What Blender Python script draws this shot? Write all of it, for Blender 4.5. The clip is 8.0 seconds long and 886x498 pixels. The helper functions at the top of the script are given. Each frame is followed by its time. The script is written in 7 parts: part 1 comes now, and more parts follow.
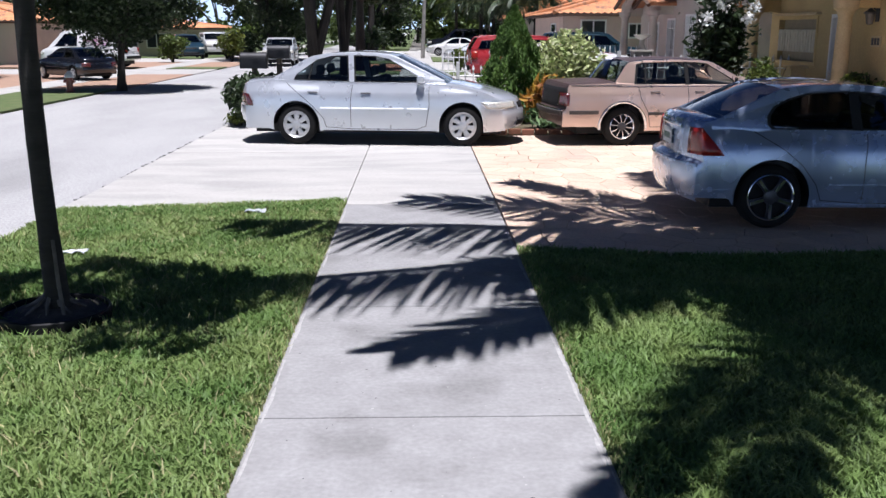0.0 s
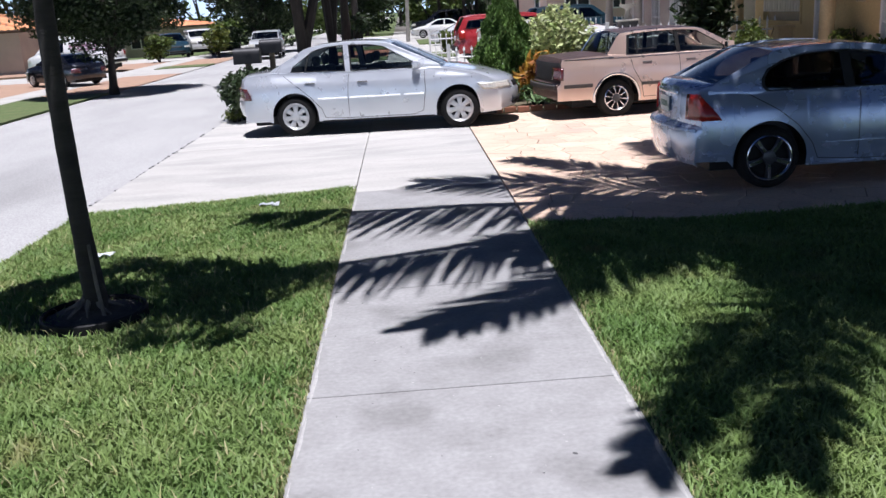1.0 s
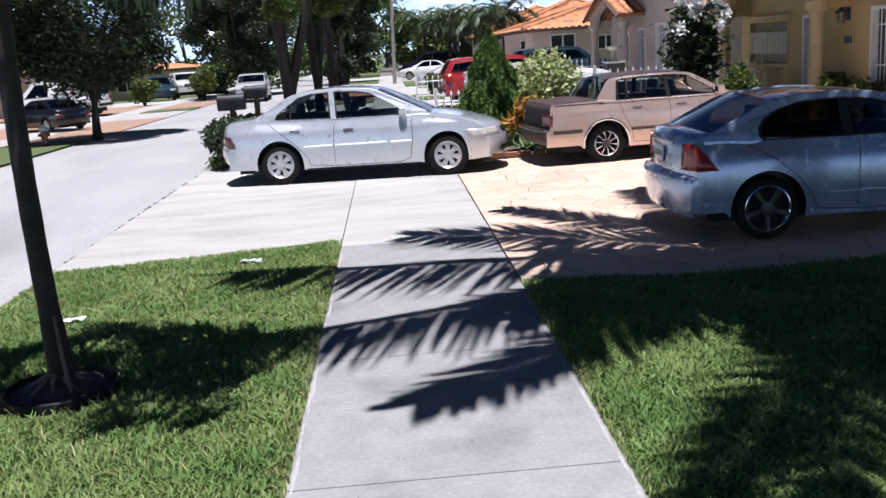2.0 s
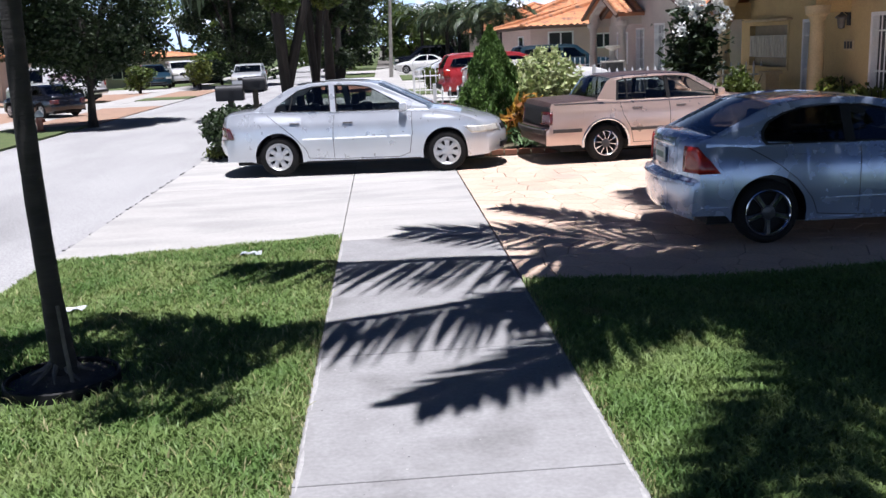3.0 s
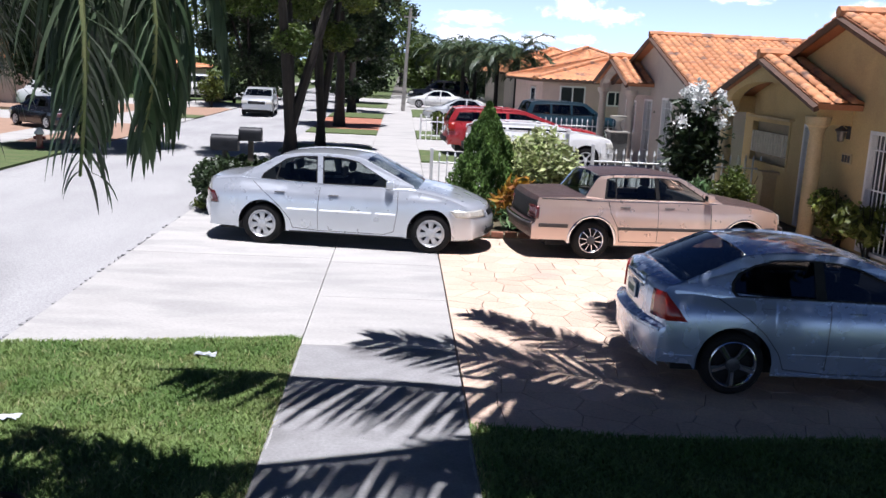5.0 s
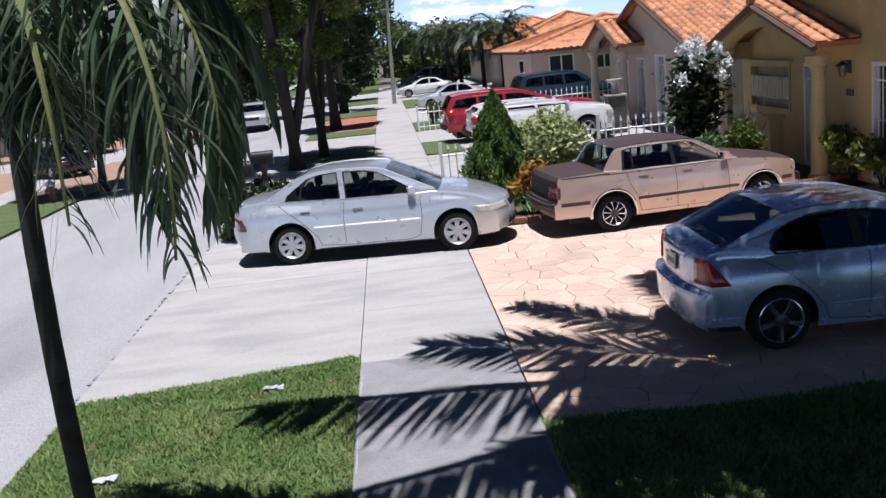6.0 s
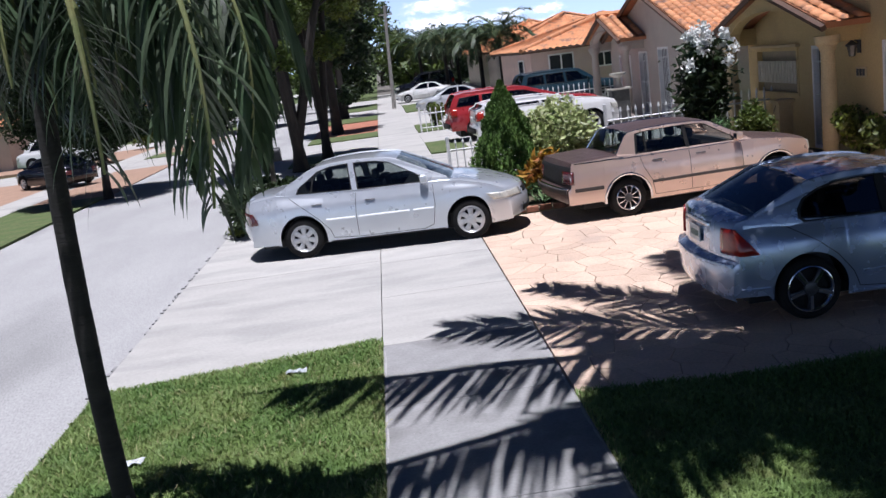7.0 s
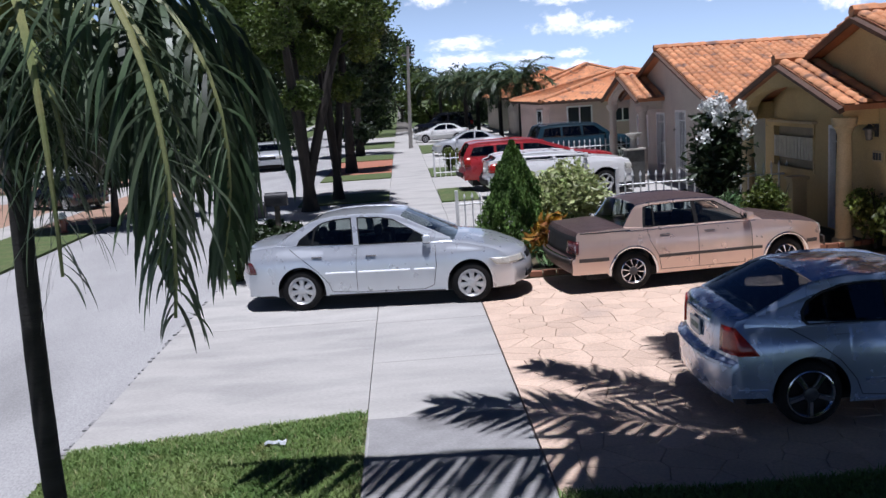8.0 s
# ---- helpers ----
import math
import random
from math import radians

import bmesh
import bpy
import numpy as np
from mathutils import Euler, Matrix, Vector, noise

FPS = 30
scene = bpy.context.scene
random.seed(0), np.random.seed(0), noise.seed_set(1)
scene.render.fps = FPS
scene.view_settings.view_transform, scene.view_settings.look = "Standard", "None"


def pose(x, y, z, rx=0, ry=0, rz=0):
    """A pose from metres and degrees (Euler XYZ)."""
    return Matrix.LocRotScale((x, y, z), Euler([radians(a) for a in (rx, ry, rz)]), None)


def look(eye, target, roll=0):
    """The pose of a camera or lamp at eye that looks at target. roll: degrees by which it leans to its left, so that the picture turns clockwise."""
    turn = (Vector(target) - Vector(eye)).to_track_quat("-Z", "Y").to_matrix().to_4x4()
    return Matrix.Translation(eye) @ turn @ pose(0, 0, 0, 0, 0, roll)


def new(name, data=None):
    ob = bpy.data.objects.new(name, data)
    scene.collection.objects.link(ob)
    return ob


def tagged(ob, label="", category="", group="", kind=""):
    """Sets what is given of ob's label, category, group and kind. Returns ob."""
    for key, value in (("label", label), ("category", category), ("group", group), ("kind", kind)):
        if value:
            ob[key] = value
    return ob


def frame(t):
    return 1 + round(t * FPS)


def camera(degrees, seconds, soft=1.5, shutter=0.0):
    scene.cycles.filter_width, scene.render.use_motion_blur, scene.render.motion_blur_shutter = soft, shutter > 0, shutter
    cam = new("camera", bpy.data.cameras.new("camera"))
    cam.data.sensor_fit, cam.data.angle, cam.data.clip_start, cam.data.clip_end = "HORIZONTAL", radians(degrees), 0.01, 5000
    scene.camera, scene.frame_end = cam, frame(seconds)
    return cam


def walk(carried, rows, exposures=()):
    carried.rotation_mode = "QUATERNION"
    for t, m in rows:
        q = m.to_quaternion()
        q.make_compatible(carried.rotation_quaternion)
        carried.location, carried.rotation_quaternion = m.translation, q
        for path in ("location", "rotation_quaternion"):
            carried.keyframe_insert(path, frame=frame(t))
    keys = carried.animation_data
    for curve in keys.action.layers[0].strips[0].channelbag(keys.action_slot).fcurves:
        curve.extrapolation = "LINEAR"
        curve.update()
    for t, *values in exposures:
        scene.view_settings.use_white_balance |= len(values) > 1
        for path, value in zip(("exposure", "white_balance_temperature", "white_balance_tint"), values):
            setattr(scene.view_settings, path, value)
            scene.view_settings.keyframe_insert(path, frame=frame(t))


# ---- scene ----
cam = camera(52.0, 8.0)
PATH = [
    (0, (-0.025, 0.407, 1.718), (0.028, 2.35, 1.247), 0.1),
    (0.5, (-0.092, 0.231, 1.733), (-0.026, 2.163, 1.221), -3.8),
    (1, (-0.18, 0.186, 1.765), (-0.121, 2.119, 1.255), -3.7),
    (1.5, (-0.223, 0.348, 1.732), (-0.137, 2.307, 1.339), -2.7),
    (2, (-0.17, 0.541, 1.849), (-0.078, 2.492, 1.419), -4.0),
    (2.2, (-0.165, 0.61, 1.875), (-0.059, 2.572, 1.502), -3.1),
    (3.3, (-0.271, 0.537, 1.87), (-0.165, 2.481, 1.412), -2.5),
    (3.5, (-0.114, 0.673, 1.854), (-0.021, 2.621, 1.413), -2.4),
    (4, (-0.036, 0.805, 1.837), (0.055, 2.772, 1.483), -2.6),
    (4.5, (0.054, 0.859, 2.165), (0.153, 2.814, 1.757), -2.3),
    (4.7, (0.149, 0.88, 2.416), (0.251, 2.839, 2.023), 3.4),
    (5.8, (-0.113, 0.677, 3.072), (-0.012, 2.633, 2.666), -3.5),
    (6, (-0.197, 0.68, 3.01), (-0.111, 2.631, 2.578), -6.0),
    (6.5, (-0.37, 0.647, 2.766), (-0.297, 2.593, 2.309), -7.8),
    (7, (-0.434, 0.76, 2.718), (-0.346, 2.715, 2.305), -7.5),
    (7.5, (-0.398, 0.9, 3.036), (-0.331, 2.852, 2.608), -8.0),
    (8, (-0.229, 1.019, 3.039), (-0.157, 2.99, 2.705), -3.8),
]
walk(cam, [(t, look(eye, target, roll)) for t, eye, target, roll in PATH],
    exposures=[(0.0, 0.56, 5850, 18), (3.4, 0.64, 5850, 18), (4.5, 0.72, 5850, 18), (6.0, 0.26, 5800, 18), (7.0, 0.30, 5750, 18), (8.0, 0.06, 5650, 18)])

SUN_DIR = Vector((-0.03, 0.15, -1.0)).normalized()   # the way the sunlight travels

# ---- world, sun, exposure ----
world = bpy.data.worlds.new("sky")
scene.world = world
world.use_nodes = True
wn = world.node_tree.nodes
sky = wn.new("ShaderNodeTexSky")
sky.sky_type = "NISHITA"
sky.sun_disc = False
sky.sun_elevation = math.asin(-SUN_DIR.z)
sky.sun_rotation = math.atan2(-SUN_DIR.x, -SUN_DIR.y)
sky.air_density, sky.dust_density, sky.ozone_density, sky.altitude = 1.0, 0.0, 1.2, 2500
tone = wn.new("ShaderNodeMix")
tone.data_type, tone.blend_type = "RGBA", "MULTIPLY"
tone.inputs[0].default_value, tone.inputs[7].default_value = 1.0, (0.13, 0.20, 0.34, 1)
world.node_tree.links.new(sky.outputs[0], tone.inputs[6])
world.node_tree.links.new(tone.outputs[2], wn["Background"].inputs[0])
wn["Background"].inputs[1].default_value = 0.05
sun = new("sun", bpy.data.lights.new("sun", "SUN"))
sun.data.energy, sun.data.angle, sun.data.color = 5.0, radians(0.53), (1.0, 0.965, 0.91)
sun.matrix_world = look((0, 0, 60), Vector((0, 0, 60)) + SUN_DIR)


# ---- materials ----
def mat(name, c1, c2=None, scale=3.0, rough=0.6, metal=0.0, bump=0.0, bscale=60.0, fine=0.12, coat=0.0, island=0.0, spread=0.0,
        stain=None, stain_scale=0.7, stain_at=0.55, spec=0.5, through_light=0.0, stretch=(1, 1, 1)):
    """Two colours mixed by noise, a finer grain, larger stains, and relief; spread varies it piece by piece, island leaf by leaf."""
    m = bpy.data.materials.new(name)
    m.use_nodes = True
    n, l = m.node_tree.nodes, m.node_tree.links
    b = n["Principled BSDF"]
    geo = n.new("ShaderNodeNewGeometry")
    mp = n.new("ShaderNodeMapping")
    mp.inputs["Scale"].default_value = stretch
    l.new(geo.outputs["Position"], mp.inputs["Vector"])

    def tex(s, detail=4.0):
        t = n.new("ShaderNodeTexNoise")
        t.inputs["Scale"].default_value, t.inputs["Detail"].default_value = s, detail
        l.new(mp.outputs[0], t.inputs["Vector"])
        return t.outputs["Fac"]

    def ramp(f, a, z):
        r = n.new("ShaderNodeMapRange")
        r.inputs["From Min"].default_value, r.inputs["From Max"].default_value = a, z
        l.new(f, r.inputs["Value"])
        return r.outputs[0]

    def mix(f, a, z, blend="MIX"):
        x = n.new("ShaderNodeMix")
        x.data_type, x.blend_type = "RGBA", blend
        for k, v in ((0, f), (6, a), (7, z)):
            if isinstance(v, (int, float)):
                x.inputs[k].default_value = v
            elif isinstance(v, tuple):
                x.inputs[k].default_value = (*v, 1)
            else:
                l.new(v, x.inputs[k])
        return x.outputs[2]

    col = mix(ramp(tex(scale), 0.35, 0.65), c1, c2 or tuple(v * 0.85 for v in c1))
    if stain:
        col = mix(ramp(tex(stain_scale, 6.0), stain_at, stain_at + 0.14), col, stain)
    if fine:
        g = ramp(tex(bscale * 0.8, 3.0), 0.25, 0.75)
        grey = n.new("ShaderNodeMapRange")
        l.new(g, grey.inputs["Value"])
        grey.inputs["To Min"].default_value, grey.inputs["To Max"].default_value = 1 - fine * 1.5, 1 + fine
        v = n.new("ShaderNodeHueSaturation")
        l.new(col, v.inputs["Color"])
        l.new(grey.outputs[0], v.inputs["Value"])
        col = v.outputs[0]
    for amount, source in ((island, "isl"), (spread, "obj")):
        if amount:
            if source == "isl":
                out = geo.outputs["Random Per Island"]
            else:
                out = n.new("ShaderNodeObjectInfo").outputs["Random"]
            r = n.new("ShaderNodeMapRange")
            l.new(out, r.inputs["Value"])
            r.inputs["To Min"].default_value, r.inputs["To Max"].default_value = 1 - amount, 1 + amount
            v = n.new("ShaderNodeHueSaturation")
            l.new(col, v.inputs["Color"])
            l.new(r.outputs[0], v.inputs["Value"])
            col = v.outputs[0]
    l.new(col, b.inputs["Base Color"])
    b.inputs["Metallic"].default_value = metal
    b.inputs["Specular IOR Level"].default_value = spec
    rr = n.new("ShaderNodeMapRange")
    l.new(tex(scale * 3), rr.inputs["Value"])
    rr.inputs["To Min"].default_value, rr.inputs["To Max"].default_value = max(0.02, rough - 0.1), min(1, rough + 0.1)
    l.new(rr.outputs[0], b.inputs["Roughness"])
    b.inputs["Coat Weight"].default_value, b.inputs["Coat Roughness"].default_value = coat, 0.05
    if bump:
        bp = n.new("ShaderNodeBump")
        bp.inputs["Strength"].default_value, bp.inputs["Distance"].default_value = bump, 0.01
        l.new(tex(bscale, 6.0), bp.inputs["Height"])
        l.new(bp.outputs[0], b.inputs["Normal"])
    if through_light:
        t = n.new("ShaderNodeBsdfTranslucent")
        l.new(col, t.inputs[0])
        s = n.new("ShaderNodeMixShader")
        s.inputs[0].default_value = through_light
        l.new(b.outputs[0], s.inputs[1])
        l.new(t.outputs[0], s.inputs[2])
        l.new(s.outputs[0], n["Material Output"].inputs[0])
    return m


def glass_mat(name, tint, gloss=0.12):
    m = bpy.data.materials.new(name)
    m.use_nodes = True
    n, l = m.node_tree.nodes, m.node_tree.links
    n.remove(n["Principled BSDF"])
    t, g, s, f = (n.new("ShaderNode" + k) for k in ("BsdfTransparent", "BsdfGlossy", "MixShader", "Fresnel"))
    t.inputs[0].default_value = (*tint, 1)
    g.inputs["Roughness"].default_value = 0.02
    f.inputs[0].default_value = 1.5
    a = n.new("ShaderNodeMath")
    a.operation = "ADD"
    a.inputs[1].default_value = gloss * 0.3
    l.new(f.outputs[0], a.inputs[0])
    l.new(a.outputs[0], s.inputs[0])
    l.new(t.outputs[0], s.inputs[1])
    l.new(g.outputs[0], s.inputs[2])
    l.new(s.outputs[0], n["Material Output"].inputs[0])
    return m


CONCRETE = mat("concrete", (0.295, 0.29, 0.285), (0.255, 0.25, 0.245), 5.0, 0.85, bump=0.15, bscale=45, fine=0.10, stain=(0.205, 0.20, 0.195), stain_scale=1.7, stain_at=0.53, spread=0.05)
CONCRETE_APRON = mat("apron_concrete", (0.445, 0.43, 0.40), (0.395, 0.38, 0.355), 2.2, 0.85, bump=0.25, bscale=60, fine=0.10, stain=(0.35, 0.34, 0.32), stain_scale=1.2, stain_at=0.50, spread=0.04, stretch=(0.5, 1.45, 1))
ASPHALT = mat("asphalt", (0.385, 0.38, 0.37), (0.33, 0.325, 0.32), 0.8, 0.9, bump=0.4, bscale=90, fine=0.2, stain=(0.265, 0.262, 0.256), stain_scale=0.45, stain_at=0.54, stretch=(1, 0.35, 1))
JOINT = mat("joint_dirt", (0.17, 0.155, 0.13), (0.11, 0.10, 0.085), 8, 0.95)
STAMPED = mat("stamped_concrete", (0.66, 0.495, 0.375), (0.57, 0.42, 0.315), 1.6, 0.65, bump=0.35, bscale=45, fine=0.12, spread=0.09, stain=(0.50, 0.38, 0.30), stain_scale=1.1, stain_at=0.56)
STAMPED_JOINT = mat("stamped_joint", (0.36, 0.25, 0.185), (0.27, 0.185, 0.135), 6, 0.9)
SOIL = mat("soil", (0.13, 0.10, 0.06), (0.07, 0.065, 0.03), 3, 0.95, bump=0.5, bscale=40)
TURF = mat("turf", (0.07, 0.115, 0.03), (0.10, 0.12, 0.04), 4, 0.95, bump=0.5, bscale=60, fine=0.25)
GRASS = mat("grass", (0.132, 0.225, 0.06), (0.23, 0.305, 0.10), 1.6, 0.5, island=0.25, fine=0, stain=(0.22, 0.22, 0.08), stain_scale=2.2, stain_at=0.60, through_light=0.2, spec=0.2)


# ---- helpers of this place ----
def part(name, bm, material, parent=None, label="", smooth=False):
    """A bmesh as one mesh object under a thing or part."""
    me = bpy.data.meshes.new(name)
    bmesh.ops.recalc_face_normals(bm, faces=bm.faces)
    bm.to_mesh(me)
    bm.free()
    for m in material if isinstance(material, (list, tuple)) else [material]:
        me.materials.append(m)
    if smooth:
        me.shade_smooth()
        me.set_sharp_from_angle(angle=radians(38))
    ob = new(name, me)
    if parent:
        ob.parent = parent
    if label:
        ob["label"] = label
    return ob


def from_data(name, verts, faces, material, parent=None, smooth=False, label="", raw=True):
    me = bpy.data.meshes.new(name)
    me.from_pydata([tuple(v) for v in verts], [], [tuple(f) for f in faces])
    for m in material if isinstance(material, (list, tuple)) else [material]:
        me.materials.append(m)
    if smooth:
        me.shade_smooth()
    ob = new(name, me)
    if parent:
        ob.parent = parent
    if label:
        ob["label"] = label
    return ob


def quick_mesh(name, verts, faces, material):
    """Large leaf meshes: arrays of corners, all faces with the same count of corners."""
    verts, faces = np.asarray(verts, np.float32), np.asarray(faces, np.int32)
    me = bpy.data.meshes.new(name)
    k = faces.shape[1]
    me.vertices.add(len(verts))
    me.vertices.foreach_set("co", verts.ravel())
    me.loops.add(faces.size)
    me.loops.foreach_set("vertex_index", faces.ravel())
    me.polygons.add(len(faces))
    me.polygons.foreach_set("loop_start", np.arange(0, faces.size, k, dtype=np.int32))
    me.update(calc_edges=True)
    me.materials.append(material)
    return me


def empty(name, m, label="", category="", group="", kind=""):
    ob = new(name)
    ob.empty_display_size = 0.2
    ob.matrix_world = m
    return tagged(ob, label, category, group, kind)


def box(bm, x0, x1, y0, y1, z0, z1, bevel=0.0, m=None):
    """A box added to bm."""
    made = bmesh.ops.create_cube(bm, size=1.0)["verts"]
    bmesh.ops.transform(bm, verts=made, matrix=Matrix.Translation(((x0 + x1) / 2, (y0 + y1) / 2, (z0 + z1) / 2)) @ Matrix.Diagonal((abs(x1 - x0), abs(y1 - y0), abs(z1 - z0), 1)))
    if bevel:
        edges = list({e for v in made for e in v.link_edges})
        r = bmesh.ops.bevel(bm, geom=edges, offset=bevel, segments=2, profile=0.6, affect="EDGES")
        made = list({v for f in r["faces"] for v in f.verts} | {v for v in made if v.is_valid})
    if m is not None:
        bmesh.ops.transform(bm, verts=made, matrix=m)
    return made


def prism(bm, outline, z0, z1):
    """A flat outline (x, y) raised from z0 to z1."""
    low = [bm.verts.new((x, y, z0)) for x, y in outline]
    high = [bm.verts.new((x, y, z1)) for x, y in outline]
    bm.faces.new(high)
    bm.faces.new(low[::-1])
    k = len(outline)
    for i in range(k):
        bm.faces.new((low[i], low[(i + 1) % k], high[(i + 1) % k], high[i]))


def tube(bm, points, radii, sides=8, cap=True):
    """A tapered tube through points."""
    points = [Vector(p) for p in points]
    rings = []
    up = Vector((0.31, 0.17, 0.93))
    for i, p in enumerate(points):
        d = (points[min(i + 1, len(points) - 1)] - points[max(i - 1, 0)]).normalized()
        a = d.cross(up)
        a = a.normalized() if a.length > 1e-4 else d.orthogonal().normalized()
        b = d.cross(a)
        r = radii[i] if isinstance(radii, (list, tuple)) else radii
        rings.append([bm.verts.new(p + r * (math.cos(t) * a + math.sin(t) * b)) for t in (2 * math.pi * k / sides for k in range(sides))])
    for u, v in zip(rings, rings[1:]):
        for k in range(sides):
            bm.faces.new((u[k], u[(k + 1) % sides], v[(k + 1) % sides], v[k]))
    if cap:
        bm.faces.new(rings[0][::-1])
        bm.faces.new(rings[-1])


def lathe(bm, profile, sides=24, axis="y", centre=(0, 0, 0), closed=False):
    """profile: (along, radius) points turned round an axis."""
    c = Vector(centre)
    rings = []
    for a, r in profile:
        ring = []
        for k in range(sides):
            t = 2 * math.pi * k / sides
            ring.append(bm.verts.new(c + (Vector((r * math.cos(t), a, r * math.sin(t))) if axis == "y" else Vector((r * math.cos(t), r * math.sin(t), a)))))
        rings.append(ring)
    pairs = list(zip(rings, rings[1:])) + ([(rings[-1], rings[0])] if closed else [])
    for u, v in pairs:
        for k in range(sides):
            bm.faces.new((u[k], u[(k + 1) % sides], v[(k + 1) % sides], v[k]))
    return rings


def lerp(points, x):
    """The broken line through points (x, value) at x."""
    return float(np.interp(x, [p[0] for p in points], [p[1] for p in points]))


# ---- vehicles ----
def paint(name, c, metal=0.5, rough=0.32, coat=0.8, dust=0.1):
    return mat(name, c, tuple(v * 0.94 for v in c), 2.0, rough, metal, fine=0, coat=coat, stain=tuple(v * (1 - dust) for v in c), stain_scale=1.5)


SILVER = paint("silver_paint", (0.65, 0.68, 0.72), 0.5, 0.3, 1.0, 0.02)
GOLD = paint("gold_paint", (0.72, 0.54, 0.45), 0.62, 0.3, 0.9, 0.03)
BLUE = paint("blue_grey_paint", (0.41, 0.49, 0.645), 0.6, 0.26, 1.0, 0.03)
WHITE_PAINT = paint("white_paint", (0.78, 0.78, 0.77), 0.0, 0.3)
RED_PAINT = paint("red_paint", (0.42, 0.03, 0.035), 0.1, 0.3)
BLACK_PAINT = paint("black_paint", (0.008, 0.009, 0.014), 0.0, 0.2, 0.5)
GREY_PAINT = paint("pale_grey_paint", (0.58, 0.60, 0.62), 0.3, 0.32)
RUST_PAINT = paint("maroon_paint", (0.27, 0.06, 0.04), 0.1, 0.4)
TEAL_PAINT = paint("teal_paint", (0.012, 0.04, 0.06), 0.1, 0.35)
# dark reflection in the gold paint, put into a colour for the car's top
TOP_REFLECTION = mat("brown_top_reflection", (0.085, 0.055, 0.05), (0.065, 0.043, 0.04), 4, 0.4, bump=0.2, bscale=200)
RUBBER = mat("tyre_rubber", (0.011, 0.011, 0.012), (0.018, 0.017, 0.016), 6, 0.85, bump=0.2, bscale=150, spec=0.2)
BLACK_PLASTIC = mat("black_plastic", (0.014, 0.014, 0.015), (0.010, 0.010, 0.010), 8, 0.6, spec=0.25)
DARK_TRIM = mat("dark_trim", (0.055, 0.045, 0.042), (0.04, 0.035, 0.03), 8, 0.5)
# near white, so the moulding's colour carries the highlight along it
HIGHLIGHT_TRIM = mat("highlight_trim", (0.82, 0.83, 0.85), (0.76, 0.77, 0.79), 8, 0.3, fine=0)
CHROME = mat("chrome", (0.75, 0.75, 0.76), (0.65, 0.65, 0.66), 8, 0.16, 1.0, fine=0.03)
ALLOY = mat("alloy_wheel", (0.62, 0.62, 0.62), (0.5, 0.5, 0.5), 10, 0.38, 0.6)
DARK_ALLOY = mat("dark_alloy", (0.10, 0.10, 0.105), (0.06, 0.06, 0.065), 10, 0.35, 0.5)
INTERIOR = mat("seat_cloth", (0.12, 0.115, 0.115), (0.08, 0.078, 0.08), 20, 0.9)
TAIL_RED = mat("tail_light_red", (0.36, 0.022, 0.012), (0.27, 0.016, 0.010), 30, 0.2, coat=0.35)
TAIL_DARK = mat("tail_light_dark", (0.10, 0.012, 0.012), (0.07, 0.010, 0.010), 30, 0.2, coat=1.0)
LAMP_CLEAR = mat("headlight_lens", (0.62, 0.60, 0.52), (0.5, 0.49, 0.45), 30, 0.12, coat=1.0)
PLATE = mat("number_plate", (0.75, 0.77, 0.75), (0.70, 0.72, 0.70), 20, 0.4)
PLATE_INK = mat("plate_ink", (0.16, 0.26, 0.20), None, 20, 0.5)
CAR_GLASS = glass_mat("car_glass", (0.55, 0.60, 0.60))
SKY_GLASS = glass_mat("glossy_car_glass", (0.5, 0.56, 0.6), 0.35)
DARK_GLASS = glass_mat("dark_car_glass", (0.2, 0.21, 0.22))


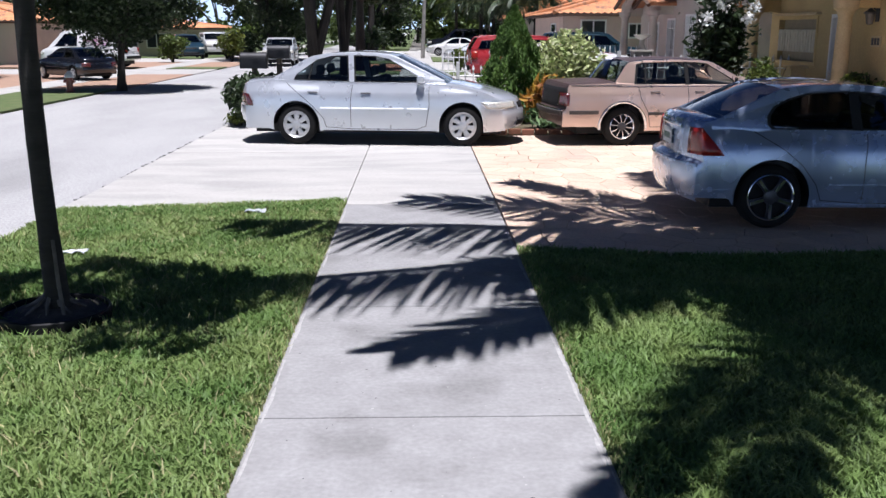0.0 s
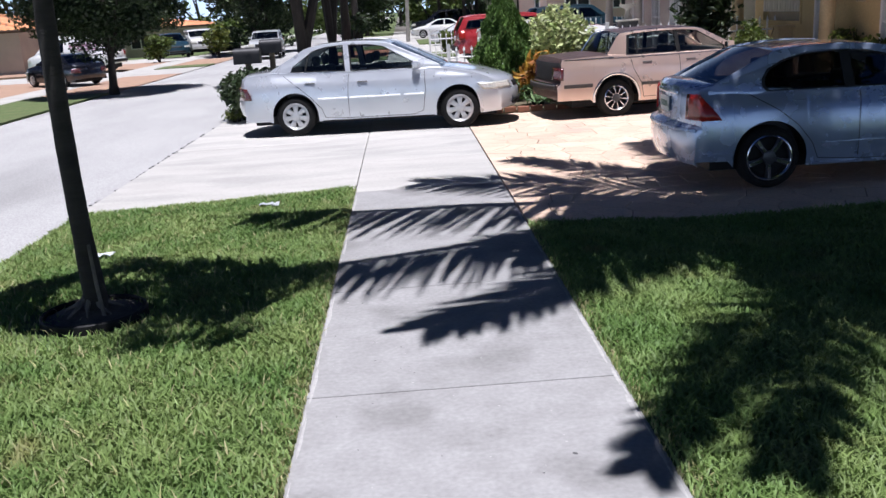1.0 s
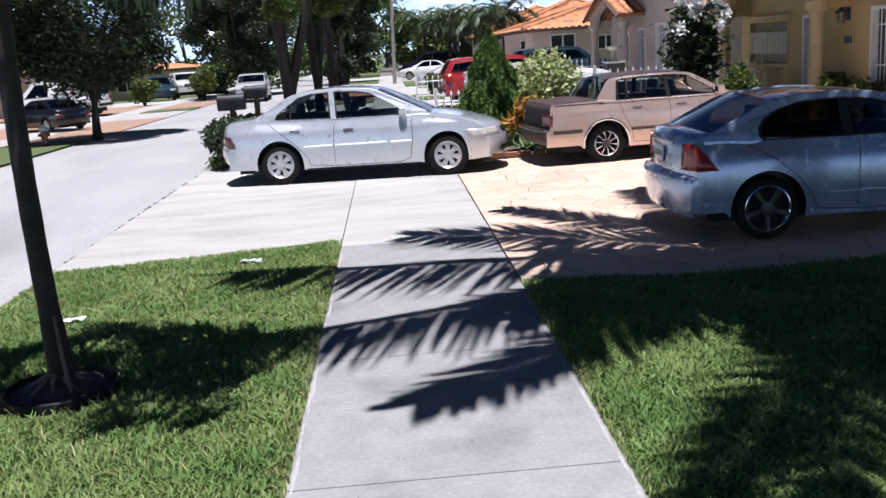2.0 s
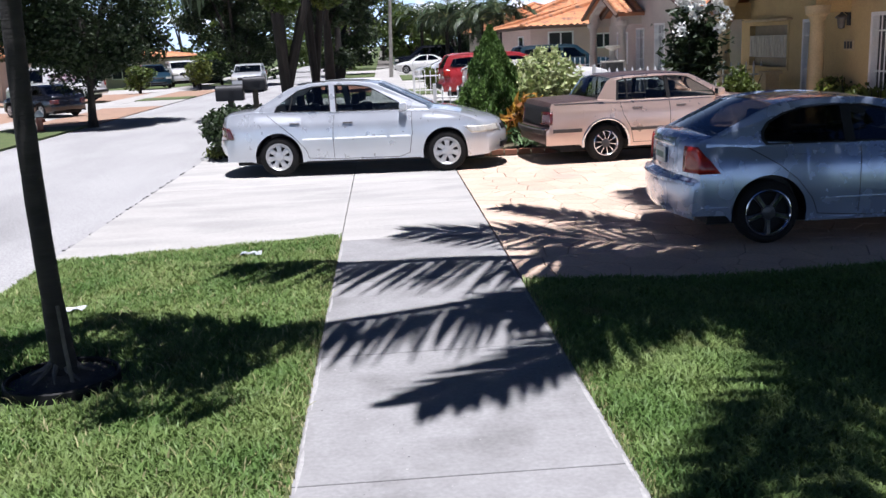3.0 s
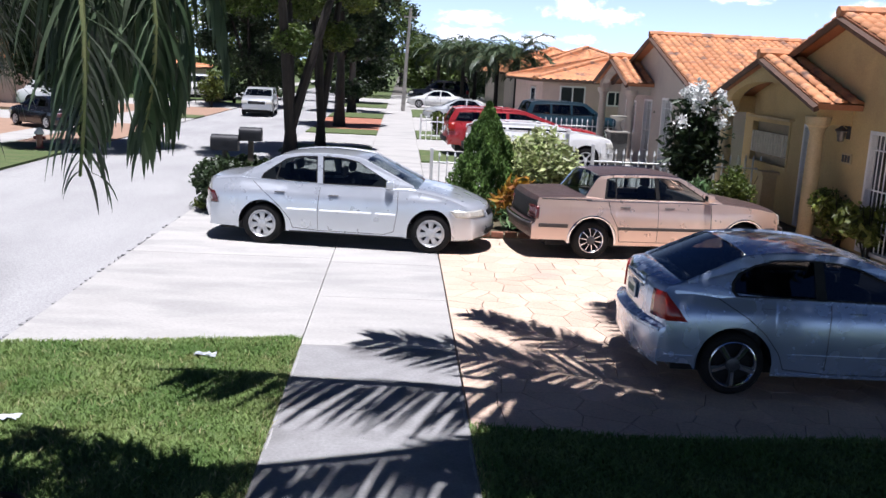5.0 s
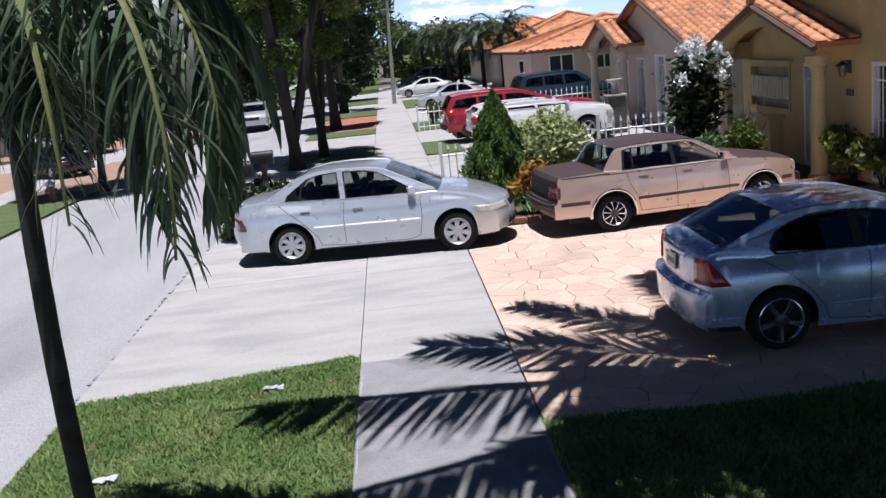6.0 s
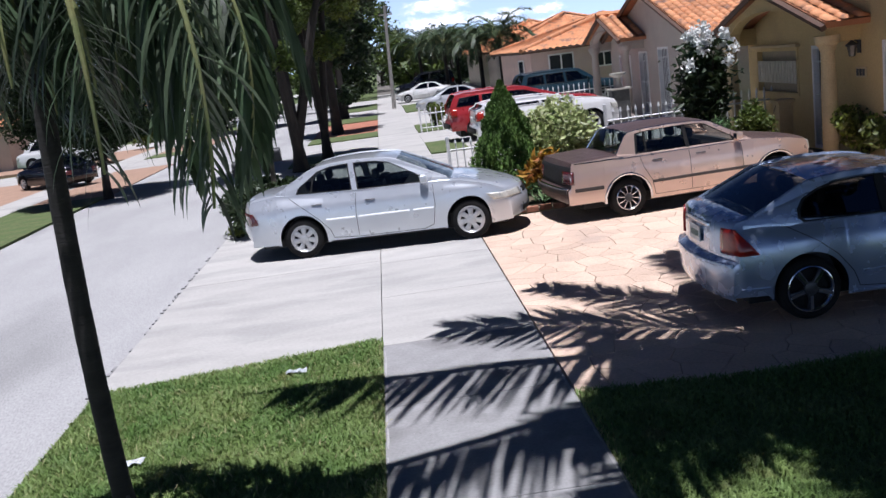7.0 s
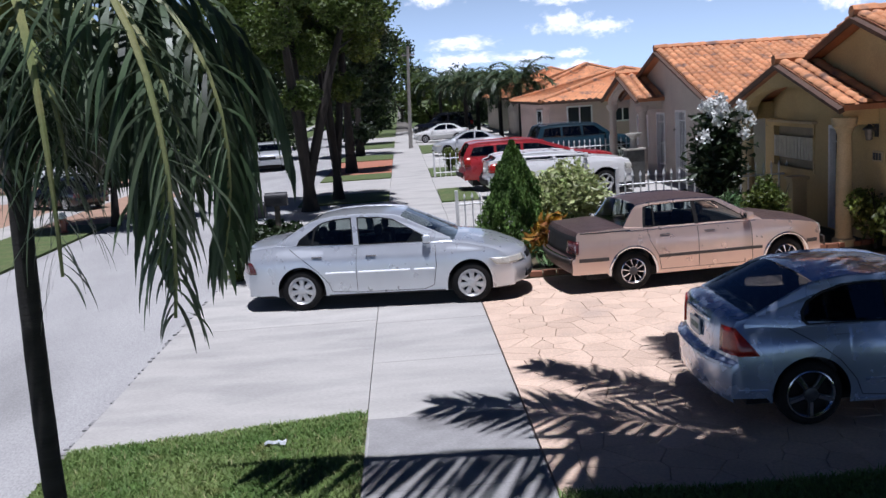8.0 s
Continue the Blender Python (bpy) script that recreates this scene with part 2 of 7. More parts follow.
def wheel_parts(holder, R, rim, style, width=0.19):
    """A wheel round the y axis, its outer face towards -y, as parts under holder."""
    bm = bmesh.new()
    h = width / 2
    lathe(bm, [(-h + 0.015, rim * 1.0), (-h, rim + 0.012), (-h - 0.004, (R + rim) / 2), (-h + 0.012, R - 0.016), (-h + 0.035, R - 0.002), (h - 0.035, R - 0.002), (h - 0.012, R - 0.016), (h, (R + rim) / 2), (h - 0.01, rim)], 36)
    part("tyre", bm, RUBBER, holder, smooth=True)
    bm = bmesh.new()
    lathe(bm, [(-h - 0.002, rim + 0.006), (-h - 0.006, rim - 0.004), (-h + 0.006, rim - 0.016), (-h + 0.05, rim - 0.035), (h, rim - 0.04)], 36)
    part("rim", bm, CHROME if style in ("dark", "wire") else ALLOY, holder, smooth=True)
    bm = bmesh.new()
    lathe(bm, [(-h + 0.07, rim - 0.03), (-h + 0.075, 0.05), (-h + 0.075, 0.001)], 28)
    part("brake_backing", bm, BLACK_PLASTIC, holder)
    bm = bmesh.new()
    n = {"cover": 7, "dark": 5, "wire": 10, "plain": 5}[style]
    for k in range(n):
        t = 2 * math.pi * (k + 0.25) / n
        turn = Matrix.Rotation(t, 4, "Y")
        if style == "cover":
            wid0, wid1 = 0.066, 0.105
        elif style == "wire":
            wid0, wid1 = 0.016, 0.03
        else:
            wid0, wid1 = 0.045, 0.06
        prof = [(0.05, -h + 0.004, wid0), (rim * 0.55, -h - 0.004, wid0), (rim - 0.012, -h + 0.012, wid1)]
        rows = []
        for r, y, w in prof:
            rows.append([bm.verts.new(turn @ Vector(v)) for v in ((r, y + 0.03, -w / 2), (r, y + 0.006, -w / 2), (r, y, -w / 4), (r, y, w / 4), (r, y + 0.006, w / 2), (r, y + 0.03, w / 2))])
        for u, v in zip(rows, rows[1:]):
            for i in range(5):
                bm.faces.new((u[i], u[i + 1], v[i + 1], v[i]))
    if style == "cover":
        lathe(bm, [(-h + 0.012, rim - 0.008), (-h + 0.004, rim - 0.03), (-h + 0.014, rim - 0.042)], 36)
    part("spokes", bm, {"dark": DARK_ALLOY, "wire": CHROME}.get(style, ALLOY), holder, smooth=True)
    bm = bmesh.new()
    lathe(bm, [(-h + 0.02, 0.068), (-h - 0.006, 0.062), (-h - 0.012, 0.04), (-h - 0.013, 0.001)], 20)
    part("hub_cap", bm, {"dark": DARK_ALLOY, "wire": DARK_ALLOY}.get(style, ALLOY), holder, smooth=True)
    if style == "dark":
        for k in range(5):
            t = 2 * math.pi * (k + 0.25) / 5
            turn = Matrix.Rotation(t, 4, "Y")
            bm = bmesh.new()
            box(bm, 0.07, rim - 0.015, -h - 0.012, -h - 0.004, -0.014, 0.014, m=turn)
            part("spoke_edge", bm, CHROME, holder)


def car(name, label, category, S, m, group=""):
    """A car with its rear at x = 0 and its nose at x = L; the y axis is its middle. S: its measures."""
    root = empty(name, m, label, category, group)
    L, W, body = S["L"], S["W"], S["paint"]
    R, rim = S["R"], S["rim"]
    axles = S["axles"]
    Ra = S.get("arch", R + 0.055)
    sill = S.get("sill", 0.2)
    prof = S["profile"]
    cab = S["cabin"]
    glass = S.get("glass", CAR_GLASS)
    xb0, xb1 = cab[0][0], cab[-1][0]
    bow0, bow1 = S.get("bow", (0.16, 0.24))
    tum = S.get("tumble", 0.30)
    bulge = S.get("bulge", 0.045)
    beltz = S["belt"]
    shoulder, crease = S.get("shoulder", 0.035), S.get("crease", S["belt"] - 0.13)

    def wide(x):
        w = W / 2
        w *= 1 - 0.10 * max(0, (x - (L - 1.0)) / 1.0) ** 2 - 0.07 * max(0, (0.9 - x) / 0.9) ** 2
        return w

    def bent(x, f):
        """How far the ends curve back at the share f of the half width."""
        return x - bow1 * f**2.6 * max(0, min(1, (x - (L - 0.75)) / 0.75)) ** 1.5 + bow0 * f**2.6 * max(0, min(1, (0.6 - x) / 0.6)) ** 1.5

    def low(x):
        z = sill + S.get("kick", 0.10) * max(0, min(1, (axles[0] - Ra * 0.95 - x) / 0.08)) + 0.02 * max(0, (x - L + 0.5) / 0.5)
        for a in axles:
            if abs(x - a) < Ra:
                z = max(z, R + math.sqrt(Ra**2 - (x - a) ** 2))
        return z

    def side_y(x, z):
        t = (z - 0.2) / (beltz - 0.2)
        y = wide(x) * (1 - bulge * (2 * t - 0.85) ** 2 * (1.0 if t > 0.42 else 1.3))
        return y - shoulder * max(0.0, (z - crease) / (beltz - crease))

    # stations along the profile
    xs = []
    for (xa, za), (xc, zc) in zip(prof, prof[1:]):
        k = max(1, round(math.hypot(xc - xa, zc - za) / 0.07))
        xs += [(xa + (xc - xa) * i / k, za + (zc - za) * i / k) for i in range(k)]
    xs.append(prof[-1])
    mono = [(x, z) for x, z in xs]
    for a in axles:
        for t in np.linspace(-1, 1, 23):
            x = a + Ra * math.sin(t * math.pi / 2) * 0.9995
            mono.append((x, lerp(sorted(prof), x)))
        for e in (-1.002, 1.002):
            mono.append((a + Ra * e, lerp(sorted(prof), a + Ra * e)))
    rear_end = [p for p in xs if p[0] <= 0.13]
    front_end = [p for p in xs if p[0] >= L - 0.13]
    middle = sorted({(round(x, 4), round(z, 4)) for x, z in mono if 0.13 < x < L - 0.13})
    stations = rear_end + middle + front_end
    bm = bmesh.new()
    fr = (0.93, 0.8, 0.55, 0.28, 0.0)
    for s in (1, -1):
        rings = []
        for x, zt in stations:
            zl = min(low(x), zt - 0.012)
            zs = zt - min(0.05, (zt - zl) * 0.4)
            ring = []
            for k in range(9):
                z = zl + (zs - zl) * k / 8
                y = side_y(x, z)
                ring.append((bent(x, y / (W / 2)), s * y, z))
            ye = side_y(x, zs)
            ring.append((bent(x, ye * 0.985 / (W / 2)), s * ye * 0.988, zs + (zt - zs) * 0.7))
            tub = S.get("tub", True) and xb0 + 0.25 < x < xb1 - 0.35
            for f in fr:
                y = ye * f
                z = zt + 0.018 * (1 - f * f)
                if tub and f < 0.9:
                    z = 0.42
                ring.append((bent(x, y / (W / 2)), s * y, z))
            rings.append([bm.verts.new(v) for v in ring])
        for i, (u, v) in enumerate(zip(rings, rings[1:])):
            inside = xb0 + 0.2 < (stations[i][0] + stations[i + 1][0]) / 2 < xb1 - 0.3
            for k in range(len(u) - 1):
                try:
                    f = bm.faces.new((u[k], u[k + 1], v[k + 1], v[k]))
                except ValueError:
                    continue
                if inside and k >= 10:
                    f.material_index = 1
                elif S.get("deck") and k >= 9 and (stations[i][0] < S["deck"] or L - 0.2 > stations[i][0] > S["hood"]):
                    f.material_index = 2
    bmesh.ops.remove_doubles(bm, verts=bm.verts, dist=0.0008)
    part("body", bm, [body, INTERIOR, S.get("deck_mat", body)], root, smooth=True)

    # underside
    bm = bmesh.new()
    box(bm, 0.35, L - 0.35, -W / 2 + 0.22, W / 2 - 0.22, 0.17, 0.4)
    part("underbody", bm, BLACK_PLASTIC, root)
    for a in axles:
        for s in (1, -1):
            bm = bmesh.new()
            rows = []
            for t in np.linspace(0, math.pi, 15):
                p = (a + Ra * math.cos(t), R + Ra * math.sin(t))
                rows.append([bm.verts.new((p[0], s * (side_y(a, R + 0.2) - 0.012), max(p[1], sill + 0.1))), bm.verts.new((p[0], s * (W / 2 - 0.36), max(p[1], sill + 0.1)))])
            for u, v in zip(rows, rows[1:]):
                bm.faces.new((u[0], u[1], v[1], v[0]))
            bm.faces.new([r[1] for r in rows])
            part("wheel_well", bm, BLACK_PLASTIC, root)

            if S.get("arch_trim"):
                bm = bmesh.new()
                lip = []
                for t in np.linspace(-0.12, math.pi + 0.12, 19):
                    x, z = a + (Ra + 0.012) * math.cos(t), max(R + (Ra + 0.012) * math.sin(t), 0.24)
                    lip.append(Vector((x, s * (side_y(x, z) + 0.004), z)))
                tube(bm, lip, 0.022, 8)
                part("arch_trim", bm, S["arch_trim"], root, "bright wheel arch lip", smooth=True)

    # cabin: the line over the roof, seen from the side
    cx = (xb0 + xb1) / 2

    def cab_y(x, z):
        return W / 2 * 0.945 - shoulder * 0.9 - max(0, z - beltz) * tum - 0.05 * ((x - cx) / (xb1 - xb0) * 2) ** 4 * 1.0

    def panel(pick, name, material, lift=0.0, inset=0.0):
        bm = bmesh.new()
        prev = None
        for i, (x, z, kind) in enumerate(cab):
            row = None
            last = i == len(cab) - 1
            if (kind == pick and not last and i) or (i > 1 and cab[i - 1][2] == pick):
                row = []
                ends = cab_y(x, z) - inset
                tx = 1 if x > cx else -1
                for k in range(-6, 7):
                    f = k / 6
                    crown = S.get("crown", 0.022) * (1 - f * f)
                    flat = S.get("steep", 0.6)
                    row.append(bm.verts.new((x + tx * crown * 1.2 * (kind != "p" or pick != "p") * flat, ends * f, z + crown * 0.8 + lift)))
                if prev and row and cab[i - 1][2] == pick:
                    for a in range(12):
                        bm.faces.new((prev[a], prev[a + 1], row[a + 1], row[a]))
            prev = row
        return part(name, bm, material, root, smooth=True)

    panel("p", "roof", S.get("roof_mat", body))
    panel("r", "rear_window", S.get("rear_glass", glass), -0.004)
    panel("w", "windscreen", CAR_GLASS, -0.004)
    outline = [(x, z) for x, z, _ in cab]
    from mathutils.geometry import tessellate_polygon
    frame_ring = outline + [(xb1 - 0.02, beltz - 0.06), (xb0 + 0.02, beltz - 0.06)]
    loops = [frame_ring] + S["windows"]
    flat = [p for loop in loops for p in loop]
    tris = tessellate_polygon([[Vector((x, z, 0)) for x, z in loop] for loop in loops])
    for s in (1, -1):
        bm = bmesh.new()
        vs = [bm.verts.new((x, s * cab_y(x, z), z)) for x, z in flat]
        for t in tris:
            try:
                bm.faces.new([vs[i] for i in t])
            except ValueError:
                pass
        ob = part("window_frame", bm, S.get("frame_mat", body), root)
        md = ob.modifiers.new("thick", "SOLIDIFY")
        md.thickness, md.offset = 0.03, 0
        for win in S["windows"]:
            bm = bmesh.new()
            bm.faces.new([bm.verts.new((x, s * (cab_y(x, z) - 0.004), z)) for x, z in win])
            part("side_window", bm, glass, root)
            bm = bmesh.new()
            k = len(win)
            for i in range(k):
                (xa, za), (xc, zc) = win[i], win[(i + 1) % k]
                mx, mz = sum(p[0] for p in win) / k, sum(p[1] for p in win) / k
                q = [(xa, za), (xc, zc), (xc + (mx - xc) * 0.045, zc + (mz - zc) * 0.07), (xa + (mx - xa) * 0.045, za + (mz - za) * 0.07)]
                bm.faces.new([bm.verts.new((x, s * (cab_y(x, z) + 0.0165), z)) for x, z in q])
            part("window_seal", bm, S.get("seal_mat", BLACK_PLASTIC), root)

        # rounded edge of the roof and pillars
        bm = bmesh.new()
        edge = [Vector((x, s * (cab_y(x, z) - 0.004), z - 0.004)) for x, z, _ in cab[1:-1]]
        tube(bm, edge, S.get("edge", 0.02), 8)
        part("roof_edge", bm, S.get("edge_mat", body), root, smooth=True)
        for xa, za, xc, zc, wd in S.get("pillars", ()):
            bm = bmesh.new()
            q = [(xa - wd / 2, za), (xa + wd / 2, za), (xc + wd / 2, zc), (xc - wd / 2, zc)]
            lo = [bm.verts.new((x, s * (cab_y(x, z) - 0.012), z)) for x, z in q]
            hi = [bm.verts.new((x, s * (cab_y(x, z) + 0.006), z)) for x, z in q]
            bm.faces.new(hi)
            for i in range(4):
                bm.faces.new((lo[i], lo[(i + 1) % 4], hi[(i + 1) % 4], hi[i]))
            part("door_pillar", bm, BLACK_PLASTIC, root)

    # seats
    for sx, wide_seat in S.get("seats", ()):
        for s in (-1, 1):
            bm = bmesh.new()
            box(bm, sx - 0.09, sx + 0.08, s * W * 0.21 - 0.24, s * W * 0.21 + 0.24, 0.42, beltz + 0.08, 0.06)
            box(bm, sx - 0.10, sx + 0.0, s * W * 0.21 - 0.13, s * W * 0.21 + 0.13, beltz + 0.10, beltz + 0.26, 0.05)
            box(bm, sx, sx + 0.5, s * W * 0.21 - 0.25, s * W * 0.21 + 0.25, 0.43, 0.58, 0.05)
            part("seat", bm, INTERIOR, root, smooth=True)
    if S.get("seats"):
        bm = bmesh.new()
        box(bm, xb1 - 0.75, xb1 - 0.28, -W / 2 + 0.14, W / 2 - 0.14, 0.5, beltz - 0.02, 0.05)
        part("dashboard", bm, BLACK_PLASTIC, root)

    # pieces laid on the side
    def strip(name, x0, x1, z0, z1, material, out=0.012, slope=0.0, sides=(1, -1), label="", parent=root):
        for s in sides:
            bm = bmesh.new()
            n = max(2, round((x1 - x0) / 0.1))
            rows = []
            for i in range(n + 1):
                x = x0 + (x1 - x0) * i / n
                a, b = z0 + slope * (x - x0), z1 + slope * (x - x0)
                row = []
                for z, o in ((a, -0.01), (a + 0.004, out), ((a + b) / 2, out * 1.15), (b - 0.004, out), (b, -0.01)):
                    y = side_y(x, z) + o
                    row.append(bm.verts.new((bent(x, min(1, y / (W / 2))), s * y, z)))
                rows.append(row)
            for u, v in zip(rows, rows[1:]):
                for k in range(4):
                    bm.faces.new((u[k], u[k + 1], v[k + 1], v[k]))
            bm.faces.new(rows[0])
            bm.faces.new(rows[-1][::-1])
            part(name, bm, material, parent, label, smooth=True)

    def seam(points, out=0.0015, width=0.008):
        for s in (1, -1):
            bm = bmesh.new()
            for (xa, za), (xc, zc) in zip(points, points[1:]):
                d = Vector((xc - xa, zc - za)).normalized() * width / 2
                k = max(1, round(math.hypot(xc - xa, zc - za) / 0.06))
                for i in range(k):
                    q = []
                    for t, sg in ((i, 1), (i, -1), (i + 1, -1), (i + 1, 1)):
                        x, z = xa + (xc - xa) * t / k - d.y * sg, za + (zc - za) * t / k + d.x * sg
                        y = side_y(x, z) + out
                        q.append(bm.verts.new((x, s * y, z)))
                    bm.faces.new(q)
            part("door_seam", bm, BLACK_PLASTIC, root)

    for pts in S.get("seams", ()):
        seam(pts)
    for n, x0, x1, z0, z1, mt, out in S.get("strips", ()):
        strip(n, x0, x1, z0, z1, mt, out)
    for x, z in S.get("handles", ()):
        strip("door_handle", x - 0.075, x + 0.075, z - 0.008, z + 0.009, S.get("handle_mat", body), 0.014)

    # pieces laid on the ends: y from a to b, z from z0 to z1
    zx_rear = sorted([(z, x) for x, z in rear_end])
    zx_front = sorted([(z, x) for x, z in front_end])

    def end_patch(name, rear, ya, yb, z0, z1, material, out=0.012, label="", wrap=0.0, rows=4, grow=0.0):
        bm = bmesh.new()
        grid = []
        n = max(3, round(abs(yb - ya) / 0.06))
        for j in range(rows + 1):
            z = z0 + (z1 - z0) * j / rows
            line = []
            for i in range(n + 1):
                y = ya + (yb - ya) * i / n
                table = zx_rear if rear else zx_front
                x = lerp(table, z)
                ylim = side_y(x, z) * 0.998
                y = max(-ylim, min(ylim, y))
                f = abs(y) / (W / 2)
                line.append(Vector((bent(x, f) + (-out if rear else out), y, z)))
            if wrap:
                y = line[-1].y
                sgn = 1 if y > 0 else -1
                for k in range(1, 6):
                    length = wrap + grow * j / rows
                    x = line[n].x + (1 if rear else -1) * length * k / 5
                    line.append(Vector((x, sgn * (side_y(x, z) + out), z)))
            grid.append(line)
        vs = [[bm.verts.new(v) for v in line] for line in grid]
        for u, v in zip(vs, vs[1:]):
            for k in range(len(u) - 1):
                bm.faces.new((u[k], u[k + 1], v[k + 1], v[k]))
        ob = part(name, bm, material, root, label, smooth=True)
        md = ob.modifiers.new("thick", "SOLIDIFY")
        md.thickness, md.offset = 0.02, 0
        return ob

    for args in S.get("ends", ()):
        end_patch(*args)

    # mirrors
    if S.get("mirror"):
        mx, mz = S["mirror"]
        for s in (1, -1):
            y = side_y(mx, beltz)
            bm = bmesh.new()
            box(bm, mx - 0.05, mx + 0.06, s * (y + 0.01), s * (y + 0.15), mz - 0.05, mz + 0.06, 0.035)
            box(bm, mx - 0.02, mx + 0.03, s * (y - 0.06), s * (y + 0.04), mz - 0.05, mz, 0.01)
            ob = part("wing_mirror", bm, body, root, smooth=True)
            bm = bmesh.new()
            box(bm, mx - 0.056, mx - 0.051, s * (y + 0.03), s * (y + 0.135), mz - 0.035, mz + 0.045)
            part("mirror_glass", bm, CHROME, ob)
    # wheels
    first = None
    for a in axles:
        for s in (-1, 1):
            holder = new("wheel")
            holder.parent = root
            y = S.get("track", W / 2 - 0.115)
            holder.matrix_local = Matrix.Translation((a, s * y, R)) @ (Matrix.Identity(4) if s < 0 else Matrix.Rotation(math.pi, 4, "Z"))
            holder["label"] = S["wheel_label"]
            if first is None:
                first = holder
                wheel_parts(holder, R, rim, S["wheel"])
            else:
                for c in first.children:
                    o = c.copy()
                    scene.collection.objects.link(o)
                    o.parent = holder
    # number plate: blank bars for the characters
    if S.get("plate"):
        px, pz = S["plate"]
        plate = new("number_plate", None)
        plate.parent = root
        bm = bmesh.new()
        box(bm, px - 0.012, px, -0.155, 0.155, pz - 0.076, pz + 0.076, 0.003)
        part("plate", bm, PLATE, plate)
        for k in range(6):
            bm = bmesh.new()
            box(bm, px - 0.015, px - 0.012, -0.12 + k * 0.042, -0.095 + k * 0.042, pz - 0.03, pz + 0.03)
            part("bar", bm, PLATE_INK, plate)
        plate["label"] = "pale number plate with dark bars"
    return root


silver_spec = dict(
    L=4.47, W=1.71, R=0.302, rim=0.2, axles=(1.04, 3.575), paint=SILVER, belt=0.92, sill=0.21, wheel="cover", crown=0.028, tumble=0.42, wheel_label="seven-hole silver wheel cover on a black tyre",
    profile=[(0.11, 0.29), (0.03, 0.35), (0.0, 0.45), (0.01, 0.55), (0.05, 0.62), (0.06, 0.78), (0.1, 0.88), (0.2, 0.94), (0.687, 0.985), (1.28, 0.955), (2.28, 0.93), (3.2, 0.935), (3.515, 0.9), (3.966, 0.81), (4.236, 0.735), (4.371, 0.67), (4.425, 0.56), (4.465, 0.5), (4.47, 0.36), (4.434, 0.25)],
    cabin=[(0.63, 0.95, "p"), (0.68, 0.985, "r"), (1.2, 1.275, "r"), (1.28, 1.305, "p"), (1.53, 1.345, "p"), (1.88, 1.362, "p"), (2.23, 1.352, "p"), (2.46, 1.325, "p"), (2.54, 1.30, "w"), (3.28, 0.955, "w"), (3.33, 0.92, "p")],
    windows=[[(0.99, 0.965), (1.03, 1.045), (1.34, 1.262), (1.55, 1.312), (1.815, 1.328), (1.85, 0.945)],
             [(1.93, 0.94), (1.895, 1.328), (2.23, 1.316), (2.44, 1.275), (2.96, 0.985), (2.98, 0.935)]], pillars=((1.22, 0.957, 1.27, 1.20, 0.022),), kick=0.03, shoulder=0.065, crease=0.78, bow=(0.3, 0.38),
    seams=[[(1.9, 0.93), (1.88, 0.62), (1.88, 0.27)], [(0.88, 0.92), (1.14, 0.72), (1.3, 0.58), (1.46, 0.4), (1.5, 0.27), (1.88, 0.245), (2.88, 0.245)], [(3.06, 0.9), (3.07, 0.6), (3.02, 0.3), (2.88, 0.245)]],
    strips=[("side_moulding", 1.42, 1.86, 0.535, 0.565, HIGHLIGHT_TRIM, 0.03), ("side_moulding", 1.91, 2.68, 0.535, 0.565, HIGHLIGHT_TRIM, 0.03), ("side_moulding", 2.74, 3.04, 0.535, 0.565, HIGHLIGHT_TRIM, 0.03), ("sill_trim", 1.45, 3.18, 0.2, 0.225, BLACK_PLASTIC, 0.004)],
    handles=[(1.3, 0.79), (2.11, 0.78)], handle_mat=DARK_TRIM, seats=((1.38, 1), (2.23, 1)), mirror=(2.94, 0.98), glass=CAR_GLASS,
    ends=[("tail_light", True, 0.5, 0.9, 0.58, 0.76, TAIL_DARK, 0.004, "dark red tail light", 0.12, 4, -0.07), ("tail_light", True, -0.5, -0.9, 0.58, 0.76, TAIL_DARK, 0.004, "dark red tail light", 0.12, 4, -0.07),
          ("headlight", False, -0.48, -0.85, 0.56, 0.66, LAMP_CLEAR, 0.004, "clouded yellowish headlight", 0.22, 4, 0.08), ("headlight", False, 0.48, 0.85, 0.56, 0.66, LAMP_CLEAR, 0.004, "clouded yellowish headlight", 0.22, 4, 0.08),
          ("grille", False, -0.36, 0.36, 0.56, 0.64, BLACK_PLASTIC, 0.006), ("air_intake", False, -0.5, 0.5, 0.3, 0.38, BLACK_PLASTIC, 0.004)])

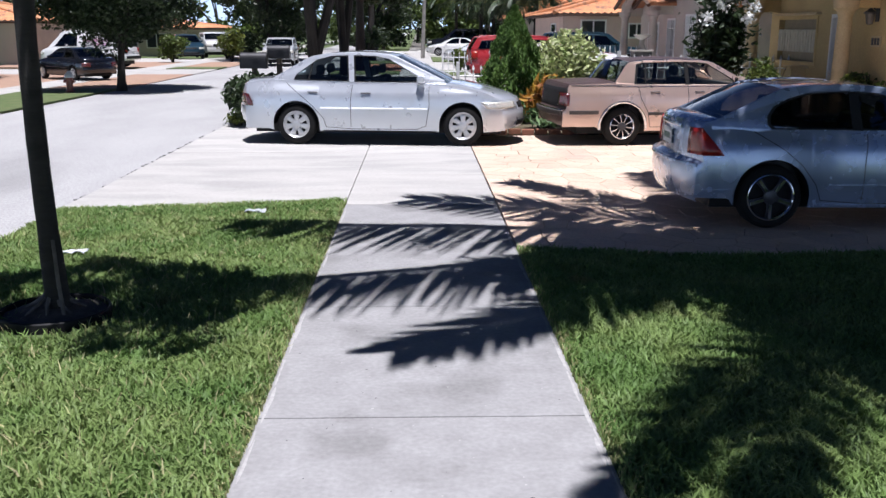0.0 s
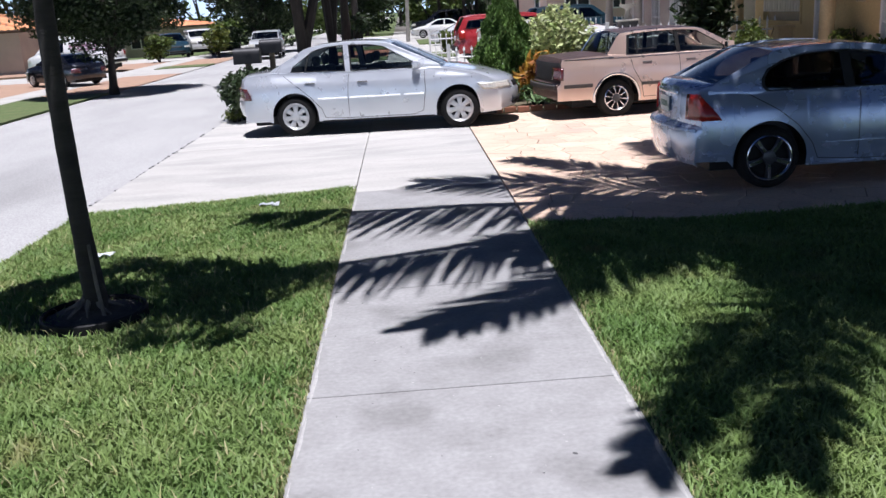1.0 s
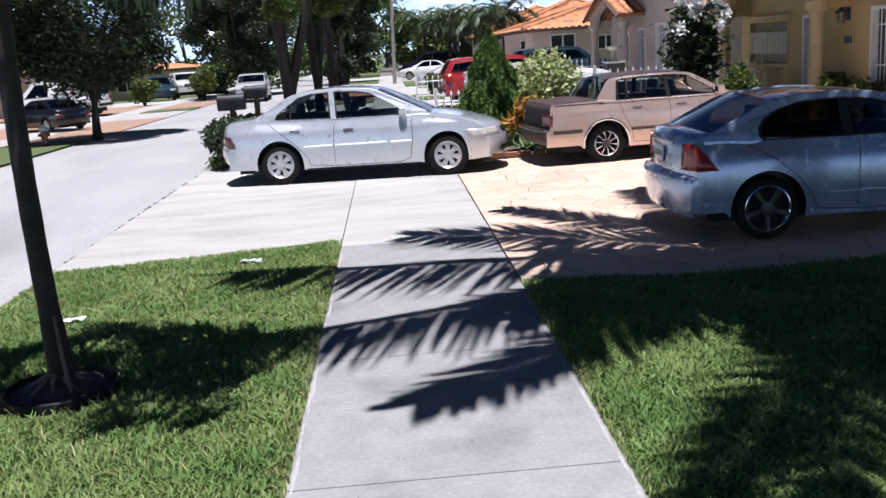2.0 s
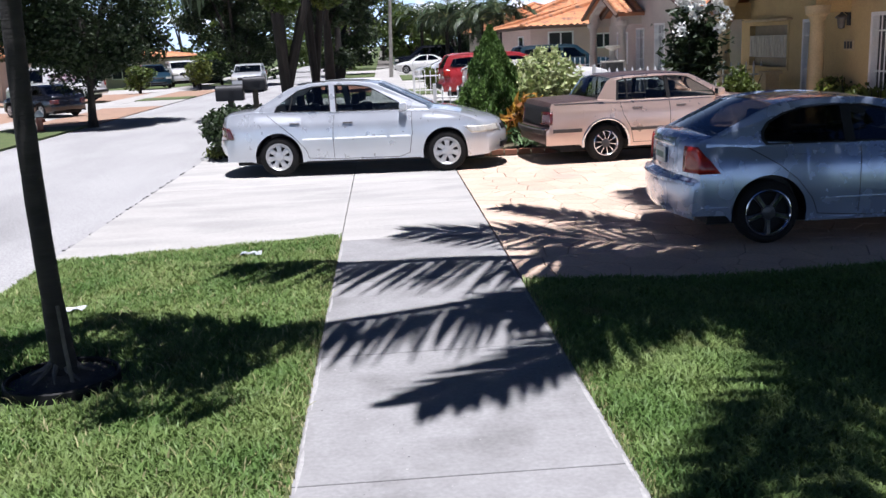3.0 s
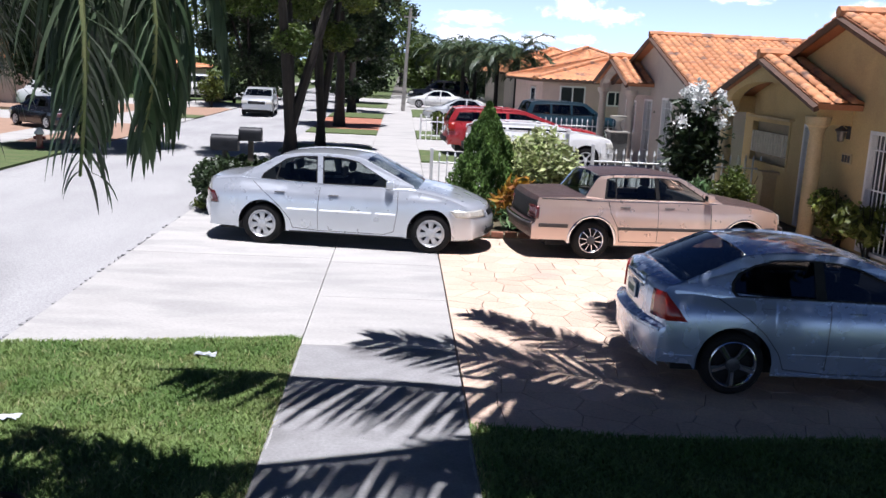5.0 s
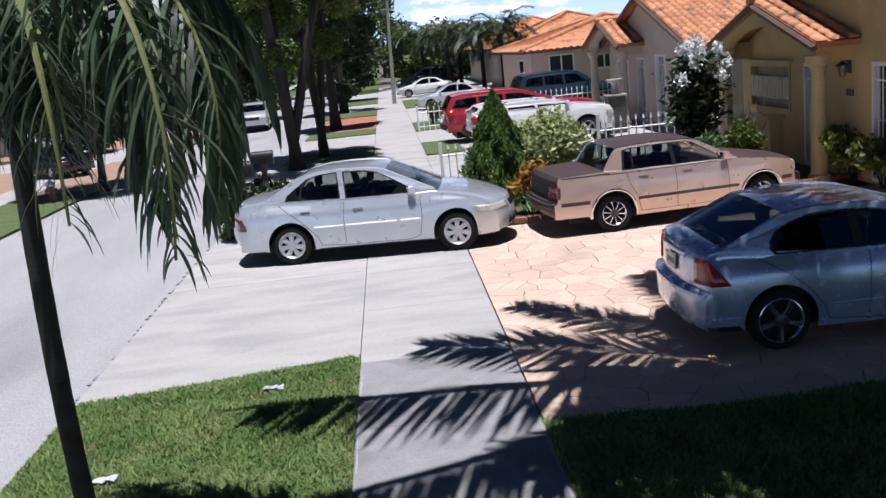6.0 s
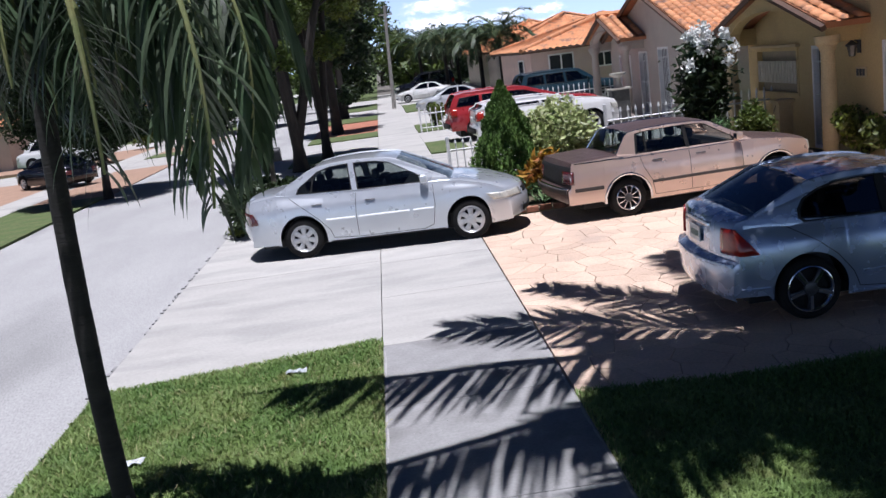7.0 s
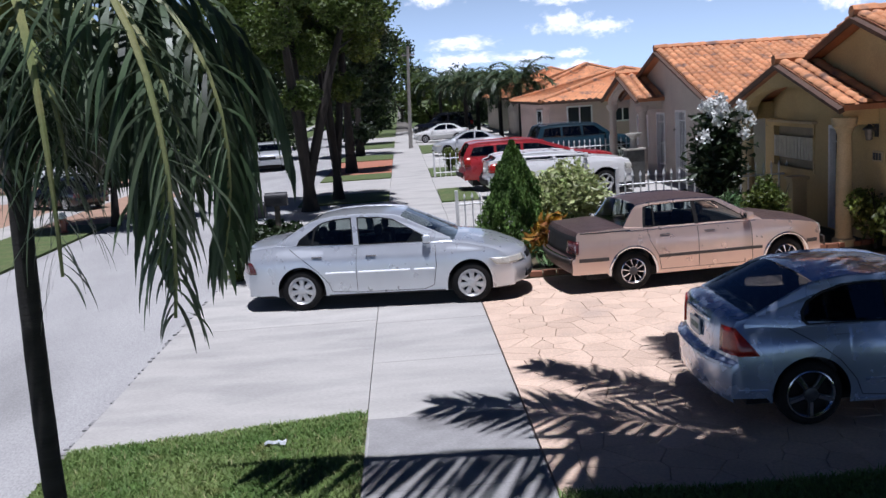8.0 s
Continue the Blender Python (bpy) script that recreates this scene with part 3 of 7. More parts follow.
gold_spec = dict(
    L=4.12, W=1.62, R=0.29, rim=0.185, axles=(1.0, 3.42), paint=GOLD, belt=0.89, sill=0.22, wheel="wire", wheel_label="chromed spoked wheel on a black tyre", bow=(0.10, 0.12), tumble=0.32, bulge=0.035, arch=0.35, deck=0.9, hood=3.0, deck_mat=TOP_REFLECTION, roof_mat=TOP_REFLECTION, glass=CAR_GLASS, rear_glass=CAR_GLASS, arch_trim=CHROME,
    profile=[(0.05, 0.30), (0.01, 0.38), (0.0, 0.52), (0.06, 0.56), (0.09, 0.80), (0.11, 0.88), (0.14, 0.92), (0.8, 0.945), (1.35, 0.92), (2.15, 0.905), (2.9, 0.91), (3.2, 0.885), (3.7, 0.83), (3.99, 0.78), (4.06, 0.73), (4.08, 0.56), (4.1, 0.40), (4.08, 0.3)],
    cabin=[(0.86, 0.90, "p"), (0.9, 0.945, "r"), (1.07, 1.19, "r"), (1.13, 1.235, "p"), (1.33, 1.262, "p"), (1.8, 1.275, "p"), (2.15, 1.265, "p"), (2.36, 1.245, "p"), (2.44, 1.22, "w"), (2.97, 0.94, "w"), (3.03, 0.90, "p")],
    windows=[[(1.18, 0.915), (1.22, 1.205), (1.33, 1.228), (1.8, 1.242), (2.15, 1.235), (2.34, 1.212), (2.76, 0.965), (2.78, 0.905)]], pillars=((1.36, 0.915, 1.37, 1.225, 0.022), (2.02, 0.91, 2.0, 1.24, 0.06)), edge_mat=CHROME, edge=0.016, kick=0.07, crown=0.035,
    seams=[[(2.02, 0.9), (2.02, 0.28)], [(1.24, 0.9), (1.27, 0.72), (1.39, 0.5), (1.43, 0.28), (2.75, 0.27)], [(2.86, 0.9), (2.87, 0.3), (2.75, 0.27)]],
    strips=[("lower_moulding", 0.12, 0.62, 0.475, 0.535, DARK_TRIM, 0.014), ("lower_moulding", 1.39, 3.02, 0.455, 0.505, DARK_TRIM, 0.014), ("lower_moulding", 3.81, 4.02, 0.475, 0.535, DARK_TRIM, 0.014), ("belt_moulding", 0.9, 2.95, 0.875, 0.890, CHROME, 0.008), ("deck_edge", 0.18, 0.98, 0.885, 0.905, CHROME, 0.006)],
    handles=[(1.5, 0.80), (2.2, 0.80)], handle_mat=DARK_TRIM, seats=((1.45, 1), (2.25, 1)), mirror=(2.8, 0.97), seal_mat=BLACK_PLASTIC,
    ends=[("tail_light", True, 0.5, 0.83, 0.60, 0.79, TAIL_DARK, 0.016, "wide dark red tail light", 0.05), ("tail_light", True, -0.5, -0.83, 0.60, 0.79, TAIL_DARK, 0.016, "wide dark red tail light", 0.05),
          ("tail_panel", True, -0.8, 0.8, 0.575, 0.86, BLACK_PLASTIC, 0.006), ("rear_bumper", True, -0.8, 0.8, 0.46, 0.54, DARK_TRIM, 0.035, "dark rubber-faced bumper", 0.02), ("bumper_trim", True, -0.8, 0.8, 0.535, 0.55, CHROME, 0.04),
          ("front_bumper", False, -0.85, 0.85, 0.4, 0.54, DARK_TRIM, 0.07), ("grille", False, -0.4, 0.4, 0.58, 0.75, CHROME, 0.01), ("headlight", False, -0.45, -0.8, 0.6, 0.74, LAMP_CLEAR, 0.01), ("headlight", False, 0.45, 0.8, 0.6, 0.74, LAMP_CLEAR, 0.01)])

blue_spec = dict(
    L=4.34, W=1.70, R=0.297, rim=0.212, axles=(0.86, 3.48), paint=BLUE, belt=0.90, sill=0.2, wheel="dark", kick=0.085, crown=0.03, wheel_label="five-spoke dark alloy wheel with bright edges", bow=(0.2, 0.26), tumble=0.34, glass=DARK_GLASS, arch=0.352,
    profile=[(0.05, 0.25), (0.01, 0.33), (0.0, 0.50), (0.02, 0.60), (0.09, 0.63), (0.1, 0.86), (0.12, 0.945), (0.17, 0.985), (0.3, 1.005), (0.52, 0.985), (1.1, 0.94), (2.1, 0.91), (3.1, 0.905), (3.4, 0.885), (3.85, 0.82), (4.15, 0.735), (4.26, 0.66), (4.33, 0.5), (4.34, 0.36), (4.3, 0.24)],
    cabin=[(0.3, 0.94, "p"), (0.36, 0.99, "r"), (0.86, 1.23, "r"), (0.96, 1.268, "p"), (1.25, 1.30, "p"), (1.55, 1.305, "p"), (1.85, 1.285, "p"), (2.05, 1.25, "p"), (2.14, 1.218, "w"), (3.05, 0.92, "w"), (3.12, 0.89, "p")],
    windows=[[(0.84, 0.92), (0.80, 0.96), (0.80, 1.03), (0.86, 1.115), (1.0, 1.19), (1.2, 1.242), (1.5, 1.258), (1.78, 1.243), (1.98, 1.2), (2.6, 0.945), (2.62, 0.905)]], pillars=((1.63, 0.91, 1.6, 1.254, 0.09),), rear_glass=SKY_GLASS,
    seams=[[(1.72, 0.9), (1.7, 0.6), (1.7, 0.27)], [(0.68, 0.9), (0.95, 0.74), (1.12, 0.6), (1.26, 0.42), (1.32, 0.27), (1.7, 0.24), (2.75, 0.24)], [(2.92, 0.88), (2.93, 0.6), (2.88, 0.3), (2.75, 0.24)]],
    strips=[("sill_trim", 1.26, 3.02, 0.2, 0.235, BLUE, 0.012), ("side_moulding", 1.34, 2.9, 0.40, 0.425, BLUE, 0.010), ("bumper_line", 0.1, 0.46, 0.355, 0.37, BLUE, 0.012)],
    handles=[(1.14, 0.82), (1.96, 0.81)], seats=((1.2, 1), (2.1, 1)), mirror=(2.6, 0.97), plate=(0.085, 0.79),
    ends=[("tail_light", True, 0.56, 0.86, 0.68, 0.93, TAIL_RED, 0.005, "red tail light", 0.19, 5, -0.17), ("tail_light", True, -0.56, -0.86, 0.68, 0.92, TAIL_RED, 0.005, "red tail light", 0.19, 5, -0.17),
          ("trunk_trim", True, -0.36, 0.36, 0.90, 0.935, CHROME, 0.014), ("bumper_top", True, -0.8, 0.8, 0.575, 0.605, BLUE, 0.010),
          ("headlight", False, -0.42, -0.82, 0.54, 0.68, LAMP_CLEAR, 0.010, "", 0.2), ("headlight", False, 0.42, 0.82, 0.54, 0.68, LAMP_CLEAR, 0.010, "", 0.2), ("grille", False, -0.36, 0.36, 0.57, 0.64, BLACK_PLASTIC, 0.006)])


def suv_spec(colour, L=4.6, W=1.82, H=1.72, wheel="plain", label="five-spoke alloy wheel", roof=None):
    k = L / 4.6
    return dict(L=L, W=W, R=0.35, rim=0.22, axles=(0.86 * k, 3.6 * k), paint=colour, belt=1.05, sill=0.28, wheel=wheel, wheel_label=label, bow=(0.1, 0.2), tumble=0.24, glass=DARK_GLASS, arch=0.41, roof_mat=roof or colour,
        profile=[(0.05, 0.38), (0.0, 0.45), (0.0, 0.62), (0.05, 0.68), (0.06, 0.95), (0.10, 1.06), (0.3, 1.08), (2.0, 1.07), (3.3 * k, 1.07), (3.6 * k, 1.04), (4.2 * k, 0.97), (4.45 * k, 0.90), (L - 0.06, 0.78), (L - 0.01, 0.6), (L, 0.45), (L - 0.04, 0.35)],
        cabin=[(0.08, 1.04, "p"), (0.11, 1.10, "r"), (0.26, H - 0.14, "r"), (0.32, H - 0.06, "p"), (0.6, H - 0.01, "p"), (1.5, H, "p"), (2.2, H - 0.01, "p"), (2.5, H - 0.05, "p"), (2.6, H - 0.09, "w"), (3.32 * k, 1.09, "w"), (3.4 * k, 1.05, "p")],
        windows=[[(0.3, 1.12), (0.42, H - 0.15), (1.05, H - 0.12), (1.05, 1.10)], [(1.13, 1.10), (1.13, H - 0.12), (1.88, H - 0.12), (1.9, 1.09)], [(1.98, 1.09), (1.97, H - 0.12), (2.45, H - 0.14), (3.0 * k, 1.13), (3.02 * k, 1.09)]],
        seams=[[(1.94, 1.04), (1.94, 0.35)], [(1.1, 1.04), (1.2, 0.75), (1.32, 0.35)], [(3.06 * k, 1.04), (3.04 * k, 0.35)]],
        strips=[("side_moulding", 1.35, 3.05 * k, 0.55, 0.6, BLACK_PLASTIC, 0.014), ("roof_rail", 0.6, 0.7, 1.0, 1.01, BLACK_PLASTIC, 0.005)],
        handles=[(1.3, 0.95), (2.12, 0.95)], seats=((1.2, 1), (2.1, 1)), mirror=(3.0 * k, 1.15),
        ends=[("tail_light", True, 0.6, 0.95, 0.8, 1.06, TAIL_RED, 0.012, "red tail light", 0.18), ("tail_light", True, -0.6, -0.95, 0.8, 1.06, TAIL_RED, 0.012, "red tail light", 0.18),
              ("rear_bumper", True, -0.85, 0.85, 0.47, 0.62, BLACK_PLASTIC, 0.06), ("number_plate", True, -0.16, 0.16, 0.76, 0.9, PLATE, 0.015),
              ("headlight", False, -0.5, -0.88, 0.68, 0.84, LAMP_CLEAR, 0.012, "", 0.18), ("headlight", False, 0.5, 0.88, 0.68, 0.84, LAMP_CLEAR, 0.012, "", 0.18), ("grille", False, -0.46, 0.46, 0.66, 0.82, BLACK_PLASTIC, 0.008)])


def saloon_spec(colour, **more):
    s = dict(silver_spec)
    s.update(paint=colour, wheel="plain", wheel_label="alloy wheel on a black tyre", glass=DARK_GLASS)
    s["strips"] = [(n, a, b, c, d, colour if mt is HIGHLIGHT_TRIM else mt, o) for n, a, b, c, d, mt, o in silver_spec["strips"]]
    s.update(more)
    return s


def place_car(x, y, heading, ref_x, ref_y=0.0):
    """The pose that lays the car's own point (ref_x, ref_y) on the ground at x, y, nose along heading (degrees from +x)."""
    return Matrix.Translation((x, y, 0)) @ Matrix.Rotation(radians(heading), 4, "Z") @ Matrix.Translation((-ref_x, -ref_y, 0))


car("silver_sedan", "pale silver four-door sedan parked across the driveway apron", "car", silver_spec, place_car(-1.877, 14.339, -6.9, 1.04, -0.84))
car("gold_sedan", "faded rose-gold older sedan on the driveway, a brown reflection painted on its top", "car", gold_spec, place_car(3.05, 14.08, 6.0, 1.0, -0.80))
car("blue_sedan", "blue-grey sedan with dark alloy wheels parked in palm shade", "car", blue_spec, Matrix.Translation((0, 0, -0.09)) @ place_car(3.2, 8.6, -1.5, 0.83, -0.835))

# neighbours' vehicles
car("white_suv", "white estate car parked in the neighbouring driveway", "car", suv_spec(WHITE_PAINT, 4.3, 1.75, 1.28), place_car(2.0, 27.0, 2, 0, 0))
car("red_suv", "bright red sport utility car parked in the neighbouring driveway", "car", suv_spec(RED_PAINT, 5.0, 1.8, 1.52), place_car(1.5, 29.9, 2, 0, 0))
car("white_sedan", "pale silver sedan parked in a driveway further on", "car", saloon_spec(GREY_PAINT), place_car(5.0, 47.6, 180, 0, 0) @ Matrix.Scale(0.84, 4))
car("white_sedan_far", "white sedan parked in a distant driveway", "car", saloon_spec(WHITE_PAINT), place_car(4.3, 62.0, 180, 0, 0) @ Matrix.Scale(0.84, 4))
car("black_suv", "black sport utility car in a distant driveway", "car", suv_spec(BLACK_PAINT), place_car(5.2, 69.5, 180, 0, 0))
car("teal_van", "dark teal van behind the white fence", "van", suv_spec(TEAL_PAINT, 4.4, 1.75, 1.6), place_car(4.9, 37.6, 8, 0, 0))
car("silver_suv", "pale silver sport utility car on the road", "car", suv_spec(GREY_PAINT, 4.4, 1.75, 1.5), place_car(-6.6, 43.6, -87, 4.4, 0) @ Matrix.Scale(0.86, 4))
car("dark_sedan", "compact glossy dark blue-black sedan on an orange paver driveway", "car", saloon_spec(BLACK_PAINT), place_car(-12.35, 33.4, 140, 2.2, 0) @ Matrix.Scale(0.78, 4))
car("maroon_car", "faded maroon car parked across the road", "car", saloon_spec(RUST_PAINT), place_car(-12.6, 24.6, 20, 3.3, 0))
car("grey_car_far", "dark grey car in a driveway across the road", "car", saloon_spec(TEAL_PAINT), place_car(-13.2, 54.5, -70, 4.0, 0))
car("white_pickup_far", "white car in a driveway across the road", "car", suv_spec(WHITE_PAINT, 4.5, 1.8, 1.5), place_car(-12.0, 57.0, -70, 4.0, 0))
car("black_car_far", "black car in a driveway across the road", "car", suv_spec(BLACK_PAINT, 4.5, 1.8, 1.45), place_car(-10.4, 55.0, -80, 4.0, 0))


# ---- ground ----
ROAD_E, ROAD_W = -3.55, -8.7      # the road's edges
ground = from_data("ground", [(-3600, -3600, -0.13), (3600, -3600, -0.13), (3600, 3600, -0.13), (-3600, 3600, -0.13)], [(0, 1, 2, 3)], TURF)
tagged(ground, "flat grassy ground reaching to the horizon", "ground", kind="structure")


def sag(x, y):
    """How far the ground falls off east of the pavement, round the near half of the driveway."""
    f = np.clip((np.asarray(x, float) - 0.9) / 1.7, 0, 1)
    g = np.clip((12.6 - np.asarray(y, float)) / 2.6, 0, 1)
    return -0.09 * f * f * (3 - 2 * f) * g * g * (3 - 2 * g)


def slab(name, outline, z, material, label, category, thick=0.12, parent=None):
    bm = bmesh.new()
    prism(bm, outline, z - thick, z)
    ob = part(name, bm, material, parent)
    return tagged(ob, label, category, kind="structure") if parent is None else ob


slab("road", [(ROAD_W, -60), (ROAD_E, -60), (ROAD_E, 420), (ROAD_W, 420)], -0.025, ASPHALT, "sun-bleached pale asphalt residential road", "road", 0.2)

pavement = slab("pavement", [(-0.75, -40), (0.75, -40), (0.75, 400), (-0.75, 400)], -0.014, JOINT, "pale concrete pavement of square slabs along the lawns", "pavement", 0.2)
SIDE_JOINTS = [-3.22 - 1.52 * k for k in range(20, 0, -1)] + [-3.22, -1.70, -0.40, 0.95, 2.58, 4.25, 5.95, 7.75, 9.42]
SIDE_JOINTS += [9.42 + 1.9 * k for k in range(1, 40)]
slab_mesh = {}
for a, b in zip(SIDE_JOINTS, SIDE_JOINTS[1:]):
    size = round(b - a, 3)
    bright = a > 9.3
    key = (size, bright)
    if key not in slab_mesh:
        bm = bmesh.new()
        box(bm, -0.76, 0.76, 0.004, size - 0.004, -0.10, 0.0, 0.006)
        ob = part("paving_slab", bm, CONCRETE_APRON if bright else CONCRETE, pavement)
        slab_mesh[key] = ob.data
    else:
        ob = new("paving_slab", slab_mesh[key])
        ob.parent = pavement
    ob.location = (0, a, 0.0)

# worn pale chips, grit and dried gum on the near slabs
CHIP = mat("pale_chip", (0.40, 0.39, 0.375), (0.35, 0.34, 0.33), 30, 0.9)
GUM = mat("dried_gum", (0.06, 0.06, 0.062), (0.09, 0.09, 0.09), 30, 0.8)


def flecks(name, material, spots, seed):
    """Thin uneven scabs lying on the slabs; spots: x, y, half width, half length."""
    r = random.Random(seed)
    verts, faces = [], []
    for x, y, w, l in spots:
        first = len(verts)
        verts.append((x, y, 0.0025))
        for k in range(7):
            a, f = 2 * math.pi * k / 7, r.uniform(0.6, 1.1)
            verts.append((max(-0.748, min(0.748, x + w * f * math.cos(a))), y + l * f * math.sin(a), 0.0004))
        faces += [(first, first + 1 + k, first + 1 + (k + 1) % 7) for k in range(7)]
    from_data(name, verts, faces, material, pavement, smooth=True)["kind"] = "stuff"


rs = random.Random(31)
flecks("pale_fleck", CHIP, [(rs.uniform(-0.72, 0.72), rs.uniform(1.9, 8.6), *([rs.uniform(0.002, 0.007)] * 2)) for _ in range(170)]
    + [(s * rs.uniform(0.732, 0.747), rs.uniform(1.8, 9.2), rs.uniform(0.004, 0.011), rs.uniform(0.05, 0.22)) for s in (-1, 1) for _ in range(60)], 3)
flecks("gum_spot", GUM, [(0.40, 3.5, 0.016, 0.014), (-0.1, 3.02, 0.008, 0.009)] + [(rs.uniform(-0.7, 0.7), rs.uniform(1.9, 8.6), *([rs.uniform(0.002, 0.006)] * 2)) for _ in range(80)], 4)

# the apron between pavement and road: slabs with open joints
apron = slab("driveway_apron", [(-3.5, 9.25), (-0.77, 9.7), (-0.77, 17.3), (-3.5, 17.3)], -0.03, CONCRETE, "bright concrete driveway apron sloping to the road", "driveway", 0.1)
for outline in ([(-3.55, 9.14), (-2.3, 9.33), (-0.768, 9.64), (-0.768, 13.45), (-3.55, 13.45)], [(-3.55, 13.46), (-0.768, 13.46), (-0.768, 17.3), (-3.55, 17.3)]):
    bm = bmesh.new()
    prism(bm, outline, -0.1, -0.004)
    part("apron_slab", bm, CONCRETE_APRON, apron)
gutter = slab("gutter", [(-3.565, 8.9), (-3.535, 8.9), (-3.535, 17.3), (-3.565, 17.3)], -0.022, CONCRETE, "weathered joint between apron and road", "gutter", 0.1)
bm = bmesh.new()
y = 9.0
while y < 17.2:
    n = random.uniform(0.08, 0.5)
    box(bm, -3.572 + random.uniform(-0.01, 0.01), -3.535 + random.uniform(-0.01, 0.02), y, y + n, -0.05, -0.017, 0.004)
    y += n + random.uniform(0.05, 0.6)
GUTTER_DIRT = mat("gutter_dirt", (0.27, 0.26, 0.24), (0.20, 0.19, 0.175), 8, 0.95)
tagged(part("gutter_dirt", bm, GUTTER_DIRT), "broken line of dirt in the gutter joint", "dirt", kind="stuff")
bm = bmesh.new()
for k in range(60):
    y = random.uniform(9, 17)
    box(bm, -3.57 + random.uniform(-0.05, 0.05), -3.54 + random.uniform(-0.05, 0.06), y, y + random.uniform(0.02, 0.09), -0.02, -0.006, 0.004)
tagged(part("gutter_crumbs", bm, CONCRETE), "crumbled bits of concrete along the gutter", "debris", kind="stuff")

# stamped red driveway
drive = slab("driveway", [(0.77, 7.41), (9.3, 7.9), (9.3, 16.2), (2.6, 15.55), (0.77, 15.6)], -0.105, STAMPED_JOINT, "rose-tan stamped concrete driveway with stone pattern", "driveway", 0.06)
DRIVE_OUT = [(0.775, 7.41), (9.3, 7.9), (9.3, 16.2), (2.6, 15.55), (0.775, 15.6)]


def clip(poly, px, py, nx, ny):
    """The part of poly on the side of the line through p against the normal n."""
    out = []
    for i in range(len(poly)):
        a, b = poly[i], poly[(i + 1) % len(poly)]
        da, db = (a[0] - px) * nx + (a[1] - py) * ny, (b[0] - px) * nx + (b[1] - py) * ny
        if da <= 0:
            out.append(a)
        if da * db < 0:
            t = da / (da - db)
            out.append((a[0] + (b[0] - a[0]) * t, a[1] + (b[1] - a[1]) * t))
    return out


rng = random.Random(4)
STEP = 0.33
seeds = [(0.75 + (i + 0.5 + rng.uniform(-0.44, 0.44)) * STEP, 7.3 + (j + 0.5 + rng.uniform(-0.44, 0.44)) * STEP) for i in range(26) for j in range(27)]
rest = bmesh.new()
for sx, sy in seeds:
    cell = [(sx - 0.8, sy - 0.8), (sx + 0.8, sy - 0.8), (sx + 0.8, sy + 0.8), (sx - 0.8, sy + 0.8)]
    for ox, oy in seeds:
        d = math.hypot(ox - sx, oy - sy)
        if 0 < d < 1.4 and cell:
            cell = clip(cell, (sx + ox) / 2 - (ox - sx) / d * 0.003, (sy + oy) / 2 - (oy - sy) / d * 0.003, ox - sx, oy - sy)
    k = len(DRIVE_OUT)
    for i in range(k):
        (ax, ay), (bx, by) = DRIVE_OUT[i], DRIVE_OUT[(i + 1) % k]
        if cell:
            cell = clip(cell, ax, ay, by - ay, -(bx - ax))
    if len(cell) < 3:
        continue
    near = sx < 4.3
    bm = bmesh.new() if near else rest
    cx, cy = (sx, sy) if near else (0, 0)
    inner = [(sx + (x - sx) * 0.98, sy + (y - sy) * 0.98) for x, y in cell]
    low = [bm.verts.new((x - cx, y - cy, -0.105)) for x, y in cell]
    mid = [bm.verts.new((x - cx, y - cy, float(sag(x, y)) - 0.004)) for x, y in cell]
    top = [bm.verts.new((x - cx, y - cy, float(sag(x, y)) + rng.uniform(0.0, 0.002))) for x, y in inner]
    bm.faces.new(top)
    for i in range(len(cell)):
        j = (i + 1) % len(cell)
        bm.faces.new((mid[i], mid[j], top[j], top[i]))
        bm.faces.new((low[i], low[j], mid[j], mid[i]))
    if near:
        ob = part("paving_stone", bm, STAMPED, drive)
        ob.location = (sx, sy, 0)
part("paving_stones", rest, STAMPED, drive)["kind"] = "stuff"

# lawns: soil sheets, then blades
slab("lawn_west", [(-3.5, -6), (-0.758, -6), (-0.758, 9.62), (-2.3, 9.31), (-3.5, 9.11)], -0.004, TURF, "lush green lawn beside the pavement", "lawn", 0.09)
verts = [(x, y, float(sag(x, y)) - 0.004) for t in np.linspace(0, 1, 30) for x in np.linspace(0.758, 9.0, 34) for y in [-6 + t * (13.39 + 0.06 * (x - 0.758))]]
faces = [(k * 34 + i, k * 34 + i + 1, k * 34 + i + 35, k * 34 + i + 34) for k in range(29) for i in range(33)]
tagged(from_data("lawn_east", verts, faces, TURF, smooth=True), "lush green lawn beside the pavement", "lawn", kind="structure")


def inside(poly, x, y):
    res = np.zeros(len(x), bool)
    j = len(poly) - 1
    for i in range(len(poly)):
        (xi, yi), (xj, yj) = poly[i], poly[j]
        with np.errstate(divide="ignore", invalid="ignore"):
            res ^= ((yi > y) != (yj > y)) & (x < (xj - xi) * (y - yi) / (yj - yi + 1e-12) + xi)
        j = i
    return res


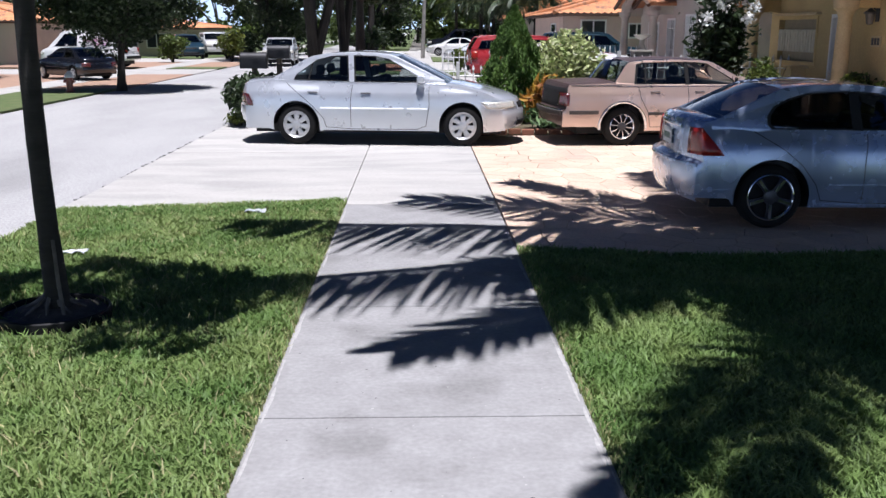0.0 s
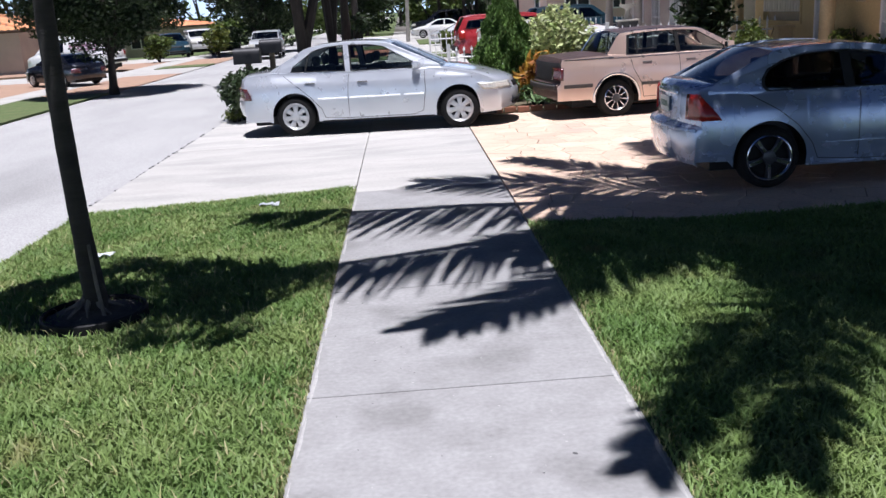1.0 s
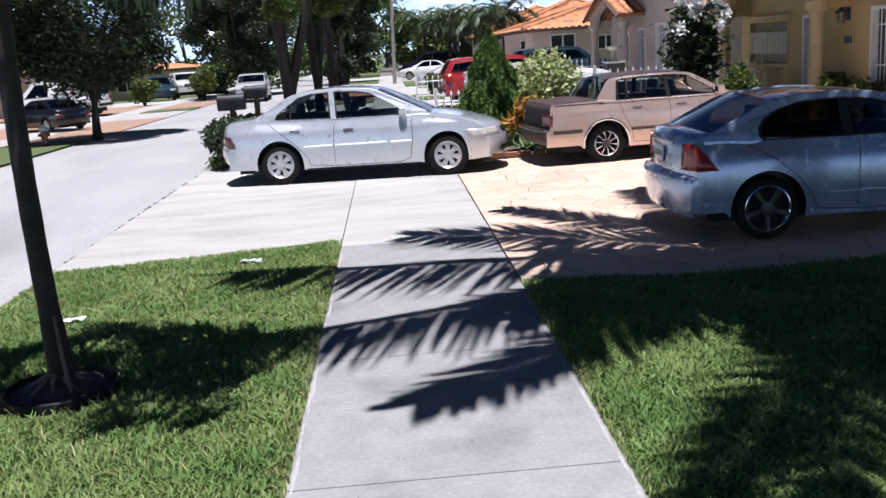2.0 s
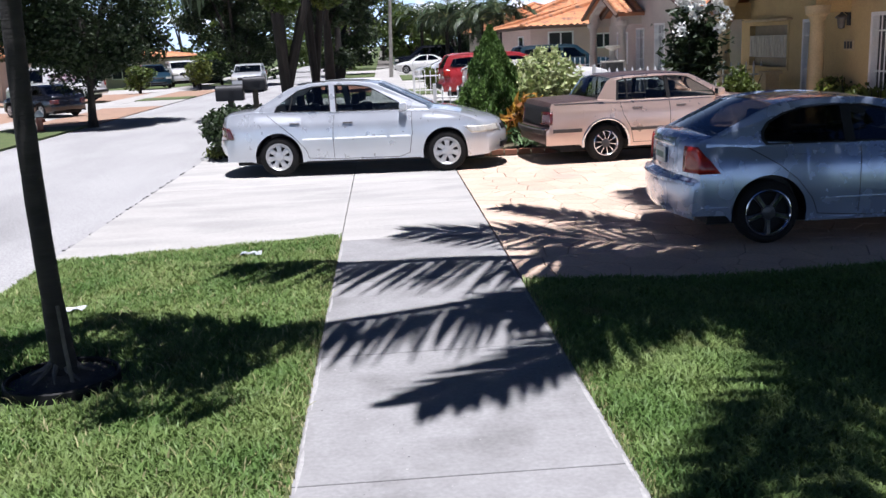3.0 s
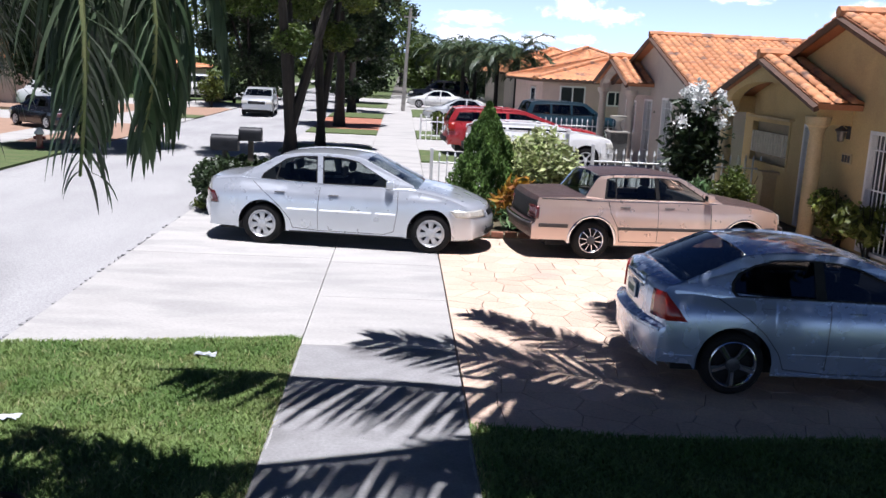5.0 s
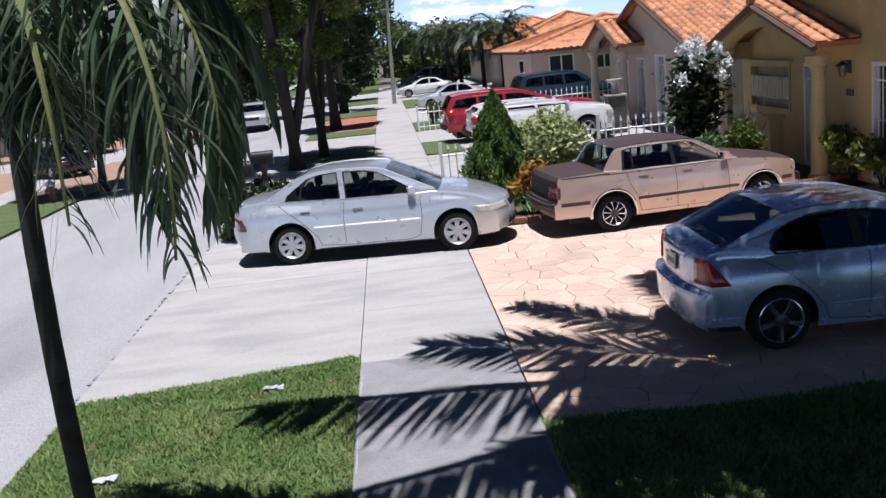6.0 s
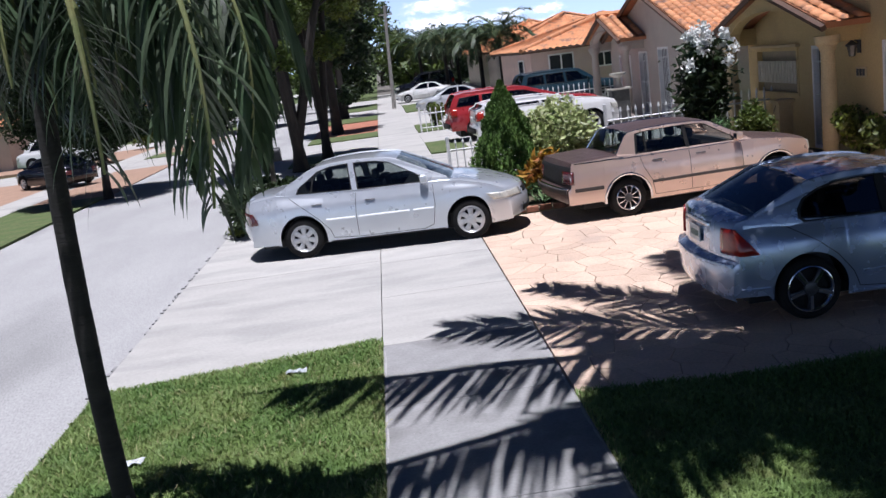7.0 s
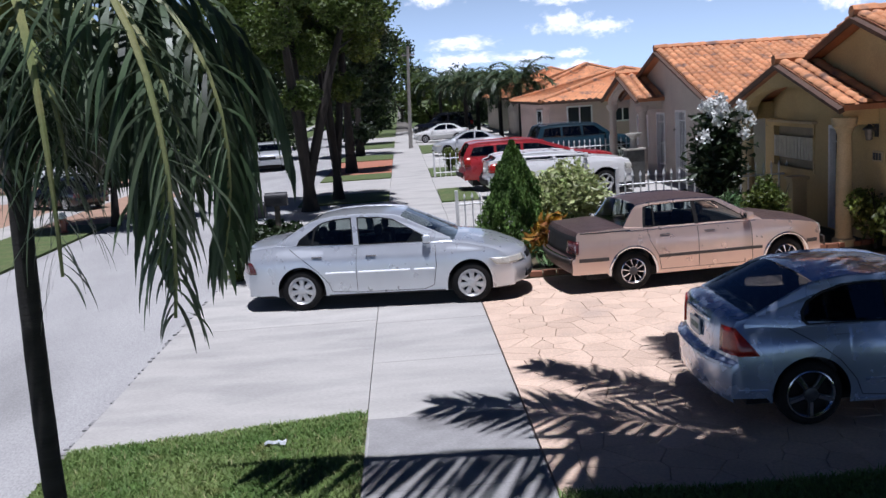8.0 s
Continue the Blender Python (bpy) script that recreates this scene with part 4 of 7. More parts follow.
def grass(name, poly, area, per_m2, height, width, seed, label, z=0.0, material=None, thin=None, edge=None):
    r = np.random.default_rng(seed)
    x0, x1, y0, y1 = area
    n = int((x1 - x0) * (y1 - y0) * per_m2)
    x, y = r.uniform(x0, x1, n), r.uniform(y0, y1, n)
    keep = inside(poly, x, y)
    if thin is not None:
        keep &= r.uniform(0, 1, n) < thin(x, y)
    x, y = x[keep], y[keep]
    n = len(x)
    tuft = 0.75 + 0.5 * np.sin(x * 5.1 + np.sin(y * 3.7) * 2) * np.sin(y * 4.3 + np.cos(x * 2.9) * 2)
    h = height * (0.5 + r.uniform(0, 1, n) * 0.75) * (0.62 + 0.42 * tuft)
    a, lean = r.uniform(0, 2 * np.pi, n), r.uniform(0.2, 1.5, n) * h
    w = width * r.uniform(0.7, 1.3, n) / 2
    b = a + np.pi / 2 + r.normal(0, 0.5, n)
    p0 = np.stack([x - np.cos(b) * w, y - np.sin(b) * w, np.full(n, z - 0.005)], 1)
    p1 = np.stack([x + np.cos(b) * w, y + np.sin(b) * w, np.full(n, z - 0.005)], 1)
    mx, my = x + np.cos(a) * lean * 0.3, y + np.sin(a) * lean * 0.3
    p2 = np.stack([mx + np.cos(b) * w * 0.85, my + np.sin(b) * w * 0.85, z + h * 0.62], 1)
    p3 = np.stack([mx - np.cos(b) * w * 0.85, my - np.sin(b) * w * 0.85, z + h * 0.62], 1)
    p4 = np.stack([x + np.cos(a) * lean, y + np.sin(a) * lean, z + h], 1)
    v = np.stack([p0, p1, p2, p3, p4], 1).reshape(-1, 3)
    v[:, 2] += np.repeat(sag(x, y), 5)
    if edge:
        v[:, 0] = np.clip(v[:, 0], *edge)
    i = np.arange(n)[:, None] * 5
    f = np.concatenate([i + [0, 1, 2], i + [0, 2, 3], i + [3, 2, 4]])
    ob = new(name, quick_mesh(name, v, f, material or GRASS))
    return tagged(ob, label, "grass", kind="stuff")


def bare(x, y):
    """Thin patches in the lawn."""
    d = np.hypot(x + 2.29, y - 5.78)
    return np.clip((d - 0.35) / 0.35, 0.08, 1) * np.clip((-0.755 - x) / 0.09, 0.25, 1) * (1 - 0.55 * np.exp(-((x + 1.25) ** 2 + (y - 8.75) ** 2) / 0.08))


def worn_edge(x, y):
    return np.clip((x - 0.755) / 0.09, 0.25, 1)


DRY_GRASS = mat("dry_grass", (0.42, 0.38, 0.20), (0.30, 0.32, 0.12), 6, 0.7, island=0.3, fine=0, through_light=0.2)
GRASS_WEST = [(-3.55, -6), (-0.75, -6), (-0.75, 9.65), (-2.3, 9.35), (-3.55, 9.15)]
GRASS_EAST = [(0.75, -6), (9.0, -6), (9.0, 7.92), (0.75, 7.43)]
grass("dry_grass_west", [(-0.86, -6), (-0.74, -6), (-0.74, 9.5), (-0.86, 9.5)], (-0.86, -0.74, 1.5, 9.5), 2600, 0.03, 0.008, 5, "straw-coloured clippings along the pavement edge", material=DRY_GRASS, edge=(-3.6, -0.752))
grass("dry_grass_east", [(0.74, -6), (0.88, -6), (0.88, 7.5), (0.74, 7.5)], (0.74, 0.88, 1.5, 7.5), 2200, 0.03, 0.008, 6, "straw-coloured clippings along the pavement edge", material=DRY_GRASS, edge=(0.752, 9))
grass("dry_tufts", GRASS_WEST, (-3.5, -0.75, 1.5, 9.4), 220, 0.06, 0.009, 9, "scattered dry blades in the lawn", material=DRY_GRASS)
grass("grass_west", GRASS_WEST, (-3.5, -0.75, 0.5, 9.6), 7600, 0.046, 0.0105, 1, "bright green lawn grass with dry tips", thin=bare, edge=(-3.6, -0.755))
grass("grass_east", GRASS_EAST, (0.75, 4.6, 0.5, 7.9), 7000, 0.05, 0.0105, 2, "bright green lawn grass with dry tips", thin=worn_edge, edge=(0.755, 9))

# neighbouring strips along the street
FAR_GREEN = mat("far_grass", (0.075, 0.12, 0.03), (0.115, 0.135, 0.05), 2.5, 0.8, bump=0.5, bscale=30, fine=0.3)
BRICK_PAD = mat("brick_pad", (0.42, 0.17, 0.10), (0.34, 0.14, 0.09), 2, 0.8, bump=0.3, bscale=30)
slab("apron_north", [(-3.55, 18.6), (-0.77, 18.6), (-0.77, 28.3), (-3.55, 28.3)], -0.012, CONCRETE_APRON, "neighbouring pale concrete apron", "driveway")
strips = [("verge", -3.5, 28.3, 31.0, FAR_GREEN, "grass verge under street trees"), ("apron_second", -3.55, 31.0, 36.2, CONCRETE_APRON, "pale concrete apron"), ("verge_second", -3.5, 36.2, 38.6, FAR_GREEN, "grass verge"),
          ("brick_apron", -3.5, 38.6, 47.0, BRICK_PAD, "red brick apron"), ("verge_third", -3.5, 47.0, 51.0, FAR_GREEN, "grass verge"), ("apron_third", -3.55, 51.0, 58.0, CONCRETE_APRON, "pale concrete apron"),
          ("verge_fourth", -3.5, 58.0, 66.0, FAR_GREEN, "grass verge"), ("apron_fourth", -3.55, 66.0, 74.0, CONCRETE_APRON, "pale concrete apron"), ("verge_fifth", -3.5, 74.0, 90.0, FAR_GREEN, "grass verge")]
for n, x0, a, b, mt, lab in strips:
    slab(n, [(x0, a), (-0.77, a), (-0.77, b), (x0, b)], -0.01 if mt is not FAR_GREEN else 0.03, mt, lab + " between pavement and road", "verge" if "verge" in n else "driveway")
slab("neighbour_drive", [(0.77, 20.1), (8.0, 20.1), (8.0, 40.0), (0.77, 40.0)], -0.012, CONCRETE_APRON, "neighbouring pale concrete driveway", "driveway")
slab("neighbour_drive_second", [(0.77, 40.02), (8.0, 40.02), (8.0, 90.0), (0.77, 90.0)], -0.014, CONCRETE_APRON, "further pale concrete driveways", "driveway")
for n, x1, a, b in (("side_verge", 2.0, 20.3, 21.6), ("side_verge_second", 1.9, 27.0, 30.6), ("side_verge_third", 1.9, 35.4, 39.5), ("side_verge_fourth", 2.2, 50.0, 58.0)):
    slab(n, [(0.78, a), (x1, a), (x1, b), (0.78, b)], 0.03, FAR_GREEN, "small patch of grass beside a driveway", "verge")
slab("west_pavement", [(-12.3, -40), (-11.0, -40), (-11.0, 300), (-12.3, 300)], -0.005, CONCRETE_APRON, "concrete pavement across the road", "pavement")
PAVER = mat("orange_pavers", (0.37, 0.235, 0.16), (0.31, 0.20, 0.14), 2, 0.8, bump=0.3, bscale=25)
for n, a, b, mt, z in (("west_verge", 19.8, 27.5, FAR_GREEN, 0.03), ("west_paver_drive", 27.5, 36.5, PAVER, 0.0), ("west_apron", 36.5, 41.0, CONCRETE_APRON, 0.0), ("west_verge_second", 41.0, 43.0, FAR_GREEN, 0.03), ("west_apron_second", 13.0, 19.8, CONCRETE_APRON, 0.0), ("west_brown_drive", 43.0, 50.0, PAVER, 0.0), ("west_apron_third", 50.0, 56.0, CONCRETE_APRON, 0.0)):
    slab(n, [(-11.0, a), (ROAD_W - 0.05, a), (ROAD_W - 0.05, b), (-11.0, b)], z - 0.01, mt, "ground strip between road and houses across the street", "driveway" if mt is not FAR_GREEN else "verge")
    if mt is not FAR_GREEN:
        slab(n + "_inner", [(-20, a), (-12.3, a), (-12.3, b), (-20, b)], z - 0.012, mt, "driveway running to a house across the street", "driveway")


# ---- plants ----
BARK = mat("bark", (0.036, 0.029, 0.023), (0.02, 0.017, 0.015), 6, 0.95, bump=0.9, bscale=25, stretch=(1, 1, 0.3))
# bark set well below its true tone; the trunk's shade is in the colour
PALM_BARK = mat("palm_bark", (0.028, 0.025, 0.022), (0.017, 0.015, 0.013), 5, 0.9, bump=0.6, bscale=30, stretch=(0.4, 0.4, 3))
CROWNSHAFT = mat("crownshaft", (0.04, 0.045, 0.03), (0.06, 0.06, 0.04), 5, 0.6, bump=0.4, bscale=30, stretch=(1, 1, 0.3))
LEAF = mat("tree_leaf", (0.07, 0.115, 0.02), (0.11, 0.15, 0.03), 1.2, 0.5, island=0.45, fine=0, through_light=0.32)
LEAF_DARK = mat("dark_tree_leaf", (0.022, 0.042, 0.013), (0.035, 0.056, 0.017), 1.2, 0.5, island=0.45, fine=0, through_light=0.2)
LEAF_YELLOW = mat("yellow_tree_leaf", (0.14, 0.16, 0.025), (0.08, 0.12, 0.022), 1.2, 0.5, island=0.5, fine=0, through_light=0.35)
PALM_LEAF = mat("palm_leaflet", (0.062, 0.10, 0.05), (0.115, 0.15, 0.088), 2.5, 0.42, island=0.62, fine=0, through_light=0.36, spec=0.5)
RACHIS = mat("palm_rib", (0.20, 0.24, 0.09), (0.26, 0.25, 0.10), 5, 0.5)
CYPRESS_LEAF = mat("cypress_leaf", (0.10, 0.18, 0.03), (0.06, 0.12, 0.02), 3, 0.9, island=0.4, fine=0, through_light=0.1)
VARIEGATED = mat("variegated_leaf", (0.52, 0.53, 0.27), (0.26, 0.34, 0.11), 8, 0.5, island=0.45, fine=0, through_light=0.25)
CROTON = mat("croton_leaf", (0.52, 0.33, 0.03), (0.28, 0.10, 0.03), 6, 0.45, island=0.5, fine=0, through_light=0.25)
BROMELIAD = mat("bed_plant_leaf", (0.10, 0.20, 0.07), (0.16, 0.24, 0.10), 6, 0.5, island=0.4, fine=0, through_light=0.2)
FLOWER = mat("white_petal", (0.80, 0.80, 0.78), (0.74, 0.75, 0.72), 20, 0.6, island=0.08, fine=0)


def leaf_mesh(name, centres, normals_up, size, aspect, material, seed, curl=0.15):
    """Small pointed leaves at centres, each a folded rhombus."""
    r = np.random.default_rng(seed)
    n = len(centres)
    d = r.normal(0, 1, (n, 3))
    d[:, 2] = d[:, 2] * 0.6 + normals_up
    d /= np.linalg.norm(d, axis=1, keepdims=True)
    e = np.cross(d, r.normal(0, 1, (n, 3)))
    e /= np.linalg.norm(e, axis=1, keepdims=True) + 1e-9
    nn = np.cross(d, e)
    s = (size * r.uniform(0.6, 1.35, n))[:, None]
    a, b = centres - d * s * 0.5, centres + d * s * 0.5
    side = e * s * aspect * 0.5
    low = nn * s * curl
    v = np.stack([a, centres + side - low, b, centres - side - low], 1).reshape(-1, 3)
    i = np.arange(n)[:, None] * 4
    f = np.concatenate([i + [0, 1, 2], i + [0, 2, 3]])
    return quick_mesh(name, v, f, material)


def tree(name, x, y, height, trunk_h, trunk_r, spread, leaves, leaf_size, seed, label, material, forks=4, lean=0.0, low=0.35, group="", clumps=26, fork_h=None):
    """Trunk, limbs, and a crown of leaf clumps."""
    r = random.Random(seed)
    root = empty(name, Matrix.Translation((x, y, 0)), label, "tree", group)
    bm = bmesh.new()
    fh = fork_h or trunk_h
    top = Vector((lean * fh, r.uniform(-0.1, 0.1), fh))
    pts = [Vector((0, 0, -0.05)), Vector((lean * 0.15, 0, fh * 0.25)), Vector((lean * fh * 0.45, 0.03, fh * 0.6)), top]
    tube(bm, pts, [trunk_r * 1.35, trunk_r, trunk_r * 0.85, trunk_r * 0.7], 10)
    part("trunk", bm, BARK, root, smooth=True)
    tips = []
    for k in range(forks):
        a = 2 * math.pi * k / forks + r.uniform(-0.4, 0.4)
        reach = spread * r.uniform(0.55, 0.85)
        end = Vector((top.x + math.cos(a) * reach, top.y + math.sin(a) * reach, trunk_h + (height - trunk_h) * r.uniform(0.45, 0.85)))
        mid = top.lerp(end, 0.5) + Vector((0, 0, 0.25))
        bm = bmesh.new()
        tube(bm, [top - Vector((0, 0, 0.15)), mid, end], [trunk_r * (0.75 if fork_h else 0.6), trunk_r * (0.55 if fork_h else 0.38), trunk_r * 0.12], 8)
        for q in range(3):
            s = mid.lerp(end, r.uniform(0, 0.8))
            tube(bm, [s, s + Vector((r.uniform(-1, 1), r.uniform(-1, 1), r.uniform(-0.1, 0.9))) * spread * 0.35], [trunk_r * 0.2, trunk_r * 0.06], 5)
        part("limb", bm, BARK, root, smooth=True)
        tips.append(end)
    g = np.random.default_rng(seed)
    cz = trunk_h + (height - trunk_h) * 0.5
    cents = []
    for k in range(clumps):
        d = g.normal(0, 1, 3)
        d /= np.linalg.norm(d)
        f = g.uniform(0.35, 1.0) ** 0.5
        c = np.array([top.x + d[0] * spread * f, top.y + d[1] * spread * f, cz + d[2] * (height - trunk_h) * (0.5 + low * (d[2] < 0)) * f])
        cr = spread * g.uniform(0.22, 0.42)
        m = leaves // clumps
        u = g.normal(0, 1, (m, 3))
        u /= np.linalg.norm(u, axis=1, keepdims=True)
        cents.append(c + u * cr * (g.uniform(0, 1, (m, 1)) ** 0.4) * [1, 1, 0.75])
    me = leaf_mesh("crown", np.concatenate(cents), -0.25, leaf_size, 0.5, material, seed)
    ob = new("crown", me)
    ob.parent = root
    return root


def frond(seed, length, rise, droop, hang, pairs=42, leaflet=0.55, width=0.035, wind=(0.0, 0.0), ragged=0.0, bare=0.16, arch=0.0):
    """One feather leaf growing along +x from the origin: rib points, leaflet corners and faces."""
    r = np.random.default_rng(seed)
    pts = []
    n = 14
    ang, p = rise, np.zeros(3)
    step = length / n
    pts.append(p.copy())
    for k in range(n):
        ang -= droop / n * (0.45 + 1.1 * k / n + arch * (1.35 - 2.7 * k / n))
        p = p + step * np.array([math.cos(ang), 0.0, math.sin(ang)])
        pts.append(p.copy())
    pts = np.array(pts)
    V, F = [], []
    for k in range(pairs):
        t = bare + (1 - bare) * (k + 0.5) / pairs
        i = min(n - 1, int(t * n))
        base = pts[i] + (pts[i + 1] - pts[i]) * (t * n - i)
        along = pts[i + 1] - pts[i]
        along /= np.linalg.norm(along)
        ll = leaflet * (0.45 + 1.0 * math.sin(math.pi * min(1, 0.12 + t * 0.86)) ** 0.7) * 0.72
        for s in (1, -1):
            fwd = 0.35 + 0.75 * t + r.normal(0, 0.09 + 0.16 * ragged)
            up = 0.28 - 0.22 * ragged + r.normal(0, 0.16 + 0.14 * ragged)
            d = along * fwd + np.array([wind[0], s * 1.0 + wind[1], 0]) + np.array([0, 0, up])
            d /= np.linalg.norm(d)
            q = base.copy()
            flat = np.cross(d, [0, 0, 1.0])
            flat /= np.linalg.norm(flat) + 1e-9
            w0 = width * r.uniform(0.8, 1.2)
            L = ll * r.uniform(0.85 - 0.25 * ragged, 1.12)
            first = len(V)
            segs = 5
            for j in range(segs + 1):
                w = w0 * (0.45, 0.9, 1.0, 0.85, 0.55, 0.05)[j] / 2
                V.append(q - flat * w)
                V.append(q + flat * w)
                d = d + np.array([0, 0, -hang * (0.5 + 0.35 * j) * r.uniform(0.75, 1.25)]) / segs
                d /= np.linalg.norm(d)
                q = q + d * L / segs
            for j in range(segs):
                a = first + 2 * j
                F.append((a, a + 1, a + 3, a + 2))
    return pts, np.array(V), np.array(F)


def palm(name, x, y, height, trunk_r, fronds, length, seed, label, hang=0.9, pairs=40, leaflet=0.55, width=0.035, lean=(0.0, 0.0), shaft=0.7, spec_fronds=None, wide_base=1.25, group="", wind=0.0, ragged=0.0, bare=0.16, leaf=None, bow=0.0, arch=0.0):
    root = empty(name, Matrix.Translation((x, y, 0)), label, "palm", group)
    r = random.Random(seed)
    bm = bmesh.new()
    top = Vector((lean[0], lean[1], height))
    pts, rad = [], []
    for k in range(17):
        t = k / 16
        pts.append(Vector((lean[0] * t**1.5 + bow * math.sin(math.pi * t**0.9), lean[1] * t**1.5, height * t)))
        rad.append(trunk_r * (wide_base - (wide_base - 1) * min(1, t * 5)) * (1 - 0.12 * t) * (1.0 if k % 2 else 1.035))
    tube(bm, pts, rad, 14)
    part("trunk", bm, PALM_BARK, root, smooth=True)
    bm = bmesh.new()
    tube(bm, [top, top + Vector((0, 0, shaft * 0.3)), top + Vector((0, 0, shaft))], [trunk_r * 1.05, trunk_r * 1.12, trunk_r * 0.5], 12)
    part("crownshaft", bm, CROWNSHAFT, root, smooth=True)
    hub = top + Vector((0, 0, shaft * 0.85))
    for k in range(fronds):
        gust = ()
        if spec_fronds and k < len(spec_fronds):
            az, rise, droop, ln, *gust = spec_fronds[k]
            az, rise, droop = radians(az), radians(rise), radians(droop)
        else:
            az = k * 2.39996 + r.uniform(-0.2, 0.2)
            level = k / max(1, fronds - 1)
            rise = radians(72 - 62 * level + r.uniform(-6, 6))
            droop = radians(95 + 25 * level + r.uniform(-10, 10))
            ln = length * r.uniform(0.88, 1.08)
        blow = gust[0] if gust else wind
        pts, V, F = frond(seed * 100 + k, ln, rise, droop, hang, pairs, leaflet * (gust[1] if len(gust) > 1 else 1), width, (-blow * math.sin(az), -blow * math.cos(az)), ragged, bare, arch)
        me = quick_mesh("frond", V, F, leaf or PALM_LEAF)
        f = new("frond", me)
        f.parent = root
        f.matrix_local = Matrix.Translation(hub) @ Matrix.Rotation(az, 4, "Z")
        bm = bmesh.new()
        tube(bm, [Vector(p) for p in pts], [0.028 * (1 - 0.85 * i / 14) + 0.003 for i in range(15)], 5)
        part("rib", bm, RACHIS, f, smooth=True)
    return root


def shrub(name, x, y, w, d, h, leaves, size, seed, label, material, stems=9, base=0.0, aspect=0.5, category="shrub", shell=0.45, up=0.3, lumps=14):
    root = empty(name, Matrix.Translation((x, y, base)), label, category)
    g = np.random.default_rng(seed)
    r = random.Random(seed)
    for k in range(stems):
        a = r.uniform(0, 6.3)
        f = r.uniform(0.2, 0.8)
        bm = bmesh.new()
        tube(bm, [(0.05 * math.cos(a), 0.05 * math.sin(a), -0.03), (w / 4 * f * math.cos(a), d / 4 * f * math.sin(a), h * 0.45), (w / 2 * f * math.cos(a), d / 2 * f * math.sin(a), h * 0.85)], [0.018, 0.012, 0.005], 5)
        part("stem", bm, BARK, root)
    cents = []
    for k in range(lumps):
        u = g.normal(0, 1, 3)
        u /= np.linalg.norm(u)
        f = g.uniform(0.2, 0.75)
        c = np.array([u[0] * w / 2 * f, u[1] * d / 2 * f, h * 0.52 + u[2] * h * 0.42 * f])
        m = leaves // lumps
        q = g.normal(0, 1, (m, 3))
        q /= np.linalg.norm(q, axis=1, keepdims=True)
        cents.append(c + q * np.array([w, d, h * 0.8]) * 0.26 * g.uniform(0, 1, (m, 1)) ** shell)
    c = np.concatenate(cents)
    c[:, 2] = np.maximum(c[:, 2], 0.03)
    ob = new("foliage", leaf_mesh("foliage", c, up, size, aspect, material, seed))
    ob.parent = root
    return root


def cypress(name, x, y, h, rad, seed, label):
    root = empty(name, Matrix.Translation((x, y, 0)), label, "conifer")
    g = np.random.default_rng(seed)
    bm = bmesh.new()
    tube(bm, [(0, 0, -0.05), (0, 0, h * 0.5), (0, 0, h * 0.96)], [0.06, 0.04, 0.008], 8)
    part("trunk", bm, BARK, root)
    n = 15000
    t = g.uniform(0, 1, n) ** 0.8
    z = 0.06 + t * (h - 0.06)
    prof = np.interp(t, [0, 0.12, 0.35, 0.7, 0.92, 1], [0.72, 1.0, 0.93, 0.52, 0.16, 0.02])
    a = g.uniform(0, 2 * np.pi, n)
    lump = 1 + 0.16 * np.sin(a * 5 + z * 7) + 0.1 * np.sin(a * 9 - z * 11)
    rr = rad * prof * lump * g.uniform(0.55, 1.02, n) ** 0.5
    c = np.stack([rr * np.cos(a), rr * np.sin(a), z], 1)
    ob = new("foliage", leaf_mesh("foliage", c, 1.6, 0.10, 0.3, CYPRESS_LEAF, seed))
    ob.parent = root
    return root


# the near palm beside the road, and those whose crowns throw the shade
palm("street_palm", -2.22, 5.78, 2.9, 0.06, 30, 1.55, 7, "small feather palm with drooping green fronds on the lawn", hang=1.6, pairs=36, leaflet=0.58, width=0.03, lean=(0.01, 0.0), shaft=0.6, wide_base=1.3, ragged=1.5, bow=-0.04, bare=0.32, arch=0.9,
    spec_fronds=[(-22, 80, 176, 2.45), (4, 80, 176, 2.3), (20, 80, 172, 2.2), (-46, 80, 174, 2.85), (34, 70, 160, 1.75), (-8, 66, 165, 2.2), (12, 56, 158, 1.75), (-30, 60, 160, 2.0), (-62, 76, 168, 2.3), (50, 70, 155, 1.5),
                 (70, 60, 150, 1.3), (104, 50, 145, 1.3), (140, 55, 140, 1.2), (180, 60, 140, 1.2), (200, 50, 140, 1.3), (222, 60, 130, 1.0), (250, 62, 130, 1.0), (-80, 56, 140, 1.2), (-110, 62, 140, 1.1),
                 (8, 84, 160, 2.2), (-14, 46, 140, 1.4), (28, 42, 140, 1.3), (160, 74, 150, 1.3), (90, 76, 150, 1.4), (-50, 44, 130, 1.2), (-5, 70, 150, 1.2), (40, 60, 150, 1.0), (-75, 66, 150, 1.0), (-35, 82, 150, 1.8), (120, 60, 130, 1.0)])
